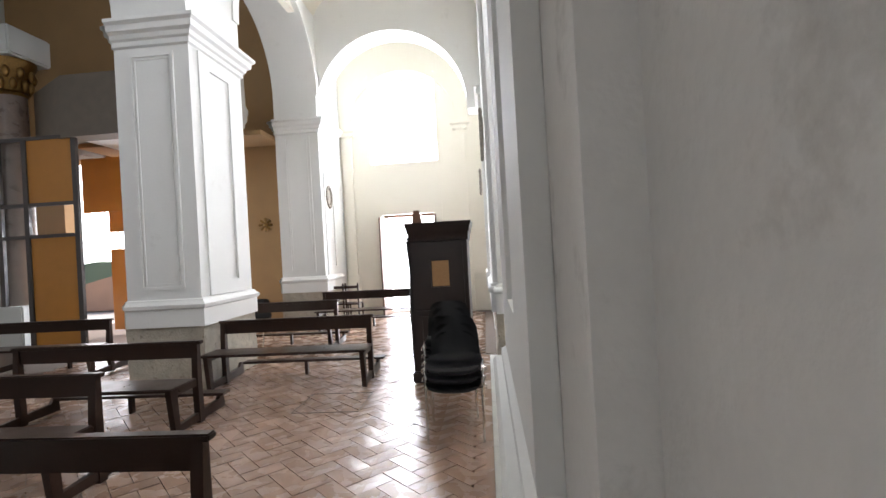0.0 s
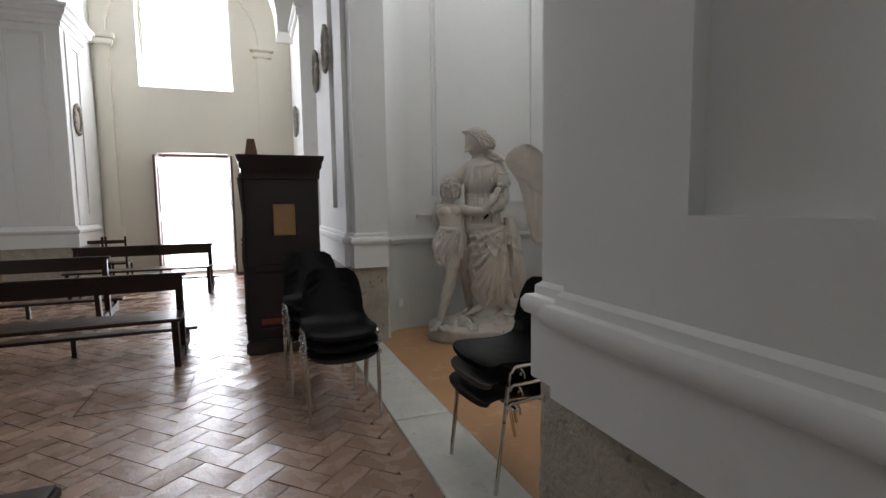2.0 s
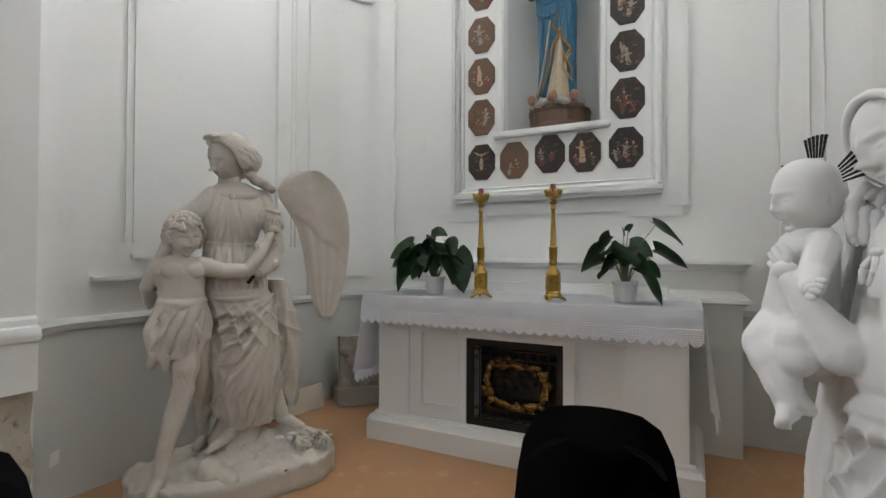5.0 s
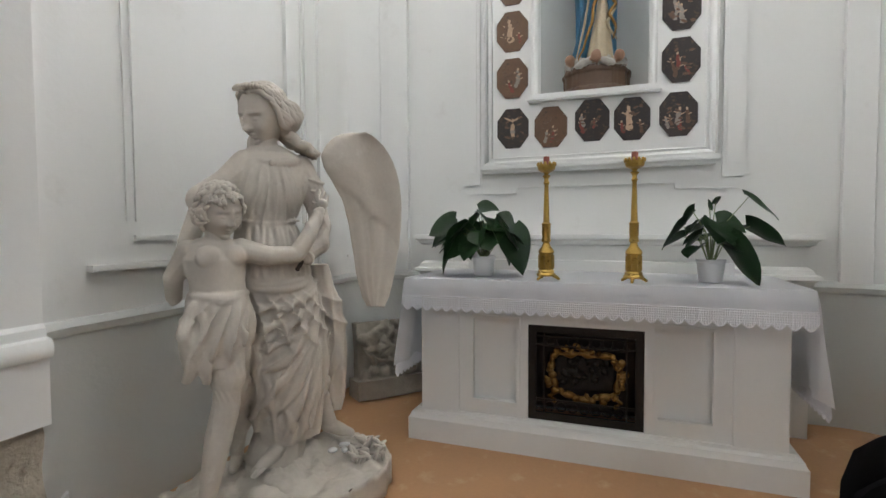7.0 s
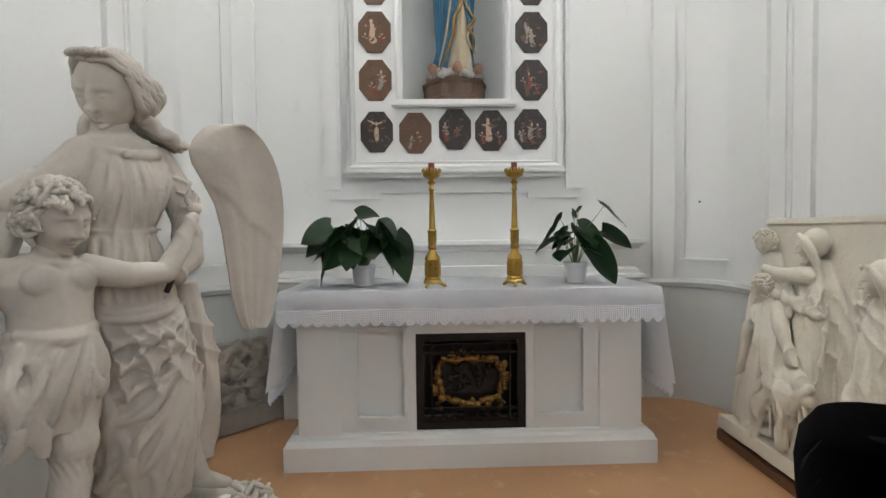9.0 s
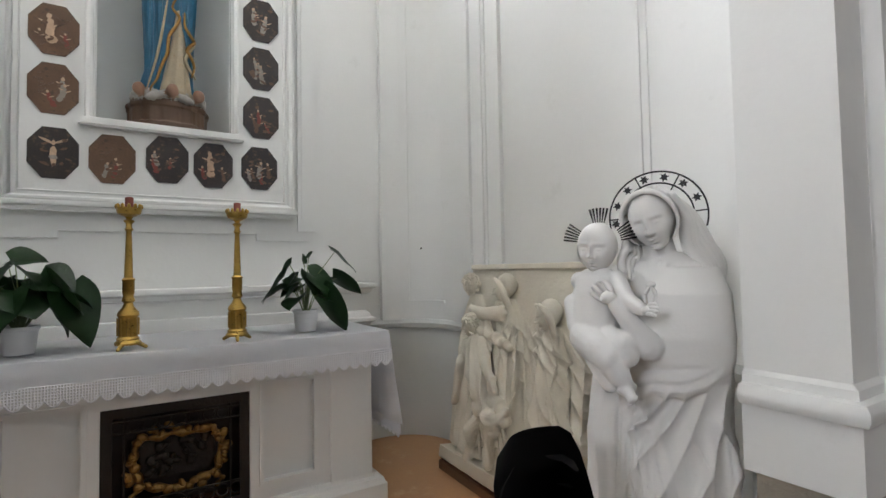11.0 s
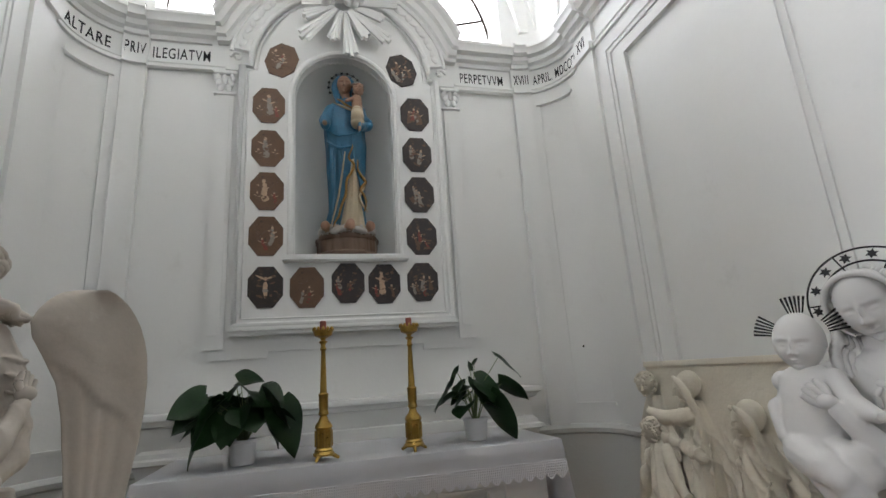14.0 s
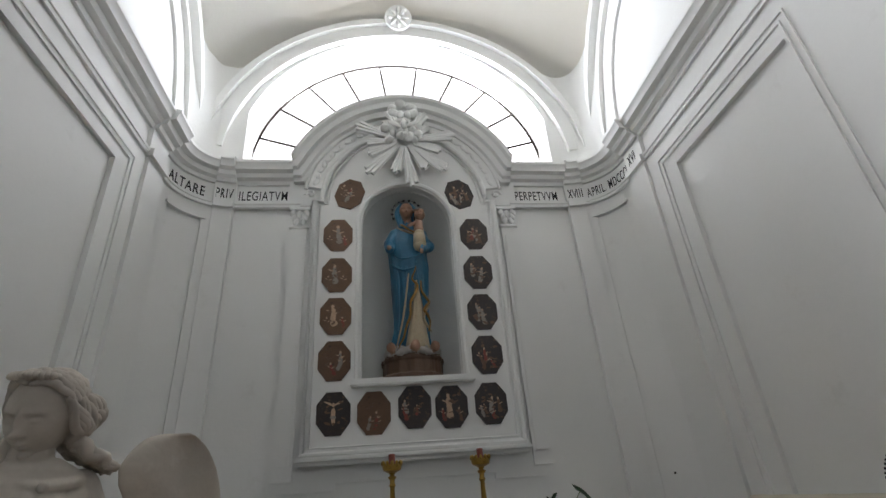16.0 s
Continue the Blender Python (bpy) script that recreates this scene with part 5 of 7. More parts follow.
solid("wooden_crest", bm, DOORWOOD, "small tapered wooden block on top of the confessional", "ornament", m=pose(-0.49, 5.85, 1.895))


# ---- oval wall reliefs ----
def oval(m, label):
    o = thing("oval_plaque", m, label, "plaque", "oval plaques on the pilasters")
    bm = bmesh.new()
    blob(bm, (0, 0, 0), (0.02, 0.12, 0.19), (0, 0, 0), 20)
    part("medallion", bm, GYPSUM_DARK, o)
    bm = bmesh.new()
    tube(bm, [(-0.012, 0.15 * math.cos(a * 0.2244), 0.22 * math.sin(a * 0.2244)) for a in range(29)], [0.025 + 0.008 * math.sin(a * 2.2) for a in range(29)], 8, caps=False)
    for a in range(12):
        blob(bm, (-0.015, 0.165 * math.cos(a * 0.5236), 0.24 * math.sin(a * 0.5236)), (0.025, 0.035, 0.035), (0, 0, 0), 8)
    part("scrolled_rim", bm, GYPSUM_DARK, o, "dark scrolled rim")
    return o


ov = oval(pose(0.365, 6.62, 3.18), "dark oval plaque with a scrolled rim on the pilaster")
copy_thing(ov, pose(0.365, 7.50, 3.15))
copy_thing(ov, pose(0.31, 10.0, 2.9))
copy_thing(ov, pose(-3.17, 10.85, 2.9, 0, 0, 180))
bm = bmesh.new()
for a in range(8):
    tube(bm, [(0, 0, 0), (0.16 * math.cos(a * 0.7854), 0, 0.16 * math.sin(a * 0.7854))], 0.018, 6, r1=0.03)
blob(bm, (0, -0.01, 0), 0.05, seg=12)
solid("gilt_star_cross", bm, GILT, "small gilt eight-rayed cross on the ochre wall", "ornament", m=pose(-4.75, 10.97, 2.36))

# ---- nave: balcony, column, entrance screen ----
bm = bmesh.new()
path = [(-4.26, 9.3), (-7.6, 9.3), (-8.6, 9.9), (-8.6, 10.99)]
sweep(bm, path, [(0.5, 4.15), (0.08, 4.15), (0.06, 4.25), (-0.03, 4.30), (-0.05, 4.42), (-0.10, 4.46), (-0.10, 4.56), (0.0, 4.62), (0.02, 5.2), (-0.04, 5.25), (-0.06, 5.35), (0.5, 5.36)][::-1], closed=True)
bmesh.ops.recalc_face_normals(bm, faces=bm.faces)
loft = tagged(new("organ_loft", finish(bm, "organ_loft", material("grey_brown_painted_wood", (0.16, 0.13, 0.10), 0.6, vary=0.3, scale=5, bump=0.2))), "grey-brown painted organ loft with gilded mouldings", "balcony")
for z, d in ((4.33, -0.05), (4.50, -0.125), (4.60, -0.02)):
    bm = bmesh.new()
    sweep(bm, path, [(d, z), (d - 0.02, z + 0.015), (d - 0.02, z + 0.04), (d, z + 0.05)], closed=True)
    part("gilt_moulding", bm, GILT, loft, "gilded moulding")
part("floor_slab", new_box(-8.4, 9.9, 4.2, -4.26, 10.98, 4.3), OCHRE, loft)
col = thing("column", pose(-9.3, 9.3, 0), "brown marble column with a gilt leafy capital", "column")
MARBLE_BROWN = material("brown_veined_marble", (0.20, 0.15, 0.12), 0.3, vary=0.35, scale=6, grain=25, bump=0.05, stain=(0.34, 0.28, 0.23), stain_at=0.6)
part("shaft", lathe(bmesh.new(), [(0.36, 0.9), (0.33, 1.1), (0.30, 3.2), (0.27, 5.2)], 28), MARBLE_BROWN, col)
part("pedestal", new_box(-0.5, -0.5, 0, 0.5, 0.5, 0.9, 0.03), PLASTER_GREY, col)
bm = lathe(bmesh.new(), [(0.27, 5.2), (0.31, 5.25), (0.28, 5.3), (0.34, 5.6), (0.46, 5.85), (0.46, 5.92)], 24)
for k in range(2):
    for a in range(10):
        q = a * 0.6283 + k * 0.31
        blob(bm, ((0.33 + 0.05 * k) * math.cos(q), (0.33 + 0.05 * k) * math.sin(q), 5.42 + 0.22 * k), (0.07, 0.07, 0.13), (0, 0, 0), 10)
part("capital", bm, GILT, col, "gilt leafy capital")
part("abacus", new_box(-0.5, -0.5, 5.92, 0.5, 0.5, 6.5, 0.04), PLASTER_GREY, col)
screen = thing("entrance_screen", pose(0, 8.9, 0), "brown framed entrance screen with amber and clear panes", "partition")
XS, ZS = (-10.4, -9.25, -8.66, -7.60), (0.0, 2.22, 2.85, 4.16)
for x in XS:
    part("mullion", new_box(x - 0.05, -0.04, 0, x + 0.05, 0.04, 4.2, 0.004), BROWN_FRAME, screen)
for z in ZS:
    part("transom", new_box(-10.35, -0.035, z, -7.65, 0.035, z + 0.07, 0.004), BROWN_FRAME, screen)
for z0, z1, mt in ((0.07, 2.22, ORANGE), (2.92, 4.16, ORANGE)):
    part("amber_pane", new_box(-8.61, -0.008, z0, -7.65, 0.008, z1), mt, screen, "amber pane")
GLASS = clear_glass("clear_glass")
for x0, x1, z0, z1 in ((-8.61, -7.65, 2.29, 2.85), (-9.2, -8.71, 0.07, 2.22), (-9.2, -8.71, 2.29, 2.85), (-9.2, -8.71, 2.92, 4.16)):
    pane = part("pane", new_box(x0, -0.004, z0, x1, 0.004, z1), GLASS, screen, "clear pane")
    pane.visible_shadow = False
XR = -7.60
for y, z0, z1 in ((0.62, 2.8, 4.0), (1.35, 0.1, 2.0), (1.35, 2.4, 3.9)):
    part("amber_pane", new_box(XR - 0.9, y + 0.55, z0, XR + 0.4, y + 0.57, z1), ORANGE, screen, "amber pane")
part("canopy", new_box(-7.65, 0.0, 4.16, -6.3, 1.9, 4.22), PLASTER, screen)
part("mullion", new_box(-7.1, 1.0, 0, -7.02, 1.08, 4.16), BROWN_FRAME, screen)
bm = bmesh.new()
bm.faces.new([bm.verts.new(p) for p in ((-30, 30, -1), (-8, 30, -1), (-8, 30, 14), (-30, 30, 14))])
struct("backdrop_valley_sky", bm, DAYLIGHT, "plain bright sky")
bm = bmesh.new()
prism(bm, [(-30, -0.3), (-30, 1.2), (-24, 2.0), (-17, 1.5), (-10, 1.9), (-8, -0.3)], 28.5, 29.5, Matrix(((1, 0, 0, 0), (0, 0, 1, 0), (0, 1, 0, 0), (0, 0, 0, 1))))
struct("backdrop_hillside", bm, GREEN_HILL, "hazy green hillside")
bm = bmesh.new()
prism(bm, [(-19, -0.3), (-19, 0.5), (-16, 1.2), (-13, 0.5), (-13, -0.3)], 20, 24, Matrix(((1, 0, 0, 0), (0, 0, 1, 0), (0, 1, 0, 0), (0, 0, 0, 1))))
solid("roof", bm, ROOFTILE, "pale clay-tiled roof in the sun outside", "house roof")

# ---- small things ----
bm = new_box(0, -0.04, 0, 0.012, 0.04, 0.075, 0.004)
sk = solid("wall_socket", bm, POT, "small grey electric socket low on the wall", "socket", m=pose(0.955, 5.855, 0.30, 0, 0, -52))
for dx, dy in ((-0.25, 10.9), (-0.75, 10.95)):
    c = thing("rush_chair", pose(-3.0 + dx * 0.6 + 0.4, dy, 0, 0, 0, 180), "small dark wooden chair by the facade", "chair", "chairs by the facade")
    part("seat", new_box(-0.19, -0.19, 0.43, 0.19, 0.19, 0.46, 0.008), WALNUT, c)
    for x in (-0.17, 0.17):
        part("back_post", new_box(x - 0.016, 0.155, 0, x + 0.016, 0.187, 0.92, 0.004), WALNUT, c)
        part("leg", new_box(x - 0.016, -0.187, 0, x + 0.016, -0.155, 0.43, 0.004), WALNUT, c)
    for z in (0.62, 0.8):
        part("back_slat", new_box(-0.155, 0.163, z, 0.155, 0.178, z + 0.06, 0.004), WALNUT, c)
copy_thing(first, pose(-3.95, 8.6, 0, 0, 0, 0))


# ---- sculpture ----
from mathutils.kdtree import KDTree


def sculpt(name, pieces, mats, voxel, m, label, category, rough=0.0, smooth=2, crease=0.0, cloth_top=9.0, pulls=()):
    """Joins overlapping solids into one carved skin. pieces: (material index, bmesh)."""
    whole, marks = bmesh.new(), []
    for kind, bm in pieces:
        tmp = bpy.data.meshes.new("tmp")
        bm.to_mesh(tmp)
        bm.free()
        marks += [(v.co.copy(), kind) for v in tmp.vertices]
        whole.from_mesh(tmp)
        bpy.data.meshes.remove(tmp)
    raw = bpy.data.meshes.new("raw")
    whole.to_mesh(raw)
    whole.free()
    ob = bpy.data.objects.new("raw", raw)
    scene.collection.objects.link(ob)
    mod = ob.modifiers.new("skin", "REMESH")
    mod.mode, mod.voxel_size = "VOXEL", voxel
    if smooth:
        sm = ob.modifiers.new("soft", "SMOOTH")
        sm.factor, sm.iterations = 0.5, smooth
    me = bpy.data.meshes.new_from_object(ob.evaluated_get(bpy.context.evaluated_depsgraph_get()))
    bpy.data.objects.remove(ob)
    me.name = name
    me.materials.clear()
    for mt in mats:
        me.materials.append(mt)
    if rough or crease or pulls:
        co, nr = np.empty(len(me.vertices) * 3, np.float32), np.empty(len(me.vertices) * 3, np.float32)
        me.vertices.foreach_get("co", co), me.vertices.foreach_get("normal", nr)
        co, nr = co.reshape(-1, 3), nr.reshape(-1, 3)
        push = np.array([noise.noise(Vector(q) * 9) + 0.4 * noise.noise(Vector(q) * 30) for q in co.tolist()], np.float32) * rough
        push += np.array([(noise.noise(Vector((q[0] * 17, q[1] * 17, q[2] * 3.2))) + 0.5 * noise.noise(Vector((q[0] * 34, q[1] * 34, q[2] * 7 + 5)))) * (1.0 if q[2] < cloth_top else 0.15) for q in co.tolist()], np.float32) * crease
        # folds that fan out below the points where the cloth is gathered: sharp crests, round valleys
        for px, pz, count, amp, top, low, left in pulls:
            for i, q in enumerate(co.tolist()):
                if low < q[2] < top and q[0] > left and nr[i, 1] < 0.45:
                    a = math.atan2(q[0] - px, pz - q[2])
                    d = math.hypot(q[0] - px, pz - q[2])
                    s = math.sin(a * count + 2.2 * noise.noise(Vector(q) * 2.6))
                    fade = min(1.0, d / 0.25) * min(1.0, (top - q[2]) / 0.10, (q[2] - low) / 0.06, (q[0] - left) / 0.05) * (0.55 + 0.6 * noise.noise(Vector(q) * 4 + Vector((3, 3, 3))))
                    push[i] += amp * fade * (0.75 - abs(s) ** 0.7 * 1.15)
        me.vertices.foreach_set("co", (co + nr * push[:, None]).ravel())
    if len(mats) > 1:
        tree = KDTree(len(marks))
        for i, (co, _) in enumerate(marks):
            tree.insert(co, i)
        tree.balance()
        for p in me.polygons:
            p.material_index = marks[tree.find(p.center)[1]][1]
    me.polygons.foreach_set("use_smooth", [True] * len(me.polygons))
    out = new(name, me)
    out.matrix_world = m
    return tagged(out, label, category)


def drape(bm, levels, folds, depth, twist=0.0, n=120, seed=0, sharp=1.6):
    """Hanging cloth: ovals (x, y, z, half width, half depth) joined from the top down, with folds that deepen downwards and lean."""
    r = random.Random(seed)
    ph = [r.uniform(0, 6.28) for _ in range(4)]
    rings = []
    fine = []
    for (a, b) in zip(levels, levels[1:]):
        fine += [tuple(a[i] + (b[i] - a[i]) * k / 6 for i in range(5)) for k in range(6)]
    fine.append(levels[-1])
    for i, (x, y, z, w, d) in enumerate(fine):
        k = i / (len(fine) - 1)
        ring = []
        for j in range(n):
            a = 2 * math.pi * j / n
            f = math.sin(folds * a + twist * k + ph[0] + 0.9 * math.sin(2 * a + ph[1])) + 0.5 * math.sin((folds * 1.7 // 1) * a - twist * 1.5 * k + ph[2])
            f = math.copysign(abs(f / 1.5) ** sharp, f)
            q = 1 + depth * (0.25 + 0.75 * k) * f
            ring.append(bm.verts.new((x + w * q * math.cos(a), y + d * q * math.sin(a), z)))
        rings.append(ring)
    for q, s in zip(rings, rings[1:]):
        for j in range(n):
            bm.faces.new((q[j], s[j], s[(j + 1) % n], q[(j + 1) % n]))
    bm.faces.new(rings[0])
    bm.faces.new(rings[-1][::-1])
    return bm


def fold(bm, pts, r, r1=None):
    """A raised ridge of cloth along points."""
    P = [Vector(p) + Vector((0, 0.016, 0)) for p in pts]
    r *= 0.72
    fine = []
    for i in range(len(P) - 1):
        p0, p1, p2, p3 = P[max(0, i - 1)], P[i], P[i + 1], P[min(len(P) - 1, i + 2)]
        for k in range(5):
            t = k / 5
            fine.append(0.5 * ((2 * p1) + (p2 - p0) * t + (2 * p0 - 5 * p1 + 4 * p2 - p3) * t * t + (3 * p1 - p0 - 3 * p2 + p3) * t ** 3))
    fine.append(P[-1])
    n = len(fine)
    tube(bm, fine, [r * (0.35 + 0.65 * math.sin(math.pi * min(1, (i + 1) / n * 0.95))) for i in range(n)], 8)
    return bm


def face_net(r, young=0.0):
    """A stylised carved head about its middle, face to -y: skull, brow, lids, nose, lips and chin. young: rounder and softer."""
    U, V = 112, 84
    bumps = ((0.30, 0.23, 0.24, 0.08, 0.04), (0.30, 0.06, 0.17, 0.13, -0.11), (0.31, 0.02, 0.12, 0.08, 0.075), (0.31, -0.045, 0.11, 0.022, -0.03),
             (0.0, 0.02, 0.07, 0.22, 0.15), (0.0, -0.25, 0.095, 0.10, 0.25), (0.12, -0.30, 0.055, 0.055, 0.08), (0.0, -0.43, 0.05, 0.05, -0.03),
             (0.0, -0.53, 0.14, 0.045, 0.09), (0.0, -0.58, 0.15, 0.02, -0.045), (0.0, -0.635, 0.12, 0.05, 0.085), (0.0, -0.74, 0.18, 0.05, -0.05),
             (0.0, -0.90, 0.20, 0.14, 0.20), (0.40, -0.32, 0.22, 0.24, 0.05 + 0.08 * young))
    rows = []
    for i in range(V + 1):
        e = math.pi * (i / V - 0.5)
        row = []
        for j in range(U):
            u = 2 * math.pi * j / U
            a = u - 0.55 * math.sin(u)
            dx, dy, dz = math.cos(e) * math.sin(a), -math.cos(e) * math.cos(a), math.sin(e)
            x, y, z = (0.76 + 0.06 * young) * dx, 0.95 * dy, 1.06 * dz
            if z < 0:
                x *= 1 - (0.34 - 0.14 * young) * (-z / 1.06) ** 1.4
            if dy < 0:
                y = -0.84 * abs(dy) ** 0.78
                near = min(1.0, -dy / 0.35)
                for bx, bz, sx, sz, amp in bumps:
                    q = math.exp(-((abs(x) - bx) / sx) ** 2 - ((z - bz) / sz) ** 2)
                    y -= amp * 1.25 * q * near * (1 - 0.35 * young if amp > 0.12 else 1)
            row.append((x * r, y * r, z * r))
        rows.append(row)
    return rows


def head(bm, c, r, turn, nod, lean=0.0, young=0.0):
    """Sets a carved head into bm; turn about z, nod about x."""
    m = pose(*c, nod, lean, turn)
    rows = [[bm.verts.new(m @ Vector(q)) for q in row] for row in face_net(r, young)]
    k = len(rows[0])
    for q, s in zip(rows, rows[1:]):
        for j in range(k):
            bm.faces.new((q[j], q[(j + 1) % k], s[(j + 1) % k], s[j]))
    for side in (-1, 1):
        blob(bm, tuple(m @ Vector((side * 0.77 * r, 0.08 * r, -0.08 * r))), (0.07 * r, 0.13 * r, 0.22 * r), (nod, lean, turn), 10)
    return m


def smooth_line(pts, steps=6):
    P = [Vector(p) for p in pts]
    fine = []
    for i in range(len(P) - 1):
        p0, p1, p2, p3 = P[max(0, i - 1)], P[i], P[i + 1], P[min(len(P) - 1, i + 2)]
        for k in range(steps):
            t = k / steps
            fine.append(0.5 * ((2 * p1) + (p2 - p0) * t + (2 * p0 - 5 * p1 + 4 * p2 - p3) * t * t + (3 * p1 - p0 - 3 * p2 + p3) * t ** 3))
    return fine + [P[-1]]


def strand(bm, pts, r, wave=0.0, seed=0, n=7):
    """A lock of hair or a soft ridge, thickest in its middle, with a wave."""
    fine = smooth_line(pts)
    q = random.Random(seed)
    ph, ax = q.uniform(0, 6.28), Vector((q.uniform(-1, 1), q.uniform(-1, 1), q.uniform(-1, 1))).normalized()
    k = len(fine)
    fine = [p + ax * (wave * math.sin(i * 0.9 + ph)) for i, p in enumerate(fine)]
    return tube(bm, fine, [r * (0.35 + 0.65 * math.sin(math.pi * (i + 1) / (k + 1))) for i in range(k)], n)


def cap_of_hair(bm, m, r, seed, locks, length=0.9, wave=0.05, thick=0.1):
    """Locks that run from the parting over the skull and down, leaving the face free."""
    q = random.Random(seed)
    for i in range(locks):
        side = -1 if i % 2 else 1
        y0 = q.uniform(-0.62, 0.75)
        start = Vector((side * 0.03, y0 * 0.98, 1.06 * math.sqrt(max(0.05, 1 - y0 * y0)) + 0.02))
        back = q.uniform(0.05, 0.5)
        pts = [start]
        for k in (0.35, 0.7, 1.0):
            ang = 1.75 * k * length
            yy = y0 + back * k + (0.34 * k if y0 < -0.2 else 0)
            ww = math.sqrt(max(0.06, 1 - min(0.9, yy * yy)))
            pts.append(Vector((side * (0.86 * ww + 0.03) * math.sin(ang), yy, 1.10 * ww * math.cos(ang) + 0.02)))
        strand(bm, [m @ (p * r) for p in pts], thick * r * q.uniform(0.8, 1.25), wave * r, seed * 100 + i)


def tousle(bm, m, r, count, seed, size=0.12):
    """Short tousled locks all over a head but its face."""
    q = random.Random(seed)
    for i in range(count):
        a, e = q.uniform(0, 6.28), q.uniform(-0.45, 1.45)
        d = Vector((0.80 * math.cos(a) * math.cos(e), 0.96 * math.sin(a) * math.cos(e), 1.06 * math.sin(e)))
        if d.y < -0.30 and d.z < 0.52:
            continue
        t = Vector((q.uniform(-1, 1), q.uniform(-1, 1), q.uniform(-0.9, 0.3)))
        t = (t - d * t.dot(d) / d.length_squared).normalized()
        pts = [d * 1.0 - t * 0.20, d * 1.10, d * 1.10 + t * 0.18, d * 1.06 + t * 0.34 + Vector((0, 0, -0.05))]
        strand(bm, [m @ (p * r) for p in pts], size * r * q.uniform(0.8, 1.2), 0.03 * r, seed * 100 + i)


def fingers(bm, palm, way, across, length, r, count=4):
    """A hand: a flat palm and its fingers."""
    palm, way, across = Vector(palm), Vector(way).normalized(), Vector(across).normalized()
    blob(bm, tuple(palm), (r * 2.6, r * 2.6, r * 2.2), seg=14)
    for k in range(count):
        o = across * (r * 1.75 * (k - (count - 1) / 2))
        bend = way.cross(across).normalized() * (r * 0.8)
        ln = length * (1 - 0.12 * abs(k - 1.2))
        strand(bm, [palm + o * 0.7, palm + o + way * ln * 0.5 + bend, palm + o * 1.1 + way * ln], r * 1.15, 0, k)


def front_of(levels, x, z):
    """How far forward a drape stands at (x, z)."""
    for a, b in zip(levels, levels[1:]):
        if a[2] >= z >= b[2]:
            k = (a[2] - z) / (a[2] - b[2])
            cx, cy, w, d = (a[i] + (b[i] - a[i]) * k for i in (0, 1, 3, 4))
            return cy - d * math.sqrt(max(0.02, 1 - min(0.98, ((x - cx) / w) ** 2)))
    return levels[-1][1]


def swag(bm, levels, line, r, proud=0.0):
    """A ridge of cloth laid over a drape along (x, z) points."""
    return strand(bm, [(x, front_of(levels, x, z) - proud + 0.55 * r, z) for x, z in line], r * 1.45, 0, 1, 9)


def merge(into, bm):
    tmp = bpy.data.meshes.new("tmp")
    bm.to_mesh(tmp)
    bm.free()
    into.from_mesh(tmp)
    bpy.data.meshes.remove(tmp)


def join_fine(ob, bm, material_index=0):
    """Adds finely modelled solids to a carved figure, as one mesh with it."""
    whole = bmesh.new()
    whole.from_mesh(ob.data)
    before = len(whole.faces)
    merge(whole, bm)
    whole.faces.ensure_lookup_table()
    for f in whole.faces[before:]:
        f.material_index = material_index
        f.smooth = True
    bmesh.ops.recalc_face_normals(whole, faces=whole.faces[before:])
    whole.to_mesh(ob.data)
    whole.free()
    return ob


# angel leading a boy
A, AF = bmesh.new(), bmesh.new()
SKIRT = [(-0.06, 0.05, 1.52, 0.150, 0.115), (-0.05, 0.05, 1.47, 0.150, 0.12), (-0.03, 0.05, 1.32, 0.185, 0.15), (0.0, 0.05, 1.15, 0.205, 0.17), (0.04, 0.05, 0.85, 0.225, 0.185), (0.06, 0.05, 0.60, 0.215, 0.185), (0.07, 0.07, 0.34, 0.165, 0.15)]
BODICE = [(-0.03, 0.045, 1.885, 0.075, 0.07), (-0.02, 0.045, 1.845, 0.150, 0.105), (-0.02, 0.045, 1.80, 0.178, 0.120), (-0.02, 0.04, 1.72, 0.185, 0.135), (-0.03, 0.04, 1.62, 0.180, 0.145), (-0.05, 0.05, 1.50, 0.155, 0.125), (-0.05, 0.05, 1.44, 0.155, 0.125)]
drape(A, SKIRT, 7, 0.05, 2.2, seed=2)
drape(A, BODICE, 7, 0.02, 0.8, seed=6)
drape(A, [(0.25, 0.06, 1.26, 0.05, 0.08), (0.30, 0.08, 1.0, 0.085, 0.11), (0.34, 0.10, 0.66, 0.10, 0.12), (0.36, 0.10, 0.40, 0.05, 0.07)], 5, 0.16, 1.5, n=60, seed=4)
# girdle and the edge of the mantle
fold(A, [(-0.20, -0.03, 1.50), (-0.06, -0.085, 1.485), (0.10, -0.05, 1.50)], 0.016)
for z, r in ((1.165, 0.016), (1.19, 0.010)):
    swag(A, SKIRT, [(-0.19, z), (-0.08, z - 0.01), (0.05, z), (0.17, z + 0.03)], r, 0.004)
# mantle folds that fan from the hip to the hem
for i, (x2, z2, sag) in enumerate(((-0.19, 1.08, 0.05), (-0.19, 0.98, 0.07), (-0.18, 0.86, 0.07), (-0.165, 0.73, 0.06), (-0.14, 0.60, 0.05), (-0.10, 0.47, 0.03), (-0.03, 0.38, 0.01), (0.05, 0.36, -0.01), (0.12, 0.40, -0.02))):
    x0, z0 = 0.215 - 0.006 * i, 1.17 - 0.028 * i
    swag(A, SKIRT, [(x0 + (x2 - x0) * k - 0.05 * sag * (1 - k), z0 + (z2 - z0) * k - sag * math.sin(math.pi * k)) for k in (0, 0.2, 0.4, 0.6, 0.8, 1.0)], (0.017, 0.024, 0.014, 0.021)[i % 4], 0.014)
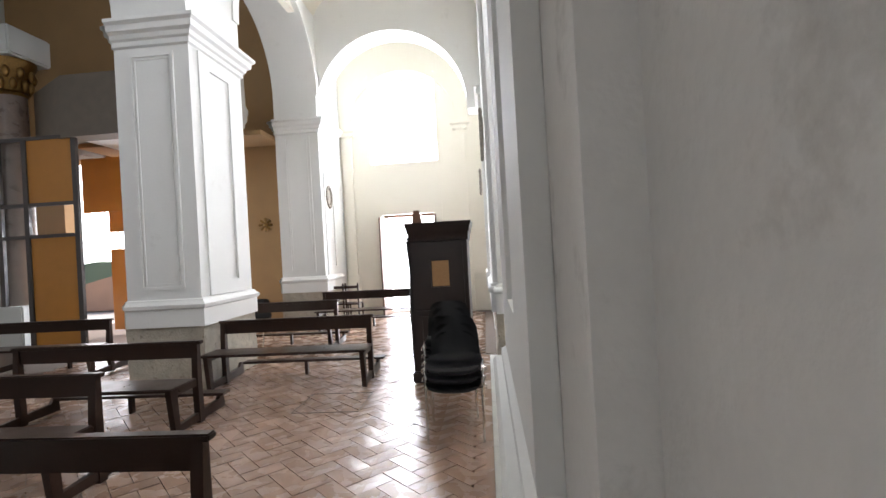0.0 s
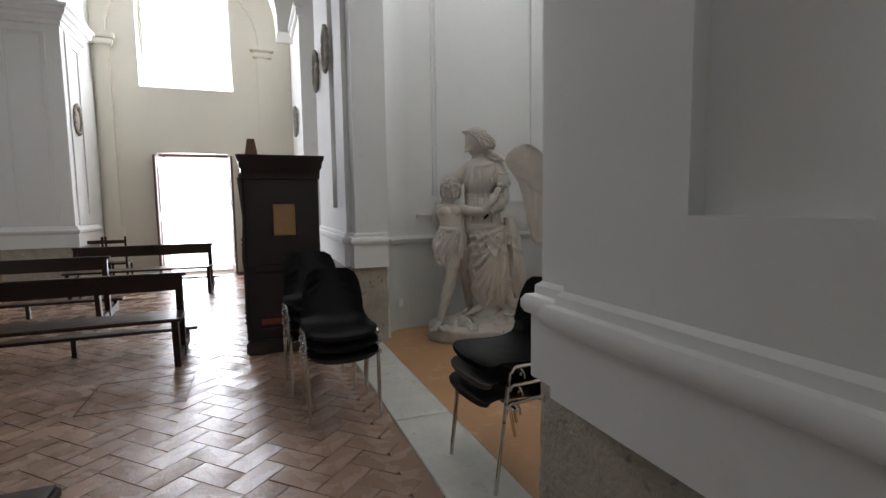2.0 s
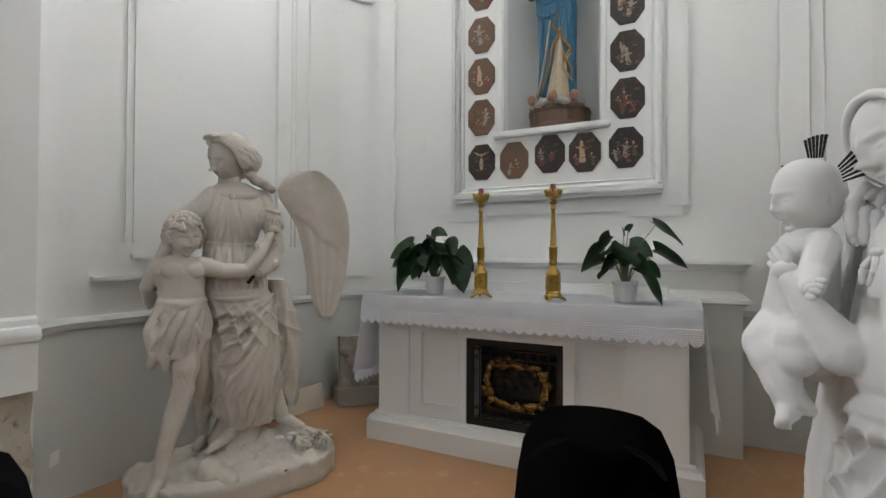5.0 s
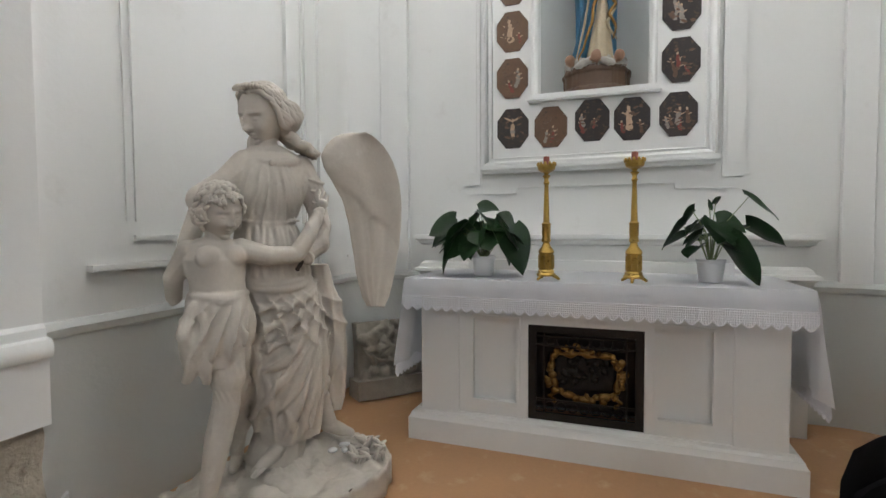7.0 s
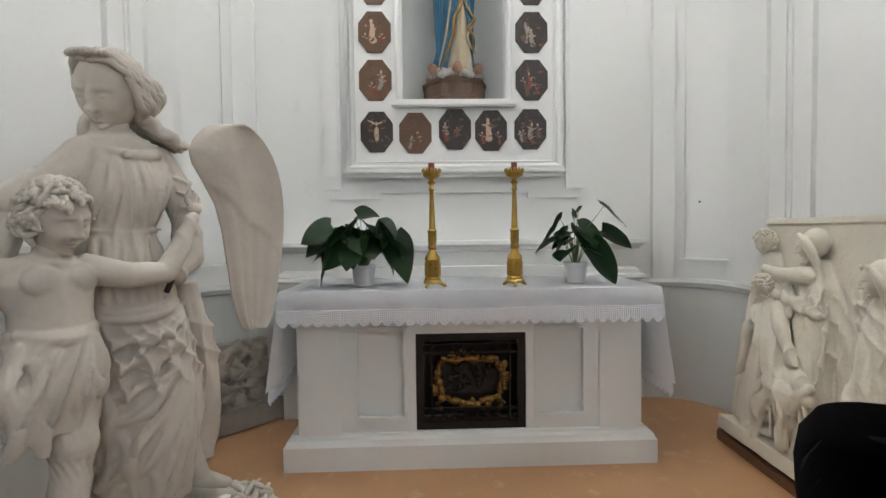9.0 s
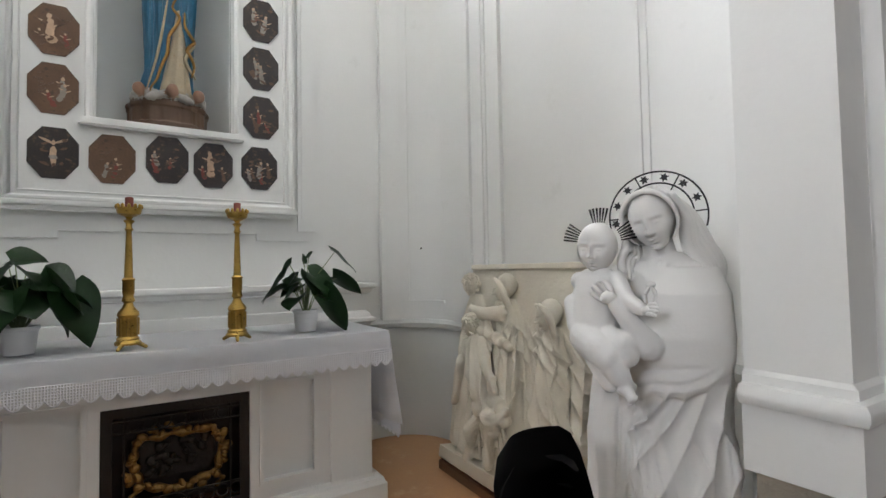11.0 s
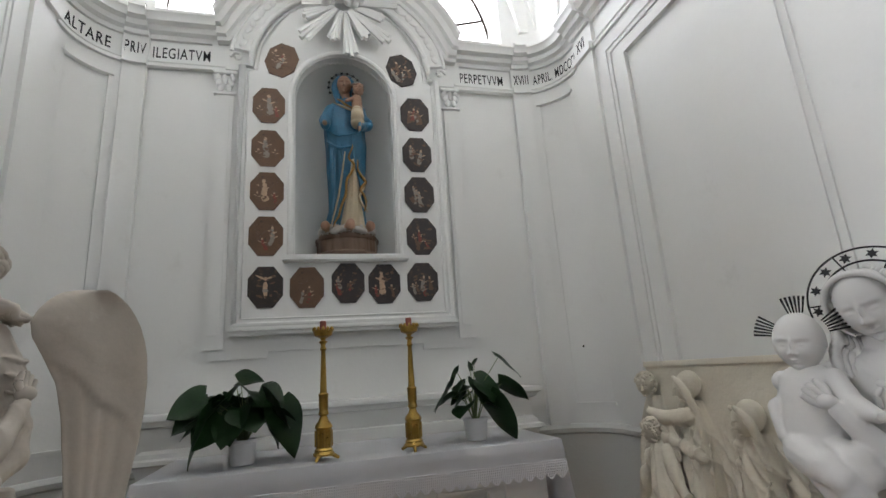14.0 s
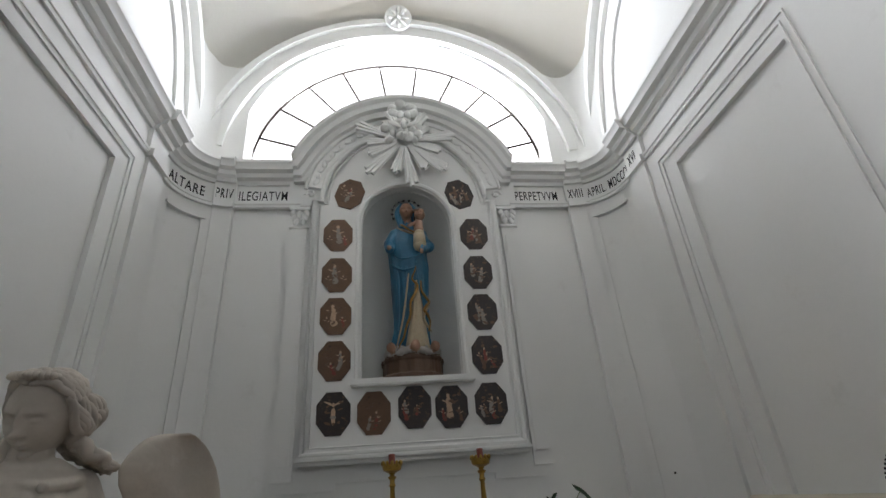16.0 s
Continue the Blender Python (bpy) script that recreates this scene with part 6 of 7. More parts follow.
for x0, x1, z0, z1 in ((0.20, 0.22, 1.18, 0.55), (0.16, 0.19, 1.15, 0.62), (-0.18, -0.12, 1.12, 0.40), (-0.14, -0.05, 0.80, 0.36), (-0.03, 0.03, 0.55, 0.33), (0.05, 0.08, 0.52, 0.33)):
    swag(A, SKIRT, [(x0, z0), ((x0 + x1) / 2 + 0.01, (z0 + z1) / 2), (x1, z1)], 0.020, 0.002)
# skirts of the tunic over the girdle, gathers of the bodice below the brooch
for k in range(11):
    x = -0.18 + 0.032 * k
    swag(A, SKIRT, [(x * 0.85 - 0.01, 1.475), (x + 0.012 * math.sin(k * 2), 1.36), (x * 1.1 + 0.01, 1.22)], 0.013 + 0.004 * math.sin(k * 1.7), 0.003)
for k in range(9):
    x = -0.17 + 0.036 * k
    swag(A, BODICE, [(-0.065 + 0.35 * (x + 0.06), 1.775), (0.6 * x - 0.03, 1.66), (x, 1.53)], 0.013 + 0.005 * math.sin(k * 2.3), 0.002)
swag(A, BODICE, [(-0.17, 1.82), (-0.065, 1.785), (0.06, 1.80), (0.14, 1.83)], 0.016, 0.003)
for pts in (((0.16, 1.80), (0.12, 1.70), (0.10, 1.58)), ((0.13, 1.80), (0.07, 1.66), (0.06, 1.54))):
    swag(A, BODICE, pts, 0.015, 0.004)
# arms in sleeves
limb(A, [(0.135, 0.03, 1.785), (0.205, -0.01, 1.62), (0.205, -0.05, 1.47), (0.16, -0.12, 1.38), (0.07, -0.15, 1.325)], [0.072, 0.070, 0.066, 0.058, 0.046])
for k in range(6):
    z = 1.70 - 0.06 * k
    fold(A, [(0.14, -0.075 - 0.012 * k, z + 0.02), (0.215, -0.075 - 0.01 * k, z), (0.265, -0.01, z + 0.015)], 0.012)
limb(A, [(-0.15, 0.04, 1.785), (-0.24, 0.05, 1.69), (-0.34, 0.10, 1.60)], [0.07, 0.066, 0.075])
limb(A, [(-0.34, 0.10, 1.58), (-0.42, 0.05, 1.40), (-0.46, 0.02, 1.26)], [0.05, 0.045, 0.035])
limb(A, [(-0.055, 0.04, 1.80), (-0.058, 0.03, 1.95)], [0.078, 0.062])
blob(AF, (-0.068, -0.085, 1.785), (0.018, 0.012, 0.018), seg=10)
tube(AF, [(0.07, -0.15, 1.325), (0.055, -0.158, 1.312)], 0.05, 18)
# head, hair and wreath
hm = head(AF, (-0.072, 0.0, 2.030), 0.136, -66, 24, 4)
k = bmesh.new()
blob(k, (0, 0.040, 0.030), (0.114, 0.112, 0.126), seg=24)
bmesh.ops.transform(k, matrix=hm, verts=k.verts)
merge(AF, k)
cap_of_hair(AF, hm, 0.140, 3, 80, 0.72, 0.05, thick=0.10)
for j in range(16):
    q = j / 15
    strand(AF, [hm @ Vector((0.105, -0.045 + 0.13 * q, 0.07 - 0.02 * q)), hm @ Vector((0.120, 0.005 + 0.13 * q, -0.05)), (0.03 + 0.05 * q, -0.035 + 0.12 * q, 1.955), (0.085 + 0.05 * q, -0.055 + 0.12 * q, 1.905), (0.14 + 0.04 * q, -0.075 + 0.11 * q, 1.875), (0.19 + 0.02 * q, -0.08 + 0.09 * q, 1.845)], 0.024, 0.012, 50 + j)
for j in range(9):
    strand(AF, [hm @ Vector((-0.10, -0.03 + 0.02 * j, 0.06)), hm @ Vector((-0.118, 0.03 + 0.012 * j, -0.05)), hm @ Vector((-0.07, 0.09 + 0.01 * j, -0.16))], 0.024, 0.010, 70 + j)
for k in range(9):
    a = math.pi * (0.28 + 0.44 * k / 8)
    p = hm @ Vector((0.100 * math.cos(a), -0.005 - 0.072 * math.sin(a), 0.118 + 0.022 * math.sin(a)))
    for j in range(3):
        strand(AF, [p, p + Vector((0.012 * math.cos(k * 2.1 + j * 2), 0.012 * math.sin(k * 2.1 + j * 2), 0.012)), p + Vector((0.026 * math.cos(k * 2.1 + j * 2), 0.026 * math.sin(k * 2.1 + j * 2), 0.004))], 0.014, 0, k, 6)
# wings
EDGE = [(1.000, 0.520, 0.565), (1.06, 0.482, 0.602), (1.20, 0.44, 0.640), (1.36, 0.412, 0.672), (1.50, 0.385, 0.685), (1.62, 0.345, 0.682), (1.72, 0.28, 0.668), (1.79, 0.23, 0.645), (1.85, 0.215, 0.615), (1.90, 0.24, 0.575), (1.935, 0.27, 0.54), (1.96, 0.30, 0.50), (1.978, 0.335, 0.465), (1.986, 0.37, 0.43)]


def wing_edge(z):
    for (a, b) in zip(EDGE, EDGE[1:]):
        if z <= b[0]:
            k = (z - a[0]) / (b[0] - a[0])
            return a[1] + (b[1] - a[1]) * k, a[2] + (b[2] - a[2]) * k
    return EDGE[-1][1:]


rows = []
for i in range(91):
    z = 1.0 + 0.986 * i / 90
    l, r = wing_edge(z)
    row = []
    for j in range(64):
        a = 2 * math.pi * j / 64
        u = math.cos(a)
        thick = 0.030 * math.sqrt(max(0.0, 1 - u ** 4))
        if math.sin(a) < 0:                       # the front: coverts over long quills
            step = 1.50 - 0.16 * u + 0.045 * abs(math.sin(2.6 * u + 0.5))
            step2 = step + 0.17
            thick += 0.022 / (1 + math.exp(-(z - step) / 0.004)) + 0.008 / (1 + math.exp(-(z - step2) / 0.02))
            if z < step:
                thick += 0.010 * abs(math.sin(u * 7.0))
            row_y = -0.05 - thick * math.sin(-a)
        else:
            row_y = -0.05 + 0.03 * math.sin(a)
        row.append(AF.verts.new(((l + r) / 2 + (r - l) / 2 * u + 0.003 * noise.noise(Vector((0, u, z * 9))), row_y - 0.03 * (z - 1.5) - 0.10 * u * u * (u > 0), z)))
    rows.append(row)
for q, s in zip(rows, rows[1:]):
    for j in range(64):
        AF.faces.new((q[j], q[(j + 1) % 64], s[(j + 1) % 64], s[j]))
AF.faces.new(rows[0][::-1]), AF.faces.new(rows[-1])
blob(AF, (0.0, 0.24, 1.88), (0.062, 0.03, 0.115), (0, -8, 0), 20)
# the angel's feet
limb(A, [(0.02, 0.03, 0.45), (0.0, 0.0, 0.36)], [0.055, 0.042])
limb(A, [(0.0, 0.01, 0.33), (-0.07, -0.03, 0.30), (-0.15, -0.05, 0.262)], [0.045, 0.038, 0.026])
limb(A, [(0.24, 0.05, 0.50), (0.28, 0.02, 0.37)], [0.055, 0.042])
limb(A, [(0.28, 0.03, 0.345), (0.34, 0.0, 0.31), (0.40, -0.02, 0.275)], [0.044, 0.038, 0.026])
for k in range(5):
    strand(AF, [(-0.13, -0.075 + 0.013 * k, 0.265), (-0.175 + 0.006 * abs(k - 1), -0.085 + 0.015 * k, 0.258), (-0.20 + 0.007 * abs(k - 1), -0.09 + 0.016 * k, 0.242)], 0.012, 0, k)
# the boy
TORSO = [(-0.345, -0.07, 1.42, 0.06, 0.06), (-0.345, -0.07, 1.39, 0.125, 0.085), (-0.345, -0.075, 1.32, 0.140, 0.105), (-0.335, -0.08, 1.22, 0.120, 0.10), (-0.33, -0.08, 1.10, 0.125, 0.105)]
drape(A, TORSO, 2, 0.01, 0.3, n=60, seed=5)
limb(A, [(-0.345, -0.09, 1.38), (-0.342, -0.10, 1.46)], [0.052, 0.046])
for s in (-1, 1):
    blob(A, (-0.34 + s * 0.055, -0.155, 1.335), (0.06, 0.03, 0.05), seg=14)
bmh = head(AF, (-0.335, -0.120, 1.535), 0.114, 14, 18, -4, 0.3)
tousle(AF, bmh, 0.112, 190, 9, 0.11)
limb(A, [(-0.24, -0.11, 1.36), (-0.13, -0.17, 1.33), (0.0, -0.185, 1.33)], [0.056, 0.048, 0.042])
limb(A, [(0.0, -0.185, 1.33), (0.07, -0.18, 1.42), (0.145, -0.165, 1.545)], [0.043, 0.040, 0.028])
fingers(AF, (0.165, -0.150, 1.585), (0.35, 0.35, 1.0), (0.9, 0.3, -0.3), 0.085, 0.0125)
limb(A, [(-0.45, -0.06, 1.36), (-0.50, 0.0, 1.24), (-0.48, 0.08, 1.14)], [0.052, 0.044, 0.036])
LOIN = [(-0.335, -0.08, 1.17, 0.130, 0.11), (-0.345, -0.09, 1.05, 0.148, 0.125), (-0.35, -0.095, 0.93, 0.150, 0.125), (-0.36, -0.10, 0.84, 0.135, 0.11)]
drape(A, LOIN, 7, 0.09, 1.6, n=80, seed=12)
swag(A, LOIN, [(-0.46, 1.165), (-0.34, 1.14), (-0.21, 1.16)], 0.020, 0.003)
for k in range(8):
    swag(A, LOIN, [(-0.25 - 0.01 * k, 1.14), (-0.29 - 0.018 * k, 1.04 - 0.008 * k), (-0.26 - 0.03 * k, 0.93 - 0.008 * k)], 0.017, 0.004)
strand(A, [(-0.45, -0.13, 1.13), (-0.50, -0.16, 1.0), (-0.47, -0.18, 0.90), (-0.50, -0.16, 0.80)], 0.040, 0.01, 3, 9)
strand(A, [(-0.42, -0.17, 1.10), (-0.45, -0.19, 0.95), (-0.43, -0.19, 0.78)], 0.035, 0.01, 4, 9)
limb(A, [(-0.32, -0.11, 0.95), (-0.325, -0.15, 0.78), (-0.335, -0.155, 0.66), (-0.375, -0.165, 0.52), (-0.43, -0.20, 0.33), (-0.455, -0.21, 0.22)], [0.088, 0.078, 0.062, 0.060, 0.042, 0.036])
limb(A, [(-0.46, -0.21, 0.195), (-0.49, -0.27, 0.165), (-0.51, -0.32, 0.145)], [0.042, 0.036, 0.026])
for k in range(5):
    strand(AF, [(-0.535 + 0.014 * k, -0.30, 0.155), (-0.54 + 0.015 * k, -0.345, 0.148), (-0.542 + 0.016 * k, -0.37 + 0.006 * k, 0.132)], 0.012, 0, k)
limb(A, [(-0.26, -0.03, 0.92), (-0.20, 0.06, 0.62), (-0.175, 0.15, 0.40), (-0.17, 0.19, 0.28)], [0.08, 0.058, 0.05, 0.036])
limb(A, [(-0.17, 0.18, 0.25), (-0.22, 0.12, 0.22)], [0.036, 0.026])
# rough base: a broken slab with a worn top
rows = []
for i in range(40):
    rr = i / 39
    row = []
    for j in range(120):
        a = 2 * math.pi * j / 120
        c, s = math.copysign(abs(math.cos(a)) ** 0.75, math.cos(a)), math.copysign(abs(math.sin(a)) ** 0.75, math.sin(a))
        k = 1 + 0.07 * noise.noise(Vector((2.2 * math.cos(a), 2.2 * math.sin(a), 0))) + 0.03 * noise.noise(Vector((8 * math.cos(a), 8 * math.sin(a), 4)))
        q = min(1.0, rr * 1.12)
        x, y = 0.60 * k * c * q, 0.37 * k * s * q
        top = 0.155 + 0.10 * math.exp(-((x - 0.12) / 0.35) ** 2 - ((y - 0.08) / 0.22) ** 2) + 0.035 * noise.noise(Vector((x * 5, y * 5, 2))) + 0.032 * noise.noise(Vector((x * 14, y * 14, 5))) + 0.016 * noise.noise(Vector((x * 40, y * 40, 1)))
        drop = max(0.0, (rr * 1.12 - 1) / 0.12)
        edge = 0.0 if drop == 0 else 0.012 * noise.noise(Vector((x * 20, y * 20, drop * 6)))
        z = top * (1 - drop) if drop else top - 0.03 * max(0, q - 0.86) / 0.14
        row.append(AF.verts.new((x + edge, y + edge, max(0.0, z))))
    rows.append(row)
for q, s in zip(rows[1:], rows[2:]):
    for j in range(120):
        AF.faces.new((q[j], q[(j + 1) % 120], s[(j + 1) % 120], s[j]))
tip = AF.verts.new((0, 0, sum(v.co.z for v in rows[1]) / 120))
for j in range(120):
    AF.faces.new((tip, rows[1][(j + 1) % 120], rows[1][j]))
AF.faces.new([v for v in rows[-1][::-1]])
for v in rows[0]:
    AF.verts.remove(v)
rb = random.Random(14)
blob(A, (-0.20, -0.25, 0.17), (0.075, 0.07, 0.10), (20, 10, 0), 14)
limb(A, [(-0.22, -0.24, 0.22), (-0.12, -0.30, 0.14)], [0.055, 0.06])
for i in range(26):
    x, y = rb.uniform(0.34, 0.53), rb.uniform(-0.22, 0.02)
    strand(AF, [(x, y, 0.13), (x + rb.uniform(-0.03, 0.03), y - 0.02, 0.20), (x + rb.uniform(-0.08, 0.08), y + rb.uniform(-0.06, 0.04), 0.21 + rb.uniform(-0.02, 0.05))], 0.014, 0, i, 5)
limb(A, [(0.0, 0.10, 0.2), (0.10, 0.12, 0.62)], [0.16, 0.10])
angel = sculpt("angel_statue", [(0, A)], [GYPSUM, IRON, GYPSUM_WHITE], 0.0058, pose(1.745, 5.385, 0, 0, 0, -27), "life-size dusty plaster statue of an angel leading a boy", "statue", rough=0.001, smooth=1, pulls=((0.30, 1.50, 24, 0.042, 1.14, 0.30, -0.20), (-0.06, 2.05, 30, 0.016, 1.76, 1.42, -0.20), (0.36, 1.9, 22, 0.032, 1.2, 0.4, 0.22), (-0.24, 1.36, 20, 0.038, 1.15, 0.82, -0.52)))
for p in angel.data.polygons:
    p.material_index = 0
join_fine(angel, AF)
join_fine(angel, tube(bmesh.new(), [(0.055, -0.16, 1.31), (0.005, -0.185, 1.255)], 0.011, 10), 1)
chips = bmesh.new()
for x, y, z, a in ((0.22, -0.13, 0.265, 10), (0.28, -0.15, 0.255, 60), (0.31, -0.10, 0.26, 130)):
    blob(chips, (x, y, z), (0.035, 0.018, 0.014), (15, 10, a), 9)
join_fine(angel, chips, 2)

# mother and child, white plaster
M, MF = bmesh.new(), bmesh.new()
GOWN = [(0.02, 0.05, 1.56, 0.075, 0.07), (0.02, 0.05, 1.52, 0.15, 0.11), (0.02, 0.045, 1.44, 0.200, 0.135), (0.02, 0.04, 1.28, 0.225, 0.155), (0.015, 0.035, 1.05, 0.235, 0.170), (0.01, 0.03, 0.80, 0.240, 0.178), (0.0, 0.03, 0.40, 0.255, 0.19), (-0.01, 0.03, 0.06, 0.28, 0.21)]
drape(M, GOWN, 6, 0.03, 2.4, seed=23, sharp=1.4)
drape(M, [(-0.17, -0.05, 1.14, 0.07, 0.06), (-0.19, -0.07, 0.85, 0.085, 0.07), (-0.19, -0.06, 0.45, 0.09, 0.08), (-0.20, -0.05, 0.06, 0.1, 0.09)], 5, 0.17, 1.0, n=60, seed=31)
lathe(M, [(0.001, 0.0), (0.30, 0.0), (0.31, 0.03), (0.29, 0.07), (0.001, 0.08)], 30, squash=(1, 0.75), center=(-0.02, 0.03, 0))
# the mantle drawn across the body: a deep hem that sweeps from the far shoulder to below the child
CLOAK = [(0.06, 0.04, 1.50, 0.150, 0.115), (0.075, 0.03, 1.40, 0.180, 0.150), (0.07, 0.02, 1.24, 0.195, 0.175), (0.07, 0.02, 1.15, 0.190, 0.178), (0.07, 0.03, 1.07, 0.165, 0.150)]
drape(M, CLOAK, 4, 0.015, 0.6, n=80, seed=8)
for line, r in ((((0.235, 1.24), (0.20, 1.155), (0.12, 1.105), (0.04, 1.09), (-0.04, 1.06)), 0.032), (((0.24, 1.20), (0.20, 1.11), (0.12, 1.06), (0.03, 1.05), (-0.03, 1.02)), 0.026)):
    swag(M, CLOAK if line[-1][1] > 1.1 else GOWN, line, r, 0.012)
for x0, x1, z0, z1 in ((-0.03, 0.02, 1.02, 0.08), (-0.06, -0.05, 1.0, 0.08), (0.0, 0.10, 0.9, 0.08), (-0.10, -0.12, 0.95, 0.08), (0.05, 0.16, 0.6, 0.08), (0.235, 0.25, 0.9, 0.08), (-0.14, -0.16, 1.0, 0.08)):
    swag(M, GOWN, [(x0, z0), ((x0 + x1) / 2 + 0.01, (z0 + z1) / 2), (x1, z1)], 0.019, 0.004)
# collar, bow and neck
limb(M, [(0.015, 0.03, 1.50), (0.005, 0.0, 1.62)], [0.068, 0.056])
for k in range(7):
    swag(M, GOWN, [(-0.09 + 0.03 * k, 1.535 - 0.01 * abs(k - 3)), (-0.02 + 0.012 * k, 1.47), (0.008 + 0.002 * k, 1.435)], 0.010, 0.003)
blob(MF, (0.012, -0.105, 1.435), (0.020, 0.012, 0.013), seg=12)
for sx in (-1, 1):
    strand(MF, [(0.012, -0.105, 1.43), (0.012 + sx * 0.02, -0.115, 1.40), (0.012 + sx * 0.012, -0.125, 1.36)], 0.010, 0, 2)
# head under a veil
hm = head(MF, (0.004, -0.035, 1.688), 0.112, 2, 18, -12)
rows = []
for k in range(8):
    e = k / 7
    row = []
    for j in range(49):
        a = radians(-62 + 304 * j / 48)
        w = math.cos(e * 1.45) ** 0.6
        p = Vector((0.93 * math.cos(a) * w, -0.42 + 1.52 * e ** 0.8, 0.10 + (1.08 if math.sin(a) > 0 else 1.0) * math.sin(a) * w + 0.02 * math.sin(9 * a + 2 * k)))
        row.append(MF.verts.new(hm @ (p * 0.108)))
    rows.append(row)
sheet = []
for q, s in zip(rows, rows[1:]):
    for j in range(48):
        sheet.append(MF.faces.new((q[j], q[j + 1], s[j + 1], s[j])))
bmesh.ops.solidify(MF, geom=sheet, thickness=0.010)
edge = [hm @ (Vector((0.95 * math.cos(radians(a)), -0.43, 0.10 + 1.06 * math.sin(radians(a)))) * 0.108) for a in range(-50, 231, 20)]
strand(MF, edge, 0.011, 0, 4)
for j in range(6):
    strand(MF, [hm @ (Vector((0.9 - 0.12 * j, 0.0 + 0.16 * j, 0.75 + 0.06 * j)) * 0.108), hm @ (Vector((1.0, 0.25 + 0.14 * j, -0.1)) * 0.108), (0.115 + 0.012 * j, 0.02 + 0.016 * j, 1.58), (0.17 + 0.008 * j, 0.02 + 0.016 * j, 1.50), (0.20, 0.02 + 0.018 * j, 1.40)], 0.024, 0.003, 80 + j)
for j in range(5):
    strand(MF, [hm @ (Vector((-0.88 + 0.06 * j, -0.30 + 0.20 * j, 0.45)) * 0.108), hm @ (Vector((-0.98, -0.25 + 0.2 * j, -0.4)) * 0.108), (-0.095 + 0.008 * j, -0.085 + 0.022 * j, 1.56), (-0.105 + 0.012 * j, -0.085 + 0.018 * j, 1.49), (-0.085 + 0.012 * j, -0.09 + 0.014 * j, 1.455)], 0.020, 0.004, 90 + j)
cap_of_hair(MF, hm, 0.104, 6, 16, 0.6, 0.02)
# her arms; a hand laid on the child's chest
limb(M, [(-0.15, 0.02, 1.44), (-0.21, -0.03, 1.26), (-0.17, -0.13, 1.16), (-0.05, -0.19, 1.20)], [0.075, 0.072, 0.062, 0.050])
limb(M, [(0.02, -0.17, 1.21), (-0.03, -0.215, 1.30), (-0.075, -0.235, 1.365)], [0.055, 0.036, 0.027])
fingers(MF, (-0.095, -0.240, 1.39), (-0.75, -0.1, 0.7), (0.6, 0.0, 0.75), 0.080, 0.0115)
strand(M, [(-0.27, -0.10, 1.25), (-0.24, -0.19, 1.20), (-0.15, -0.24, 1.16), (-0.06, -0.235, 1.08), (-0.01, -0.22, 1.06)], 0.035, 0, 5, 10)
# the child
BODY = [(-0.180, -0.14, 1.50, 0.045, 0.045), (-0.180, -0.145, 1.475, 0.088, 0.060), (-0.180, -0.155, 1.41, 0.088, 0.072), (-0.185, -0.16, 1.31, 0.088, 0.080), (-0.185, -0.16, 1.22, 0.092, 0.082)]
drape(M, BODY, 2, 0.01, 0.2, n=50, seed=4)
head(MF, (-0.175, -0.150, 1.585), 0.094, 6, 10, 4, 1.0)
limb(M, [(-0.26, -0.14, 1.45), (-0.285, -0.16, 1.36), (-0.26, -0.20, 1.27)], [0.038, 0.036, 0.028])
limb(M, [(-0.10, -0.15, 1.455), (-0.045, -0.20, 1.385), (0.02, -0.235, 1.352)], [0.038, 0.034, 0.025])
fingers(MF, (0.045, -0.245, 1.350), (1.0, -0.1, 0.05), (0, 0.5, 0.8), 0.045, 0.0075)
limb(M, [(-0.21, -0.20, 1.23), (-0.13, -0.265, 1.20), (-0.09, -0.275, 1.17)], [0.066, 0.060, 0.050])
limb(M, [(-0.09, -0.27, 1.17), (-0.055, -0.262, 1.11), (-0.035, -0.255, 1.075)], [0.048, 0.042, 0.030])
limb(M, [(-0.035, -0.258, 1.062), (-0.005, -0.285, 1.045)], [0.030, 0.020])
limb(M, [(-0.15, -0.19, 1.23), (-0.05, -0.235, 1.22), (-0.03, -0.24, 1.18)], [0.060, 0.050, 0.042])
limb(M, [(-0.16, -0.23, 1.16), (-0.125, -0.235, 1.10), (-0.10, -0.245, 1.06)], [0.042, 0.036, 0.024])
for k in range(5):
    swag(M, BODY, [(-0.265, 1.28 - 0.016 * k), (-0.18, 1.25 - 0.016 * k), (-0.10, 1.29 - 0.018 * k)], 0.012, 0.006)
MP = pose(1.03, 2.36, 0, 0, 0, 196)
mother = sculpt("mother_and_child_statue", [(0, M)], [GYPSUM_WHITE], 0.0056, MP, "white plaster statue of a veiled mother holding a child", "statue", smooth=2, pulls=((0.34, 1.42, 26, 0.050, 1.08, 0.10, -0.10), (-0.19, 2.2, 50, 0.026, 0.98, 0.1, -0.5)))
join_fine(mother, MF)
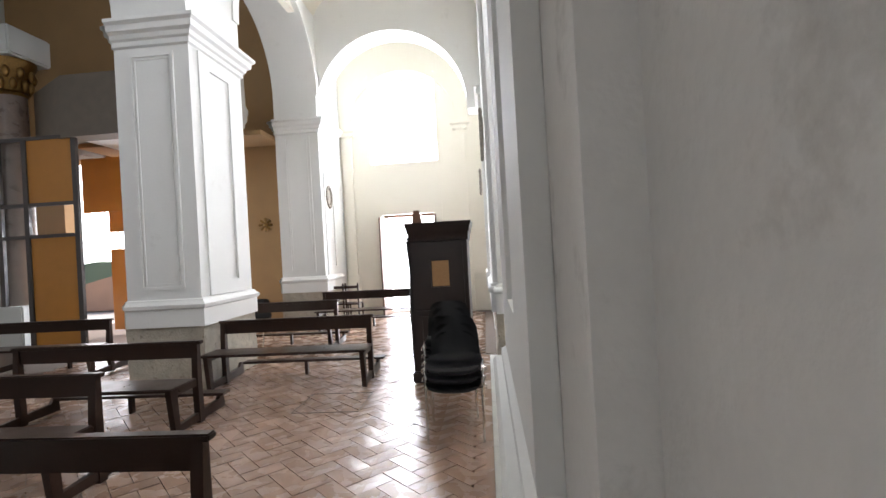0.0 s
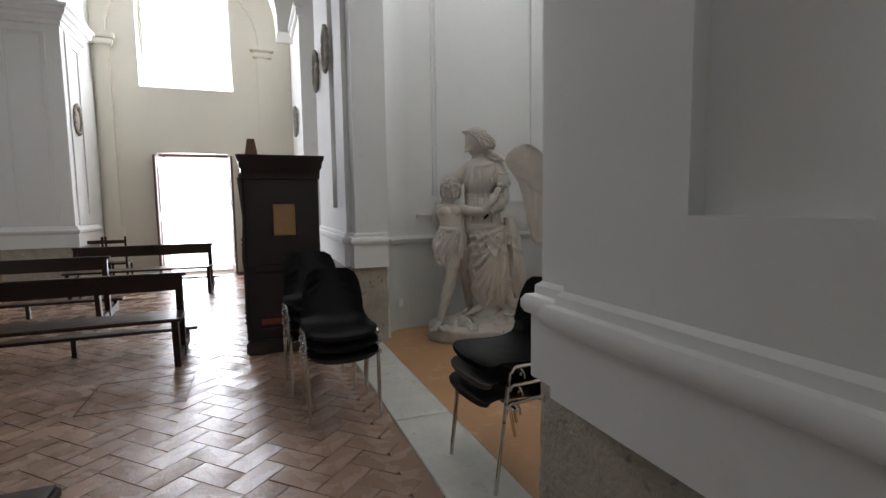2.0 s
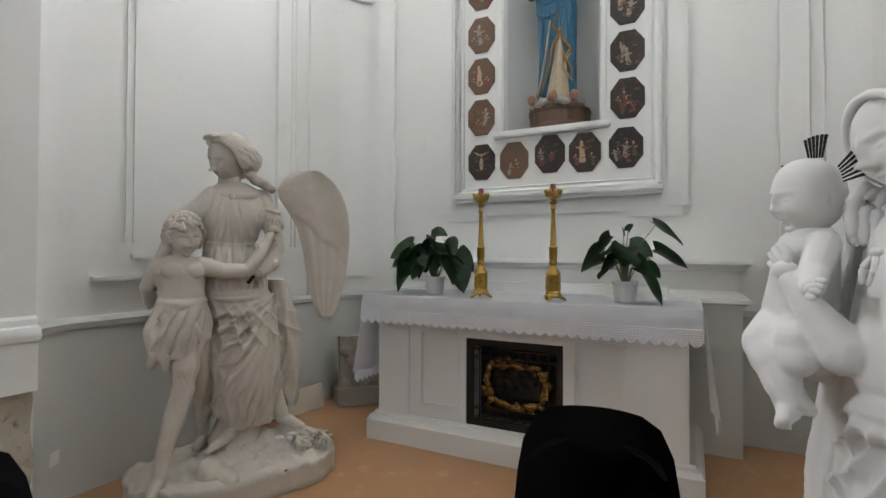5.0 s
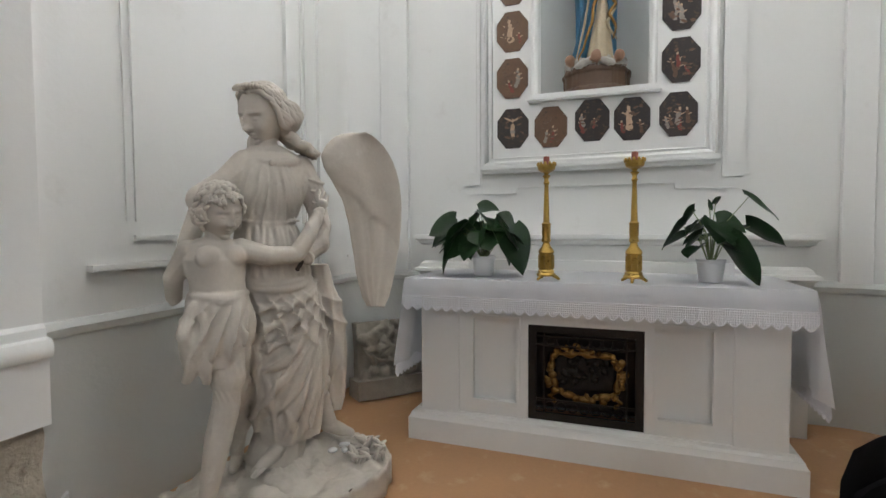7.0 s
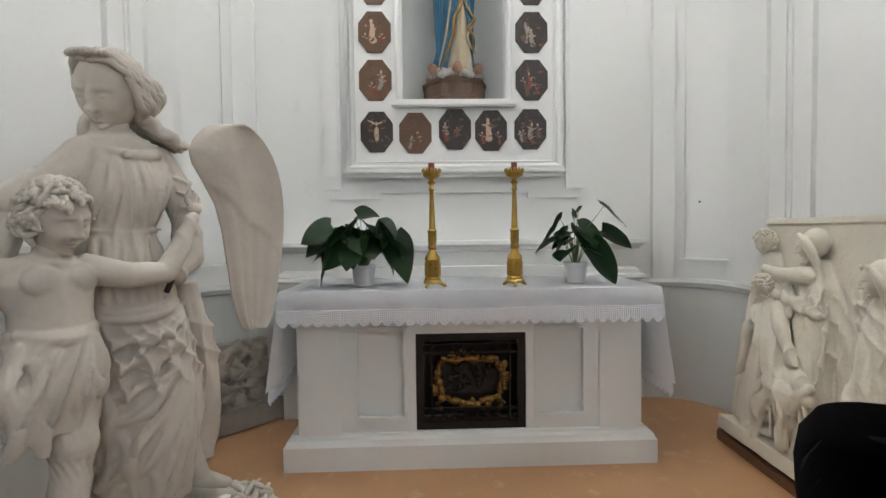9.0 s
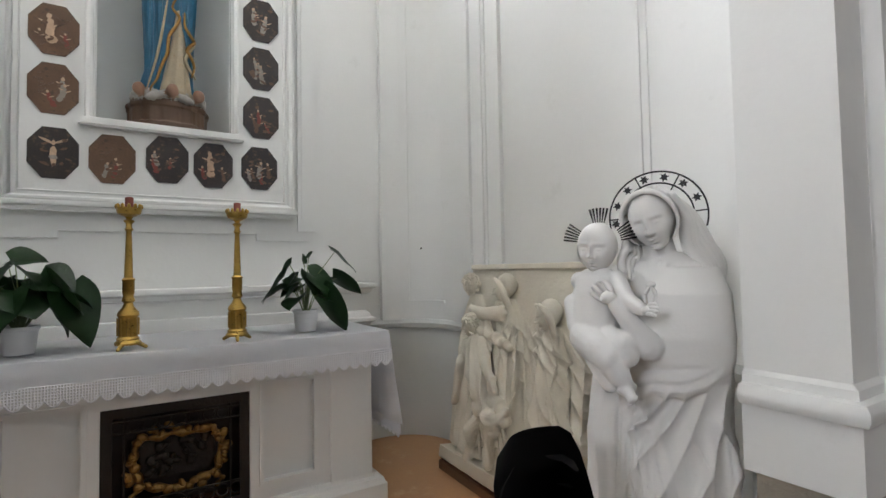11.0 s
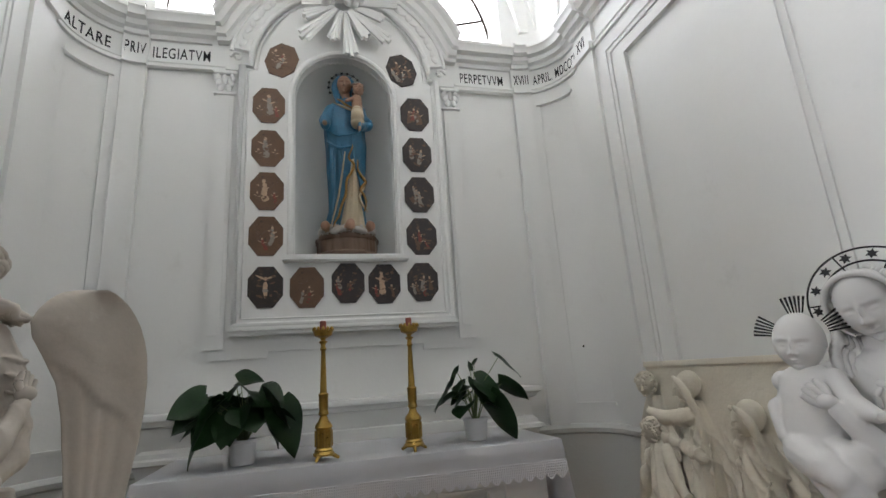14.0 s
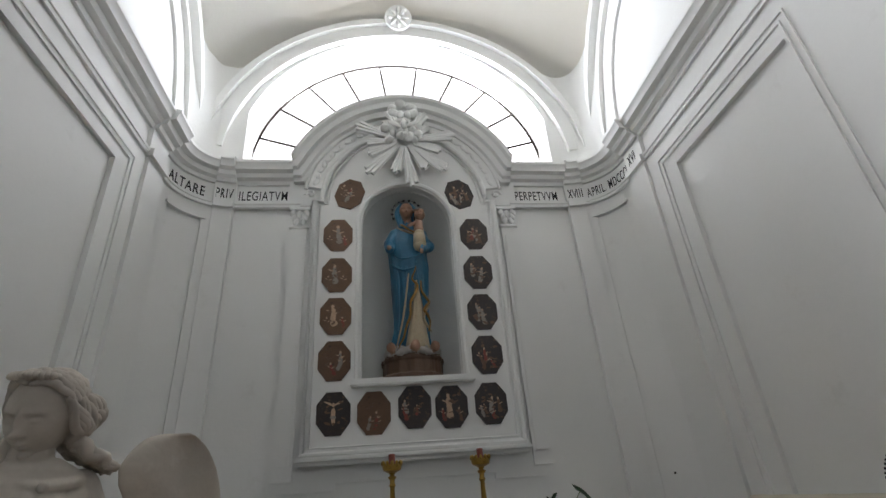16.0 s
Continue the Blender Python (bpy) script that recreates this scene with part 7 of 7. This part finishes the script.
# iron halos
halo = thing("star_halo", MP @ pose(-0.02, 0.09, 1.715, -6, -12, 14), "thin black iron halo with stars behind a statue's head", "halo")
for r, low in ((0.190, -28), (0.140, -10)):
    part("ring", tube(bmesh.new(), [(r * math.cos(radians(a)), 0, r * math.sin(radians(a))) for a in range(low, 187, 5)], 0.0036, 6), WIRE, halo)
for i in range(7):
    a = radians(12 + 27.5 * i)
    bm = bmesh.new()
    pts = []
    for k in range(12):
        q = 0.020 if k % 2 == 0 else 0.010
        pts.append((0.165 * math.cos(a) + q * math.cos(k * 0.5236), 0.165 * math.sin(a) + q * math.sin(k * 0.5236)))
    prism(bm, pts, -0.002, 0.002, Matrix(((1, 0, 0, 0), (0, 0, 1, 0), (0, 1, 0, 0), (0, 0, 0, 1))))
    part("star", bm, WIRE, halo)
for a in (-8, 50, 104, 170):
    c, q = math.cos(radians(a)), math.sin(radians(a))
    part("spoke", tube(bmesh.new(), [(0.10 * c, 0, 0.10 * q), (0.19 * c, 0, 0.19 * q)], 0.003, 5), WIRE, halo)
ch_at = MP @ pose(-0.175, -0.13, 1.60, 0, 0, 14)
rays = thing("ray_halo", ch_at, "three fans of black iron rays on a child statue's head", "halo")
for a0 in (90, 158, 22):
    bm = bmesh.new()
    for k in range(6):
        a = radians(a0 - 14 + 5.6 * k)
        tube(bm, [(0.085 * math.cos(a), 0, 0.085 * math.sin(a)), (0.145 * math.cos(a), 0, 0.145 * math.sin(a))], 0.0025, 5, r1=0.0042)
    part("rays", bm, WIRE, rays)

# relief slab leaning on the wall
R = bmesh.new()
box(R, -0.62, 0.0, 0.0, 0.62, 0.07, 1.46)
box(R, -0.64, -0.16, 0.0, 0.64, 0.07, 0.09)
rb = random.Random(40)


RF = bmesh.new()


def relief_figure(x, z, h, leanx, seed, turn, veil=True):
    q = random.Random(seed)
    drape(R, [(x + leanx, -0.02, z + h, 0.05, 0.05), (x + leanx * 0.8, -0.02, z + h * 0.86, 0.12, 0.07), (x + leanx * 0.4, -0.03, z + h * 0.5, 0.14, 0.09), (x, -0.03, z, 0.17, 0.10)], 6, 0.14, 1.6, n=60, seed=seed)
    k = head(RF, (x + leanx * 1.05, -0.085, z + h * 1.06), 0.074, turn, 20)
    if veil:
        blob(R, tuple(k @ Vector((0, 0.030, 0.015))), (0.078, 0.070, 0.088), seg=16)
        for sx in (-1, 1):
            strand(R, [tuple(k @ Vector((sx * 0.03, -0.035, 0.085))), tuple(k @ Vector((sx * 0.072, -0.01, 0.0))), (x + leanx + sx * 0.075, -0.07, z + h * 0.93), (x + leanx * 0.8 + sx * 0.09, -0.07, z + h * 0.80)], 0.026, 0.004, seed)
    else:
        tousle(RF, k, 0.074, 60, seed)
    for i in range(5):
        fold(R, [(x + q.uniform(-0.1, 0.1), -0.10, z + h * 0.8), (x + q.uniform(-0.12, 0.12), -0.12, z + h * 0.4), (x + q.uniform(-0.14, 0.14), -0.11, z + 0.05)], 0.014)


relief_figure(-0.47, 0.12, 1.12, -0.03, 1, 30, False)
relief_figure(0.0, 0.08, 1.14, -0.09, 2, -40)
relief_figure(0.42, 0.05, 1.02, -0.05, 3, -25)
limb(R, [(-0.30, -0.10, 0.88), (-0.24, -0.13, 0.70), (-0.10, -0.13, 0.50)], [0.085, 0.09, 0.08])
k = head(RF, (-0.34, -0.15, 1.01), 0.076, -30, 10, 22)
tousle(RF, k, 0.076, 90, 5)
limb(R, [(-0.38, -0.12, 0.88), (-0.47, -0.15, 0.68), (-0.50, -0.15, 0.45)], [0.045, 0.038, 0.028])
limb(R, [(-0.22, -0.13, 0.90), (-0.10, -0.16, 0.72), (-0.02, -0.15, 0.60)], [0.045, 0.036, 0.028])
limb(R, [(-0.12, -0.13, 0.48), (0.02, -0.17, 0.40), (-0.02, -0.16, 0.14)], [0.085, 0.06, 0.038])
limb(R, [(-0.14, -0.10, 0.46), (-0.24, -0.15, 0.30), (-0.28, -0.14, 0.10)], [0.075, 0.055, 0.035])
limb(R, [(-0.44, -0.08, 0.98), (-0.2, -0.12, 0.98), (0.04, -0.1, 0.9)], [0.04, 0.036, 0.03])
for i in range(7):
    fold(R, [(-0.22 + 0.03 * i, -0.12, 0.52), (-0.18 + 0.05 * i, -0.16, 0.36), (-0.16 + 0.06 * i, -0.13, 0.14)], 0.018)
limb(R, [(-0.08, -0.09, 1.12), (-0.24, -0.13, 1.10), (-0.40, -0.12, 1.13)], [0.055, 0.045, 0.03])
limb(R, [(-0.05, -0.12, 0.55), (0.06, -0.14, 0.50), (0.10, -0.13, 0.44)], [0.06, 0.05, 0.04])
strand(R, [(-0.18, -0.14, 0.60), (-0.08, -0.18, 0.46), (0.05, -0.17, 0.44), (0.12, -0.13, 0.52)], 0.05, 0.01, 7, 10)
for i in range(5):
    strand(R, [(-0.46 + 0.02 * i, -0.10, 1.16 - 0.02 * i), (-0.36 + 0.02 * i, -0.12, 1.10 - 0.03 * i), (-0.24, -0.12, 1.06 - 0.05 * i)], 0.018, 0.004, i)
    strand(R, [(-0.20 - 0.04 * i, -0.10, 1.12), (-0.18 - 0.03 * i, -0.12, 1.05), (-0.12, -0.12, 0.98 - 0.03 * i)], 0.016, 0.004, i + 9)
box(R, -0.62, -0.02, 1.43, 0.62, 0.07, 1.47)
for i in range(10):
    blob(R, (rb.uniform(-0.55, 0.55), -0.06, rb.uniform(0.08, 0.14)), (rb.uniform(0.04, 0.1), 0.08, 0.04), seg=10)
relief = sculpt("relief_slab", [(0, R)], [GYPSUM_CREAM], 0.006, pose(2.40, 2.05, 0.075, 0, 0, 178) @ pose(0, 0, 0, -7), "cream plaster relief of mourning figures leaning on the wall", "relief", rough=0.003, smooth=1, pulls=((-0.47, 1.6, 34, 0.030, 1.1, 0.1, -0.62), (-0.02, 1.6, 40, 0.030, 1.1, 0.1, -0.1)))
join_fine(relief, RF)
bm = new_box(-0.64, -0.16, 0, 0.64, 0.06, 0.075, 0.008)
solid("wooden_plinth", bm, DOORWOOD, "low brown wooden plinth under the plaster relief", "plinth", m=pose(2.40, 2.05, 0, 0, 0, 178))

# broken fragment in the corner
F = bmesh.new()
rb = random.Random(52)
box(F, -0.26, -0.04, 0.0, 0.26, 0.09, 0.64)
box(F, -0.30, -0.14, 0.0, 0.30, 0.12, 0.16)
for i in range(30):
    blob(F, (rb.uniform(-0.22, 0.22), -0.06, rb.uniform(0.18, 0.62)), (rb.uniform(0.02, 0.09), 0.05, rb.uniform(0.02, 0.07)), (0, rb.uniform(0, 180), 0), 10)
for i in range(10):
    fold(F, [(rb.uniform(-0.22, 0.22), -0.09, rb.uniform(0.4, 0.62)), (rb.uniform(-0.22, 0.22), -0.11, rb.uniform(0.3, 0.5)), (rb.uniform(-0.22, 0.22), -0.09, rb.uniform(0.2, 0.4))], 0.02)
sculpt("broken_relief", [(0, F)], [GYPSUM_DARK], 0.010, pose(3.50, 5.66, 0, 0, 0, -42) @ pose(0, 0, 0, -6), "grimy broken plaster relief standing in the corner", "relief", rough=0.008, smooth=1)
bm = bmesh.new()
box(bm, -0.2, -0.02, 0.0, 0.2, 0.02, 0.22, 0.006)
solid("stone_offcut", bm, GYPSUM_CREAM, "pale stone slab leaning against the corner wall", "stone slab", m=pose(2.98, 5.96, 0, -8, 0, -10))

# painted statue in the niche
parts = []
P = bmesh.new()
drape(P, [(0.0, 0.02, 1.46, 0.06, 0.06), (0.0, 0.02, 1.40, 0.15, 0.10), (-0.02, 0.01, 1.22, 0.19, 0.12), (0.0, 0.02, 0.98, 0.185, 0.13), (0.0, 0.03, 0.70, 0.17, 0.13), (0.0, 0.04, 0.35, 0.165, 0.13), (-0.02, 0.05, 0.14, 0.20, 0.13)], 8, 0.09, 2.0, n=110, seed=7)
for pts in (((-0.18, -0.06, 1.12), (-0.08, -0.15, 1.02), (0.08, -0.15, 1.06), (0.18, -0.05, 1.2)), ((-0.18, -0.06, 1.0), (-0.06, -0.15, 0.9), (0.1, -0.14, 0.96)), ((-0.12, -0.12, 0.9), (-0.12, -0.13, 0.5), (-0.15, -0.12, 0.15)), ((0.12, -0.12, 0.9), (0.12, -0.13, 0.6), (0.15, -0.1, 0.3)), ((-0.04, -0.13, 0.95), (-0.06, -0.15, 0.5), (-0.12, -0.14, 0.15)), ((0.05, -0.14, 1.0), (0.08, -0.15, 0.7), (0.14, -0.12, 0.42))):
    fold(P, pts, 0.016)
limb(P, [(-0.13, 0.0, 1.34), (-0.19, -0.06, 1.20), (-0.19, -0.14, 1.12)], [0.065, 0.06, 0.045])
limb(P, [(0.13, 0.0, 1.34), (0.19, -0.05, 1.18), (0.12, -0.15, 1.12)], [0.065, 0.06, 0.04])
blob(P, (-0.012, 0.045, 1.60), (0.098, 0.088, 0.112))
for sx in (-1, 1):
    strand(P, [(-0.012 + sx * 0.04, -0.05, 1.69), (-0.012 + sx * 0.088, -0.03, 1.60), (sx * 0.085, -0.04, 1.48), (sx * 0.07, -0.09, 1.38)], 0.034, 0, 3, 9)
parts.append((0, P))
Q = bmesh.new()
drape(Q, [(0.06, -0.07, 0.80, 0.025, 0.06), (0.05, -0.075, 0.5, 0.055, 0.08), (0.03, -0.08, 0.12, 0.115, 0.10)], 6, 0.10, 0.8, n=70, seed=17)
fold(Q, [(0.16, -0.13, 0.55), (0.10, -0.16, 0.42), (0.17, -0.12, 0.30)], 0.018)
fold(Q, [(-0.02, -0.16, 0.86), (-0.08, -0.16, 0.45), (-0.15, -0.15, 0.16)], 0.013)
limb(Q, [(0.10, -0.13, 1.28), (0.10, -0.14, 1.16)], [0.055, 0.065])
fold(Q, [(-0.11, -0.07, 1.40), (-0.02, -0.12, 1.33), (0.06, -0.12, 1.3)], 0.016)
K = bmesh.new()
KF = bmesh.new()
head(KF, (-0.012, -0.045, 1.590), 0.090, -2, 8)
head(KF, (0.115, -0.13, 1.505), 0.064, -12, 2, 0, 1.0)
limb(K, [(0.0, 0.0, 1.44), (-0.01, -0.02, 1.53)], [0.05, 0.045])
limb(K, [(0.10, -0.11, 1.42), (0.10, -0.12, 1.30)], [0.048, 0.05])
limb(K, [(0.06, -0.13, 1.41), (0.0, -0.17, 1.36)], [0.02, 0.015])
limb(K, [(0.12, -0.17, 1.20), (0.11, -0.19, 1.06)], [0.024, 0.016])
limb(K, [(-0.19, -0.15, 1.12), (-0.20, -0.20, 1.11)], [0.026, 0.02])
limb(K, [(0.12, -0.16, 1.12), (0.09, -0.18, 1.17)], [0.024, 0.018])
for x in (-0.20, 0.01, 0.19):
    blob(K, (x, -0.16 + 0.3 * abs(x) - 0.02, 0.165), (0.042, 0.038, 0.05), seg=14)
parts.append((2, K))
C = bmesh.new()
for i in range(20):
    a = math.pi * i / 19
    blob(C, (0.21 * math.cos(a), -0.14 * math.sin(a) + 0.02, 0.135 + 0.02 * math.sin(i * 2)), (0.05, 0.05, 0.035), seg=10)
for s in (-1, 1):
    blob(C, (s * 0.08, -0.15, 0.125), (0.09, 0.03, 0.03), (0, s * 20, 0), 10)
parts.append((3, C))
D = bmesh.new()
tousle(D, pose(0.105, -0.12, 1.50, 5, 0, -8), 0.058, 70, 4, 0.15)
parts.append((4, D))
D = bmesh.new()
sbase = [(0.27 * math.cos(radians(a)), 0.08 - 0.24 * math.sin(radians(a))) for a in range(0, 181, 30)]
prism(D, sbase + [(-0.27, 0.2), (0.27, 0.2)], -0.10, 0.10)
prism(D, [(x * 1.08, y * 1.08) for x, y in sbase] + [(-0.29, 0.2), (0.29, 0.2)], -0.10, -0.06)
prism(D, [(x * 1.05, y * 1.05) for x, y in sbase] + [(-0.28, 0.2), (0.28, 0.2)], 0.06, 0.09)
bmesh.ops.triangulate(D, faces=D.faces)
bmesh.ops.subdivide_edges(D, edges=D.edges, cuts=7, use_grid_fill=True)
for i in range(10):
    blob(D, (0.105 + 0.05 * math.cos(i), -0.115, 1.56 + 0.012 * math.sin(i * 2)), 0.016, seg=6)
parts.append((4, D))
SP = pose(4.03, FX - 0.02, 2.685, 0, 0, -90) @ Matrix.Diagonal((1, 1, 1.0, 1))
niche_figure = sculpt("niche_statue", parts, [BLUE, ROBE, SKIN, CLOUD, HAIR], 0.0065, SP, "painted statue in a blue mantle holding a child on clouds", "statue", smooth=1, crease=0.007, cloth_top=1.35)
join_fine(niche_figure, KF, 2)
join_fine(niche_figure, Q, 1)
hem = bmesh.new()
strand(hem, [(0.05, -0.145, 0.93), (0.015, -0.150, 0.80), (0.06, -0.155, 0.72), (0.0, -0.158, 0.60), (-0.03, -0.165, 0.42), (-0.09, -0.165, 0.24), (-0.13, -0.155, 0.15)], 0.013, 0.006, 2)
strand(hem, [(0.09, -0.14, 0.78), (0.10, -0.145, 0.66), (0.16, -0.125, 0.58), (0.11, -0.145, 0.50), (0.16, -0.12, 0.40), (0.14, -0.13, 0.30)], 0.014, 0.006, 3)
strand(hem, [(-0.08, -0.09, 1.42), (-0.02, -0.125, 1.36), (0.05, -0.14, 1.30)], 0.012, 0.004, 4)
niche_figure.data.materials.append(GILT)
join_fine(niche_figure, hem, 5)
halo = thing("starry_halo", SP @ pose(0.0, 0.03, 1.62), "ring of small dark stars behind the painted statue's head", "halo")
part("ring", tube(bmesh.new(), [(0.155 * math.cos(radians(a)), 0, 0.155 * math.sin(radians(a))) for a in range(-30, 211, 8)], 0.0022, 5), WIRE, halo)
for i in range(12):
    a = radians(-25 + 230 * i / 11)
    pts = [(0.155 * math.cos(a) + (0.019 if k % 2 == 0 else 0.009) * math.cos(k * 0.6283), 0.155 * math.sin(a) + (0.019 if k % 2 == 0 else 0.009) * math.sin(k * 0.6283)) for k in range(10)]
    bm = prism(bmesh.new(), pts, -0.002, 0.002, Matrix(((1, 0, 0, 0), (0, 0, 1, 0), (0, 1, 0, 0), (0, 0, 0, 1))))
    part("star", bm, WIRE, halo)


# ---- floor pieces ----
rnd = random.Random(77)
TL, TW = 0.30, 0.15


def tile_mesh(k):
    r = random.Random(k)
    bm = bmesh.new()
    a, b = TL / 2 - 0.003, TW / 2 - 0.003
    box(bm, -a, -b, -0.03, a, b, 0.0)
    top = [f for f in bm.faces if f.normal.z > 0.9 or all(v.co.z > -0.001 for v in f.verts)]
    res = bmesh.ops.inset_individual(bm, faces=top, thickness=0.005, depth=0.0)
    for v in bm.verts:
        if v.co.z > -0.001:
            edge = abs(v.co.x) > a - 0.004 or abs(v.co.y) > b - 0.004
            v.co.z = (-0.004 if edge else 0.0) + r.uniform(-0.0008, 0.0008)
    return finish(bm, "tile", TILE, 60)


KINDS = [tile_mesh(k) for k in range(6)]
floor_ob = bpy.data.objects["floor"]
c45 = math.sqrt(0.5)
single, many = [], []
for i in range(-70, 71):
    for j in range(-70, 71):
        for vert in (0, 1):
            # herringbone of 2:1 bricks, turned by 45 degrees
            u = (i * 1.0 + j * 2.0) * TW if not vert else (i * 1.0 + j * 2.0) * TW - TW * 0.5
            v = (i * 1.0 - j * 2.0) * TW if not vert else (i * 1.0 - j * 2.0) * TW + TW * 1.5
            if not vert:
                u += TW * 0.0
            x, y = (u - v) * c45 - 1.4, (u + v) * c45 + 4.5
            ang = 45 + 90 * vert
            if not (-6.6 < x < 0.22 and -1.6 < y < 12.0):
                continue
            if -4.3 < x < -3.15 and any(a < y < b for a, b in PIERS):
                continue
            item = (x, y, ang)
            (single if -1.15 < x and 1.9 < y < 6.0 else many).append(item)
single.sort(key=lambda q: q[1])
many += single[300:]
for x, y, ang in single[:300]:
    ob = new("tile", KINDS[rnd.randrange(6)])
    ob.parent = floor_ob
    ob.matrix_world = pose(x, y, rnd.uniform(-0.0025, 0.0), rnd.uniform(-0.35, 0.35), rnd.uniform(-0.35, 0.35), ang + rnd.uniform(-0.5, 0.5))
verts, faces = [], []
for x, y, ang in many:
    me = KINDS[rnd.randrange(6)]
    m = pose(x, y, rnd.uniform(-0.0025, 0.0), rnd.uniform(-0.35, 0.35), rnd.uniform(-0.35, 0.35), ang + rnd.uniform(-0.5, 0.5))
    k = len(verts)
    verts += [tuple(m @ v.co) for v in me.vertices]
    faces += [[k + q for q in p.vertices] for p in me.polygons]
me = bpy.data.meshes.new("tiles")
me.from_pydata(verts, [], faces)
me.materials.append(TILE)
rest = new("tiles", me)
rest.parent = floor_ob
tagged(rest, kind="stuff")
# smooth band of tiles along the threshold, marble slabs, cover in the floor
bm = new_box(0.16, -1.6, -0.03, 0.30, 7.1, -0.008)
part("border_course", bm, TILE, floor_ob)
mar = bpy.data.objects["floor_threshold_bed"]
y = 1.4
for ln in (1.05, 1.32, 1.12, 1.2, 0.95):
    part("marble_slab", new_box(0.302, y + 0.002, -0.05, 0.682, y + ln - 0.002, 0.004, 0.003), MARBLE, mar, "worn grey marble slab")
    y += ln
bm = slab_wall(bmesh.new(), -1.71, -1.02, 4.70, 5.35, [(-1.703, -1.027, level(4.707), level(5.343))], 0, 0.004, "y")
bmesh.ops.transform(bm, matrix=Matrix(((1, 0, 0, 0), (0, 0, 1, 0), (0, 1, 0, 0.001), (0, 0, 0, 1))), verts=bm.verts)
solid("floor_hatch_frame", bm, IRON, "thin dark iron frame of a hatch in the tiled floor", "floor hatch")
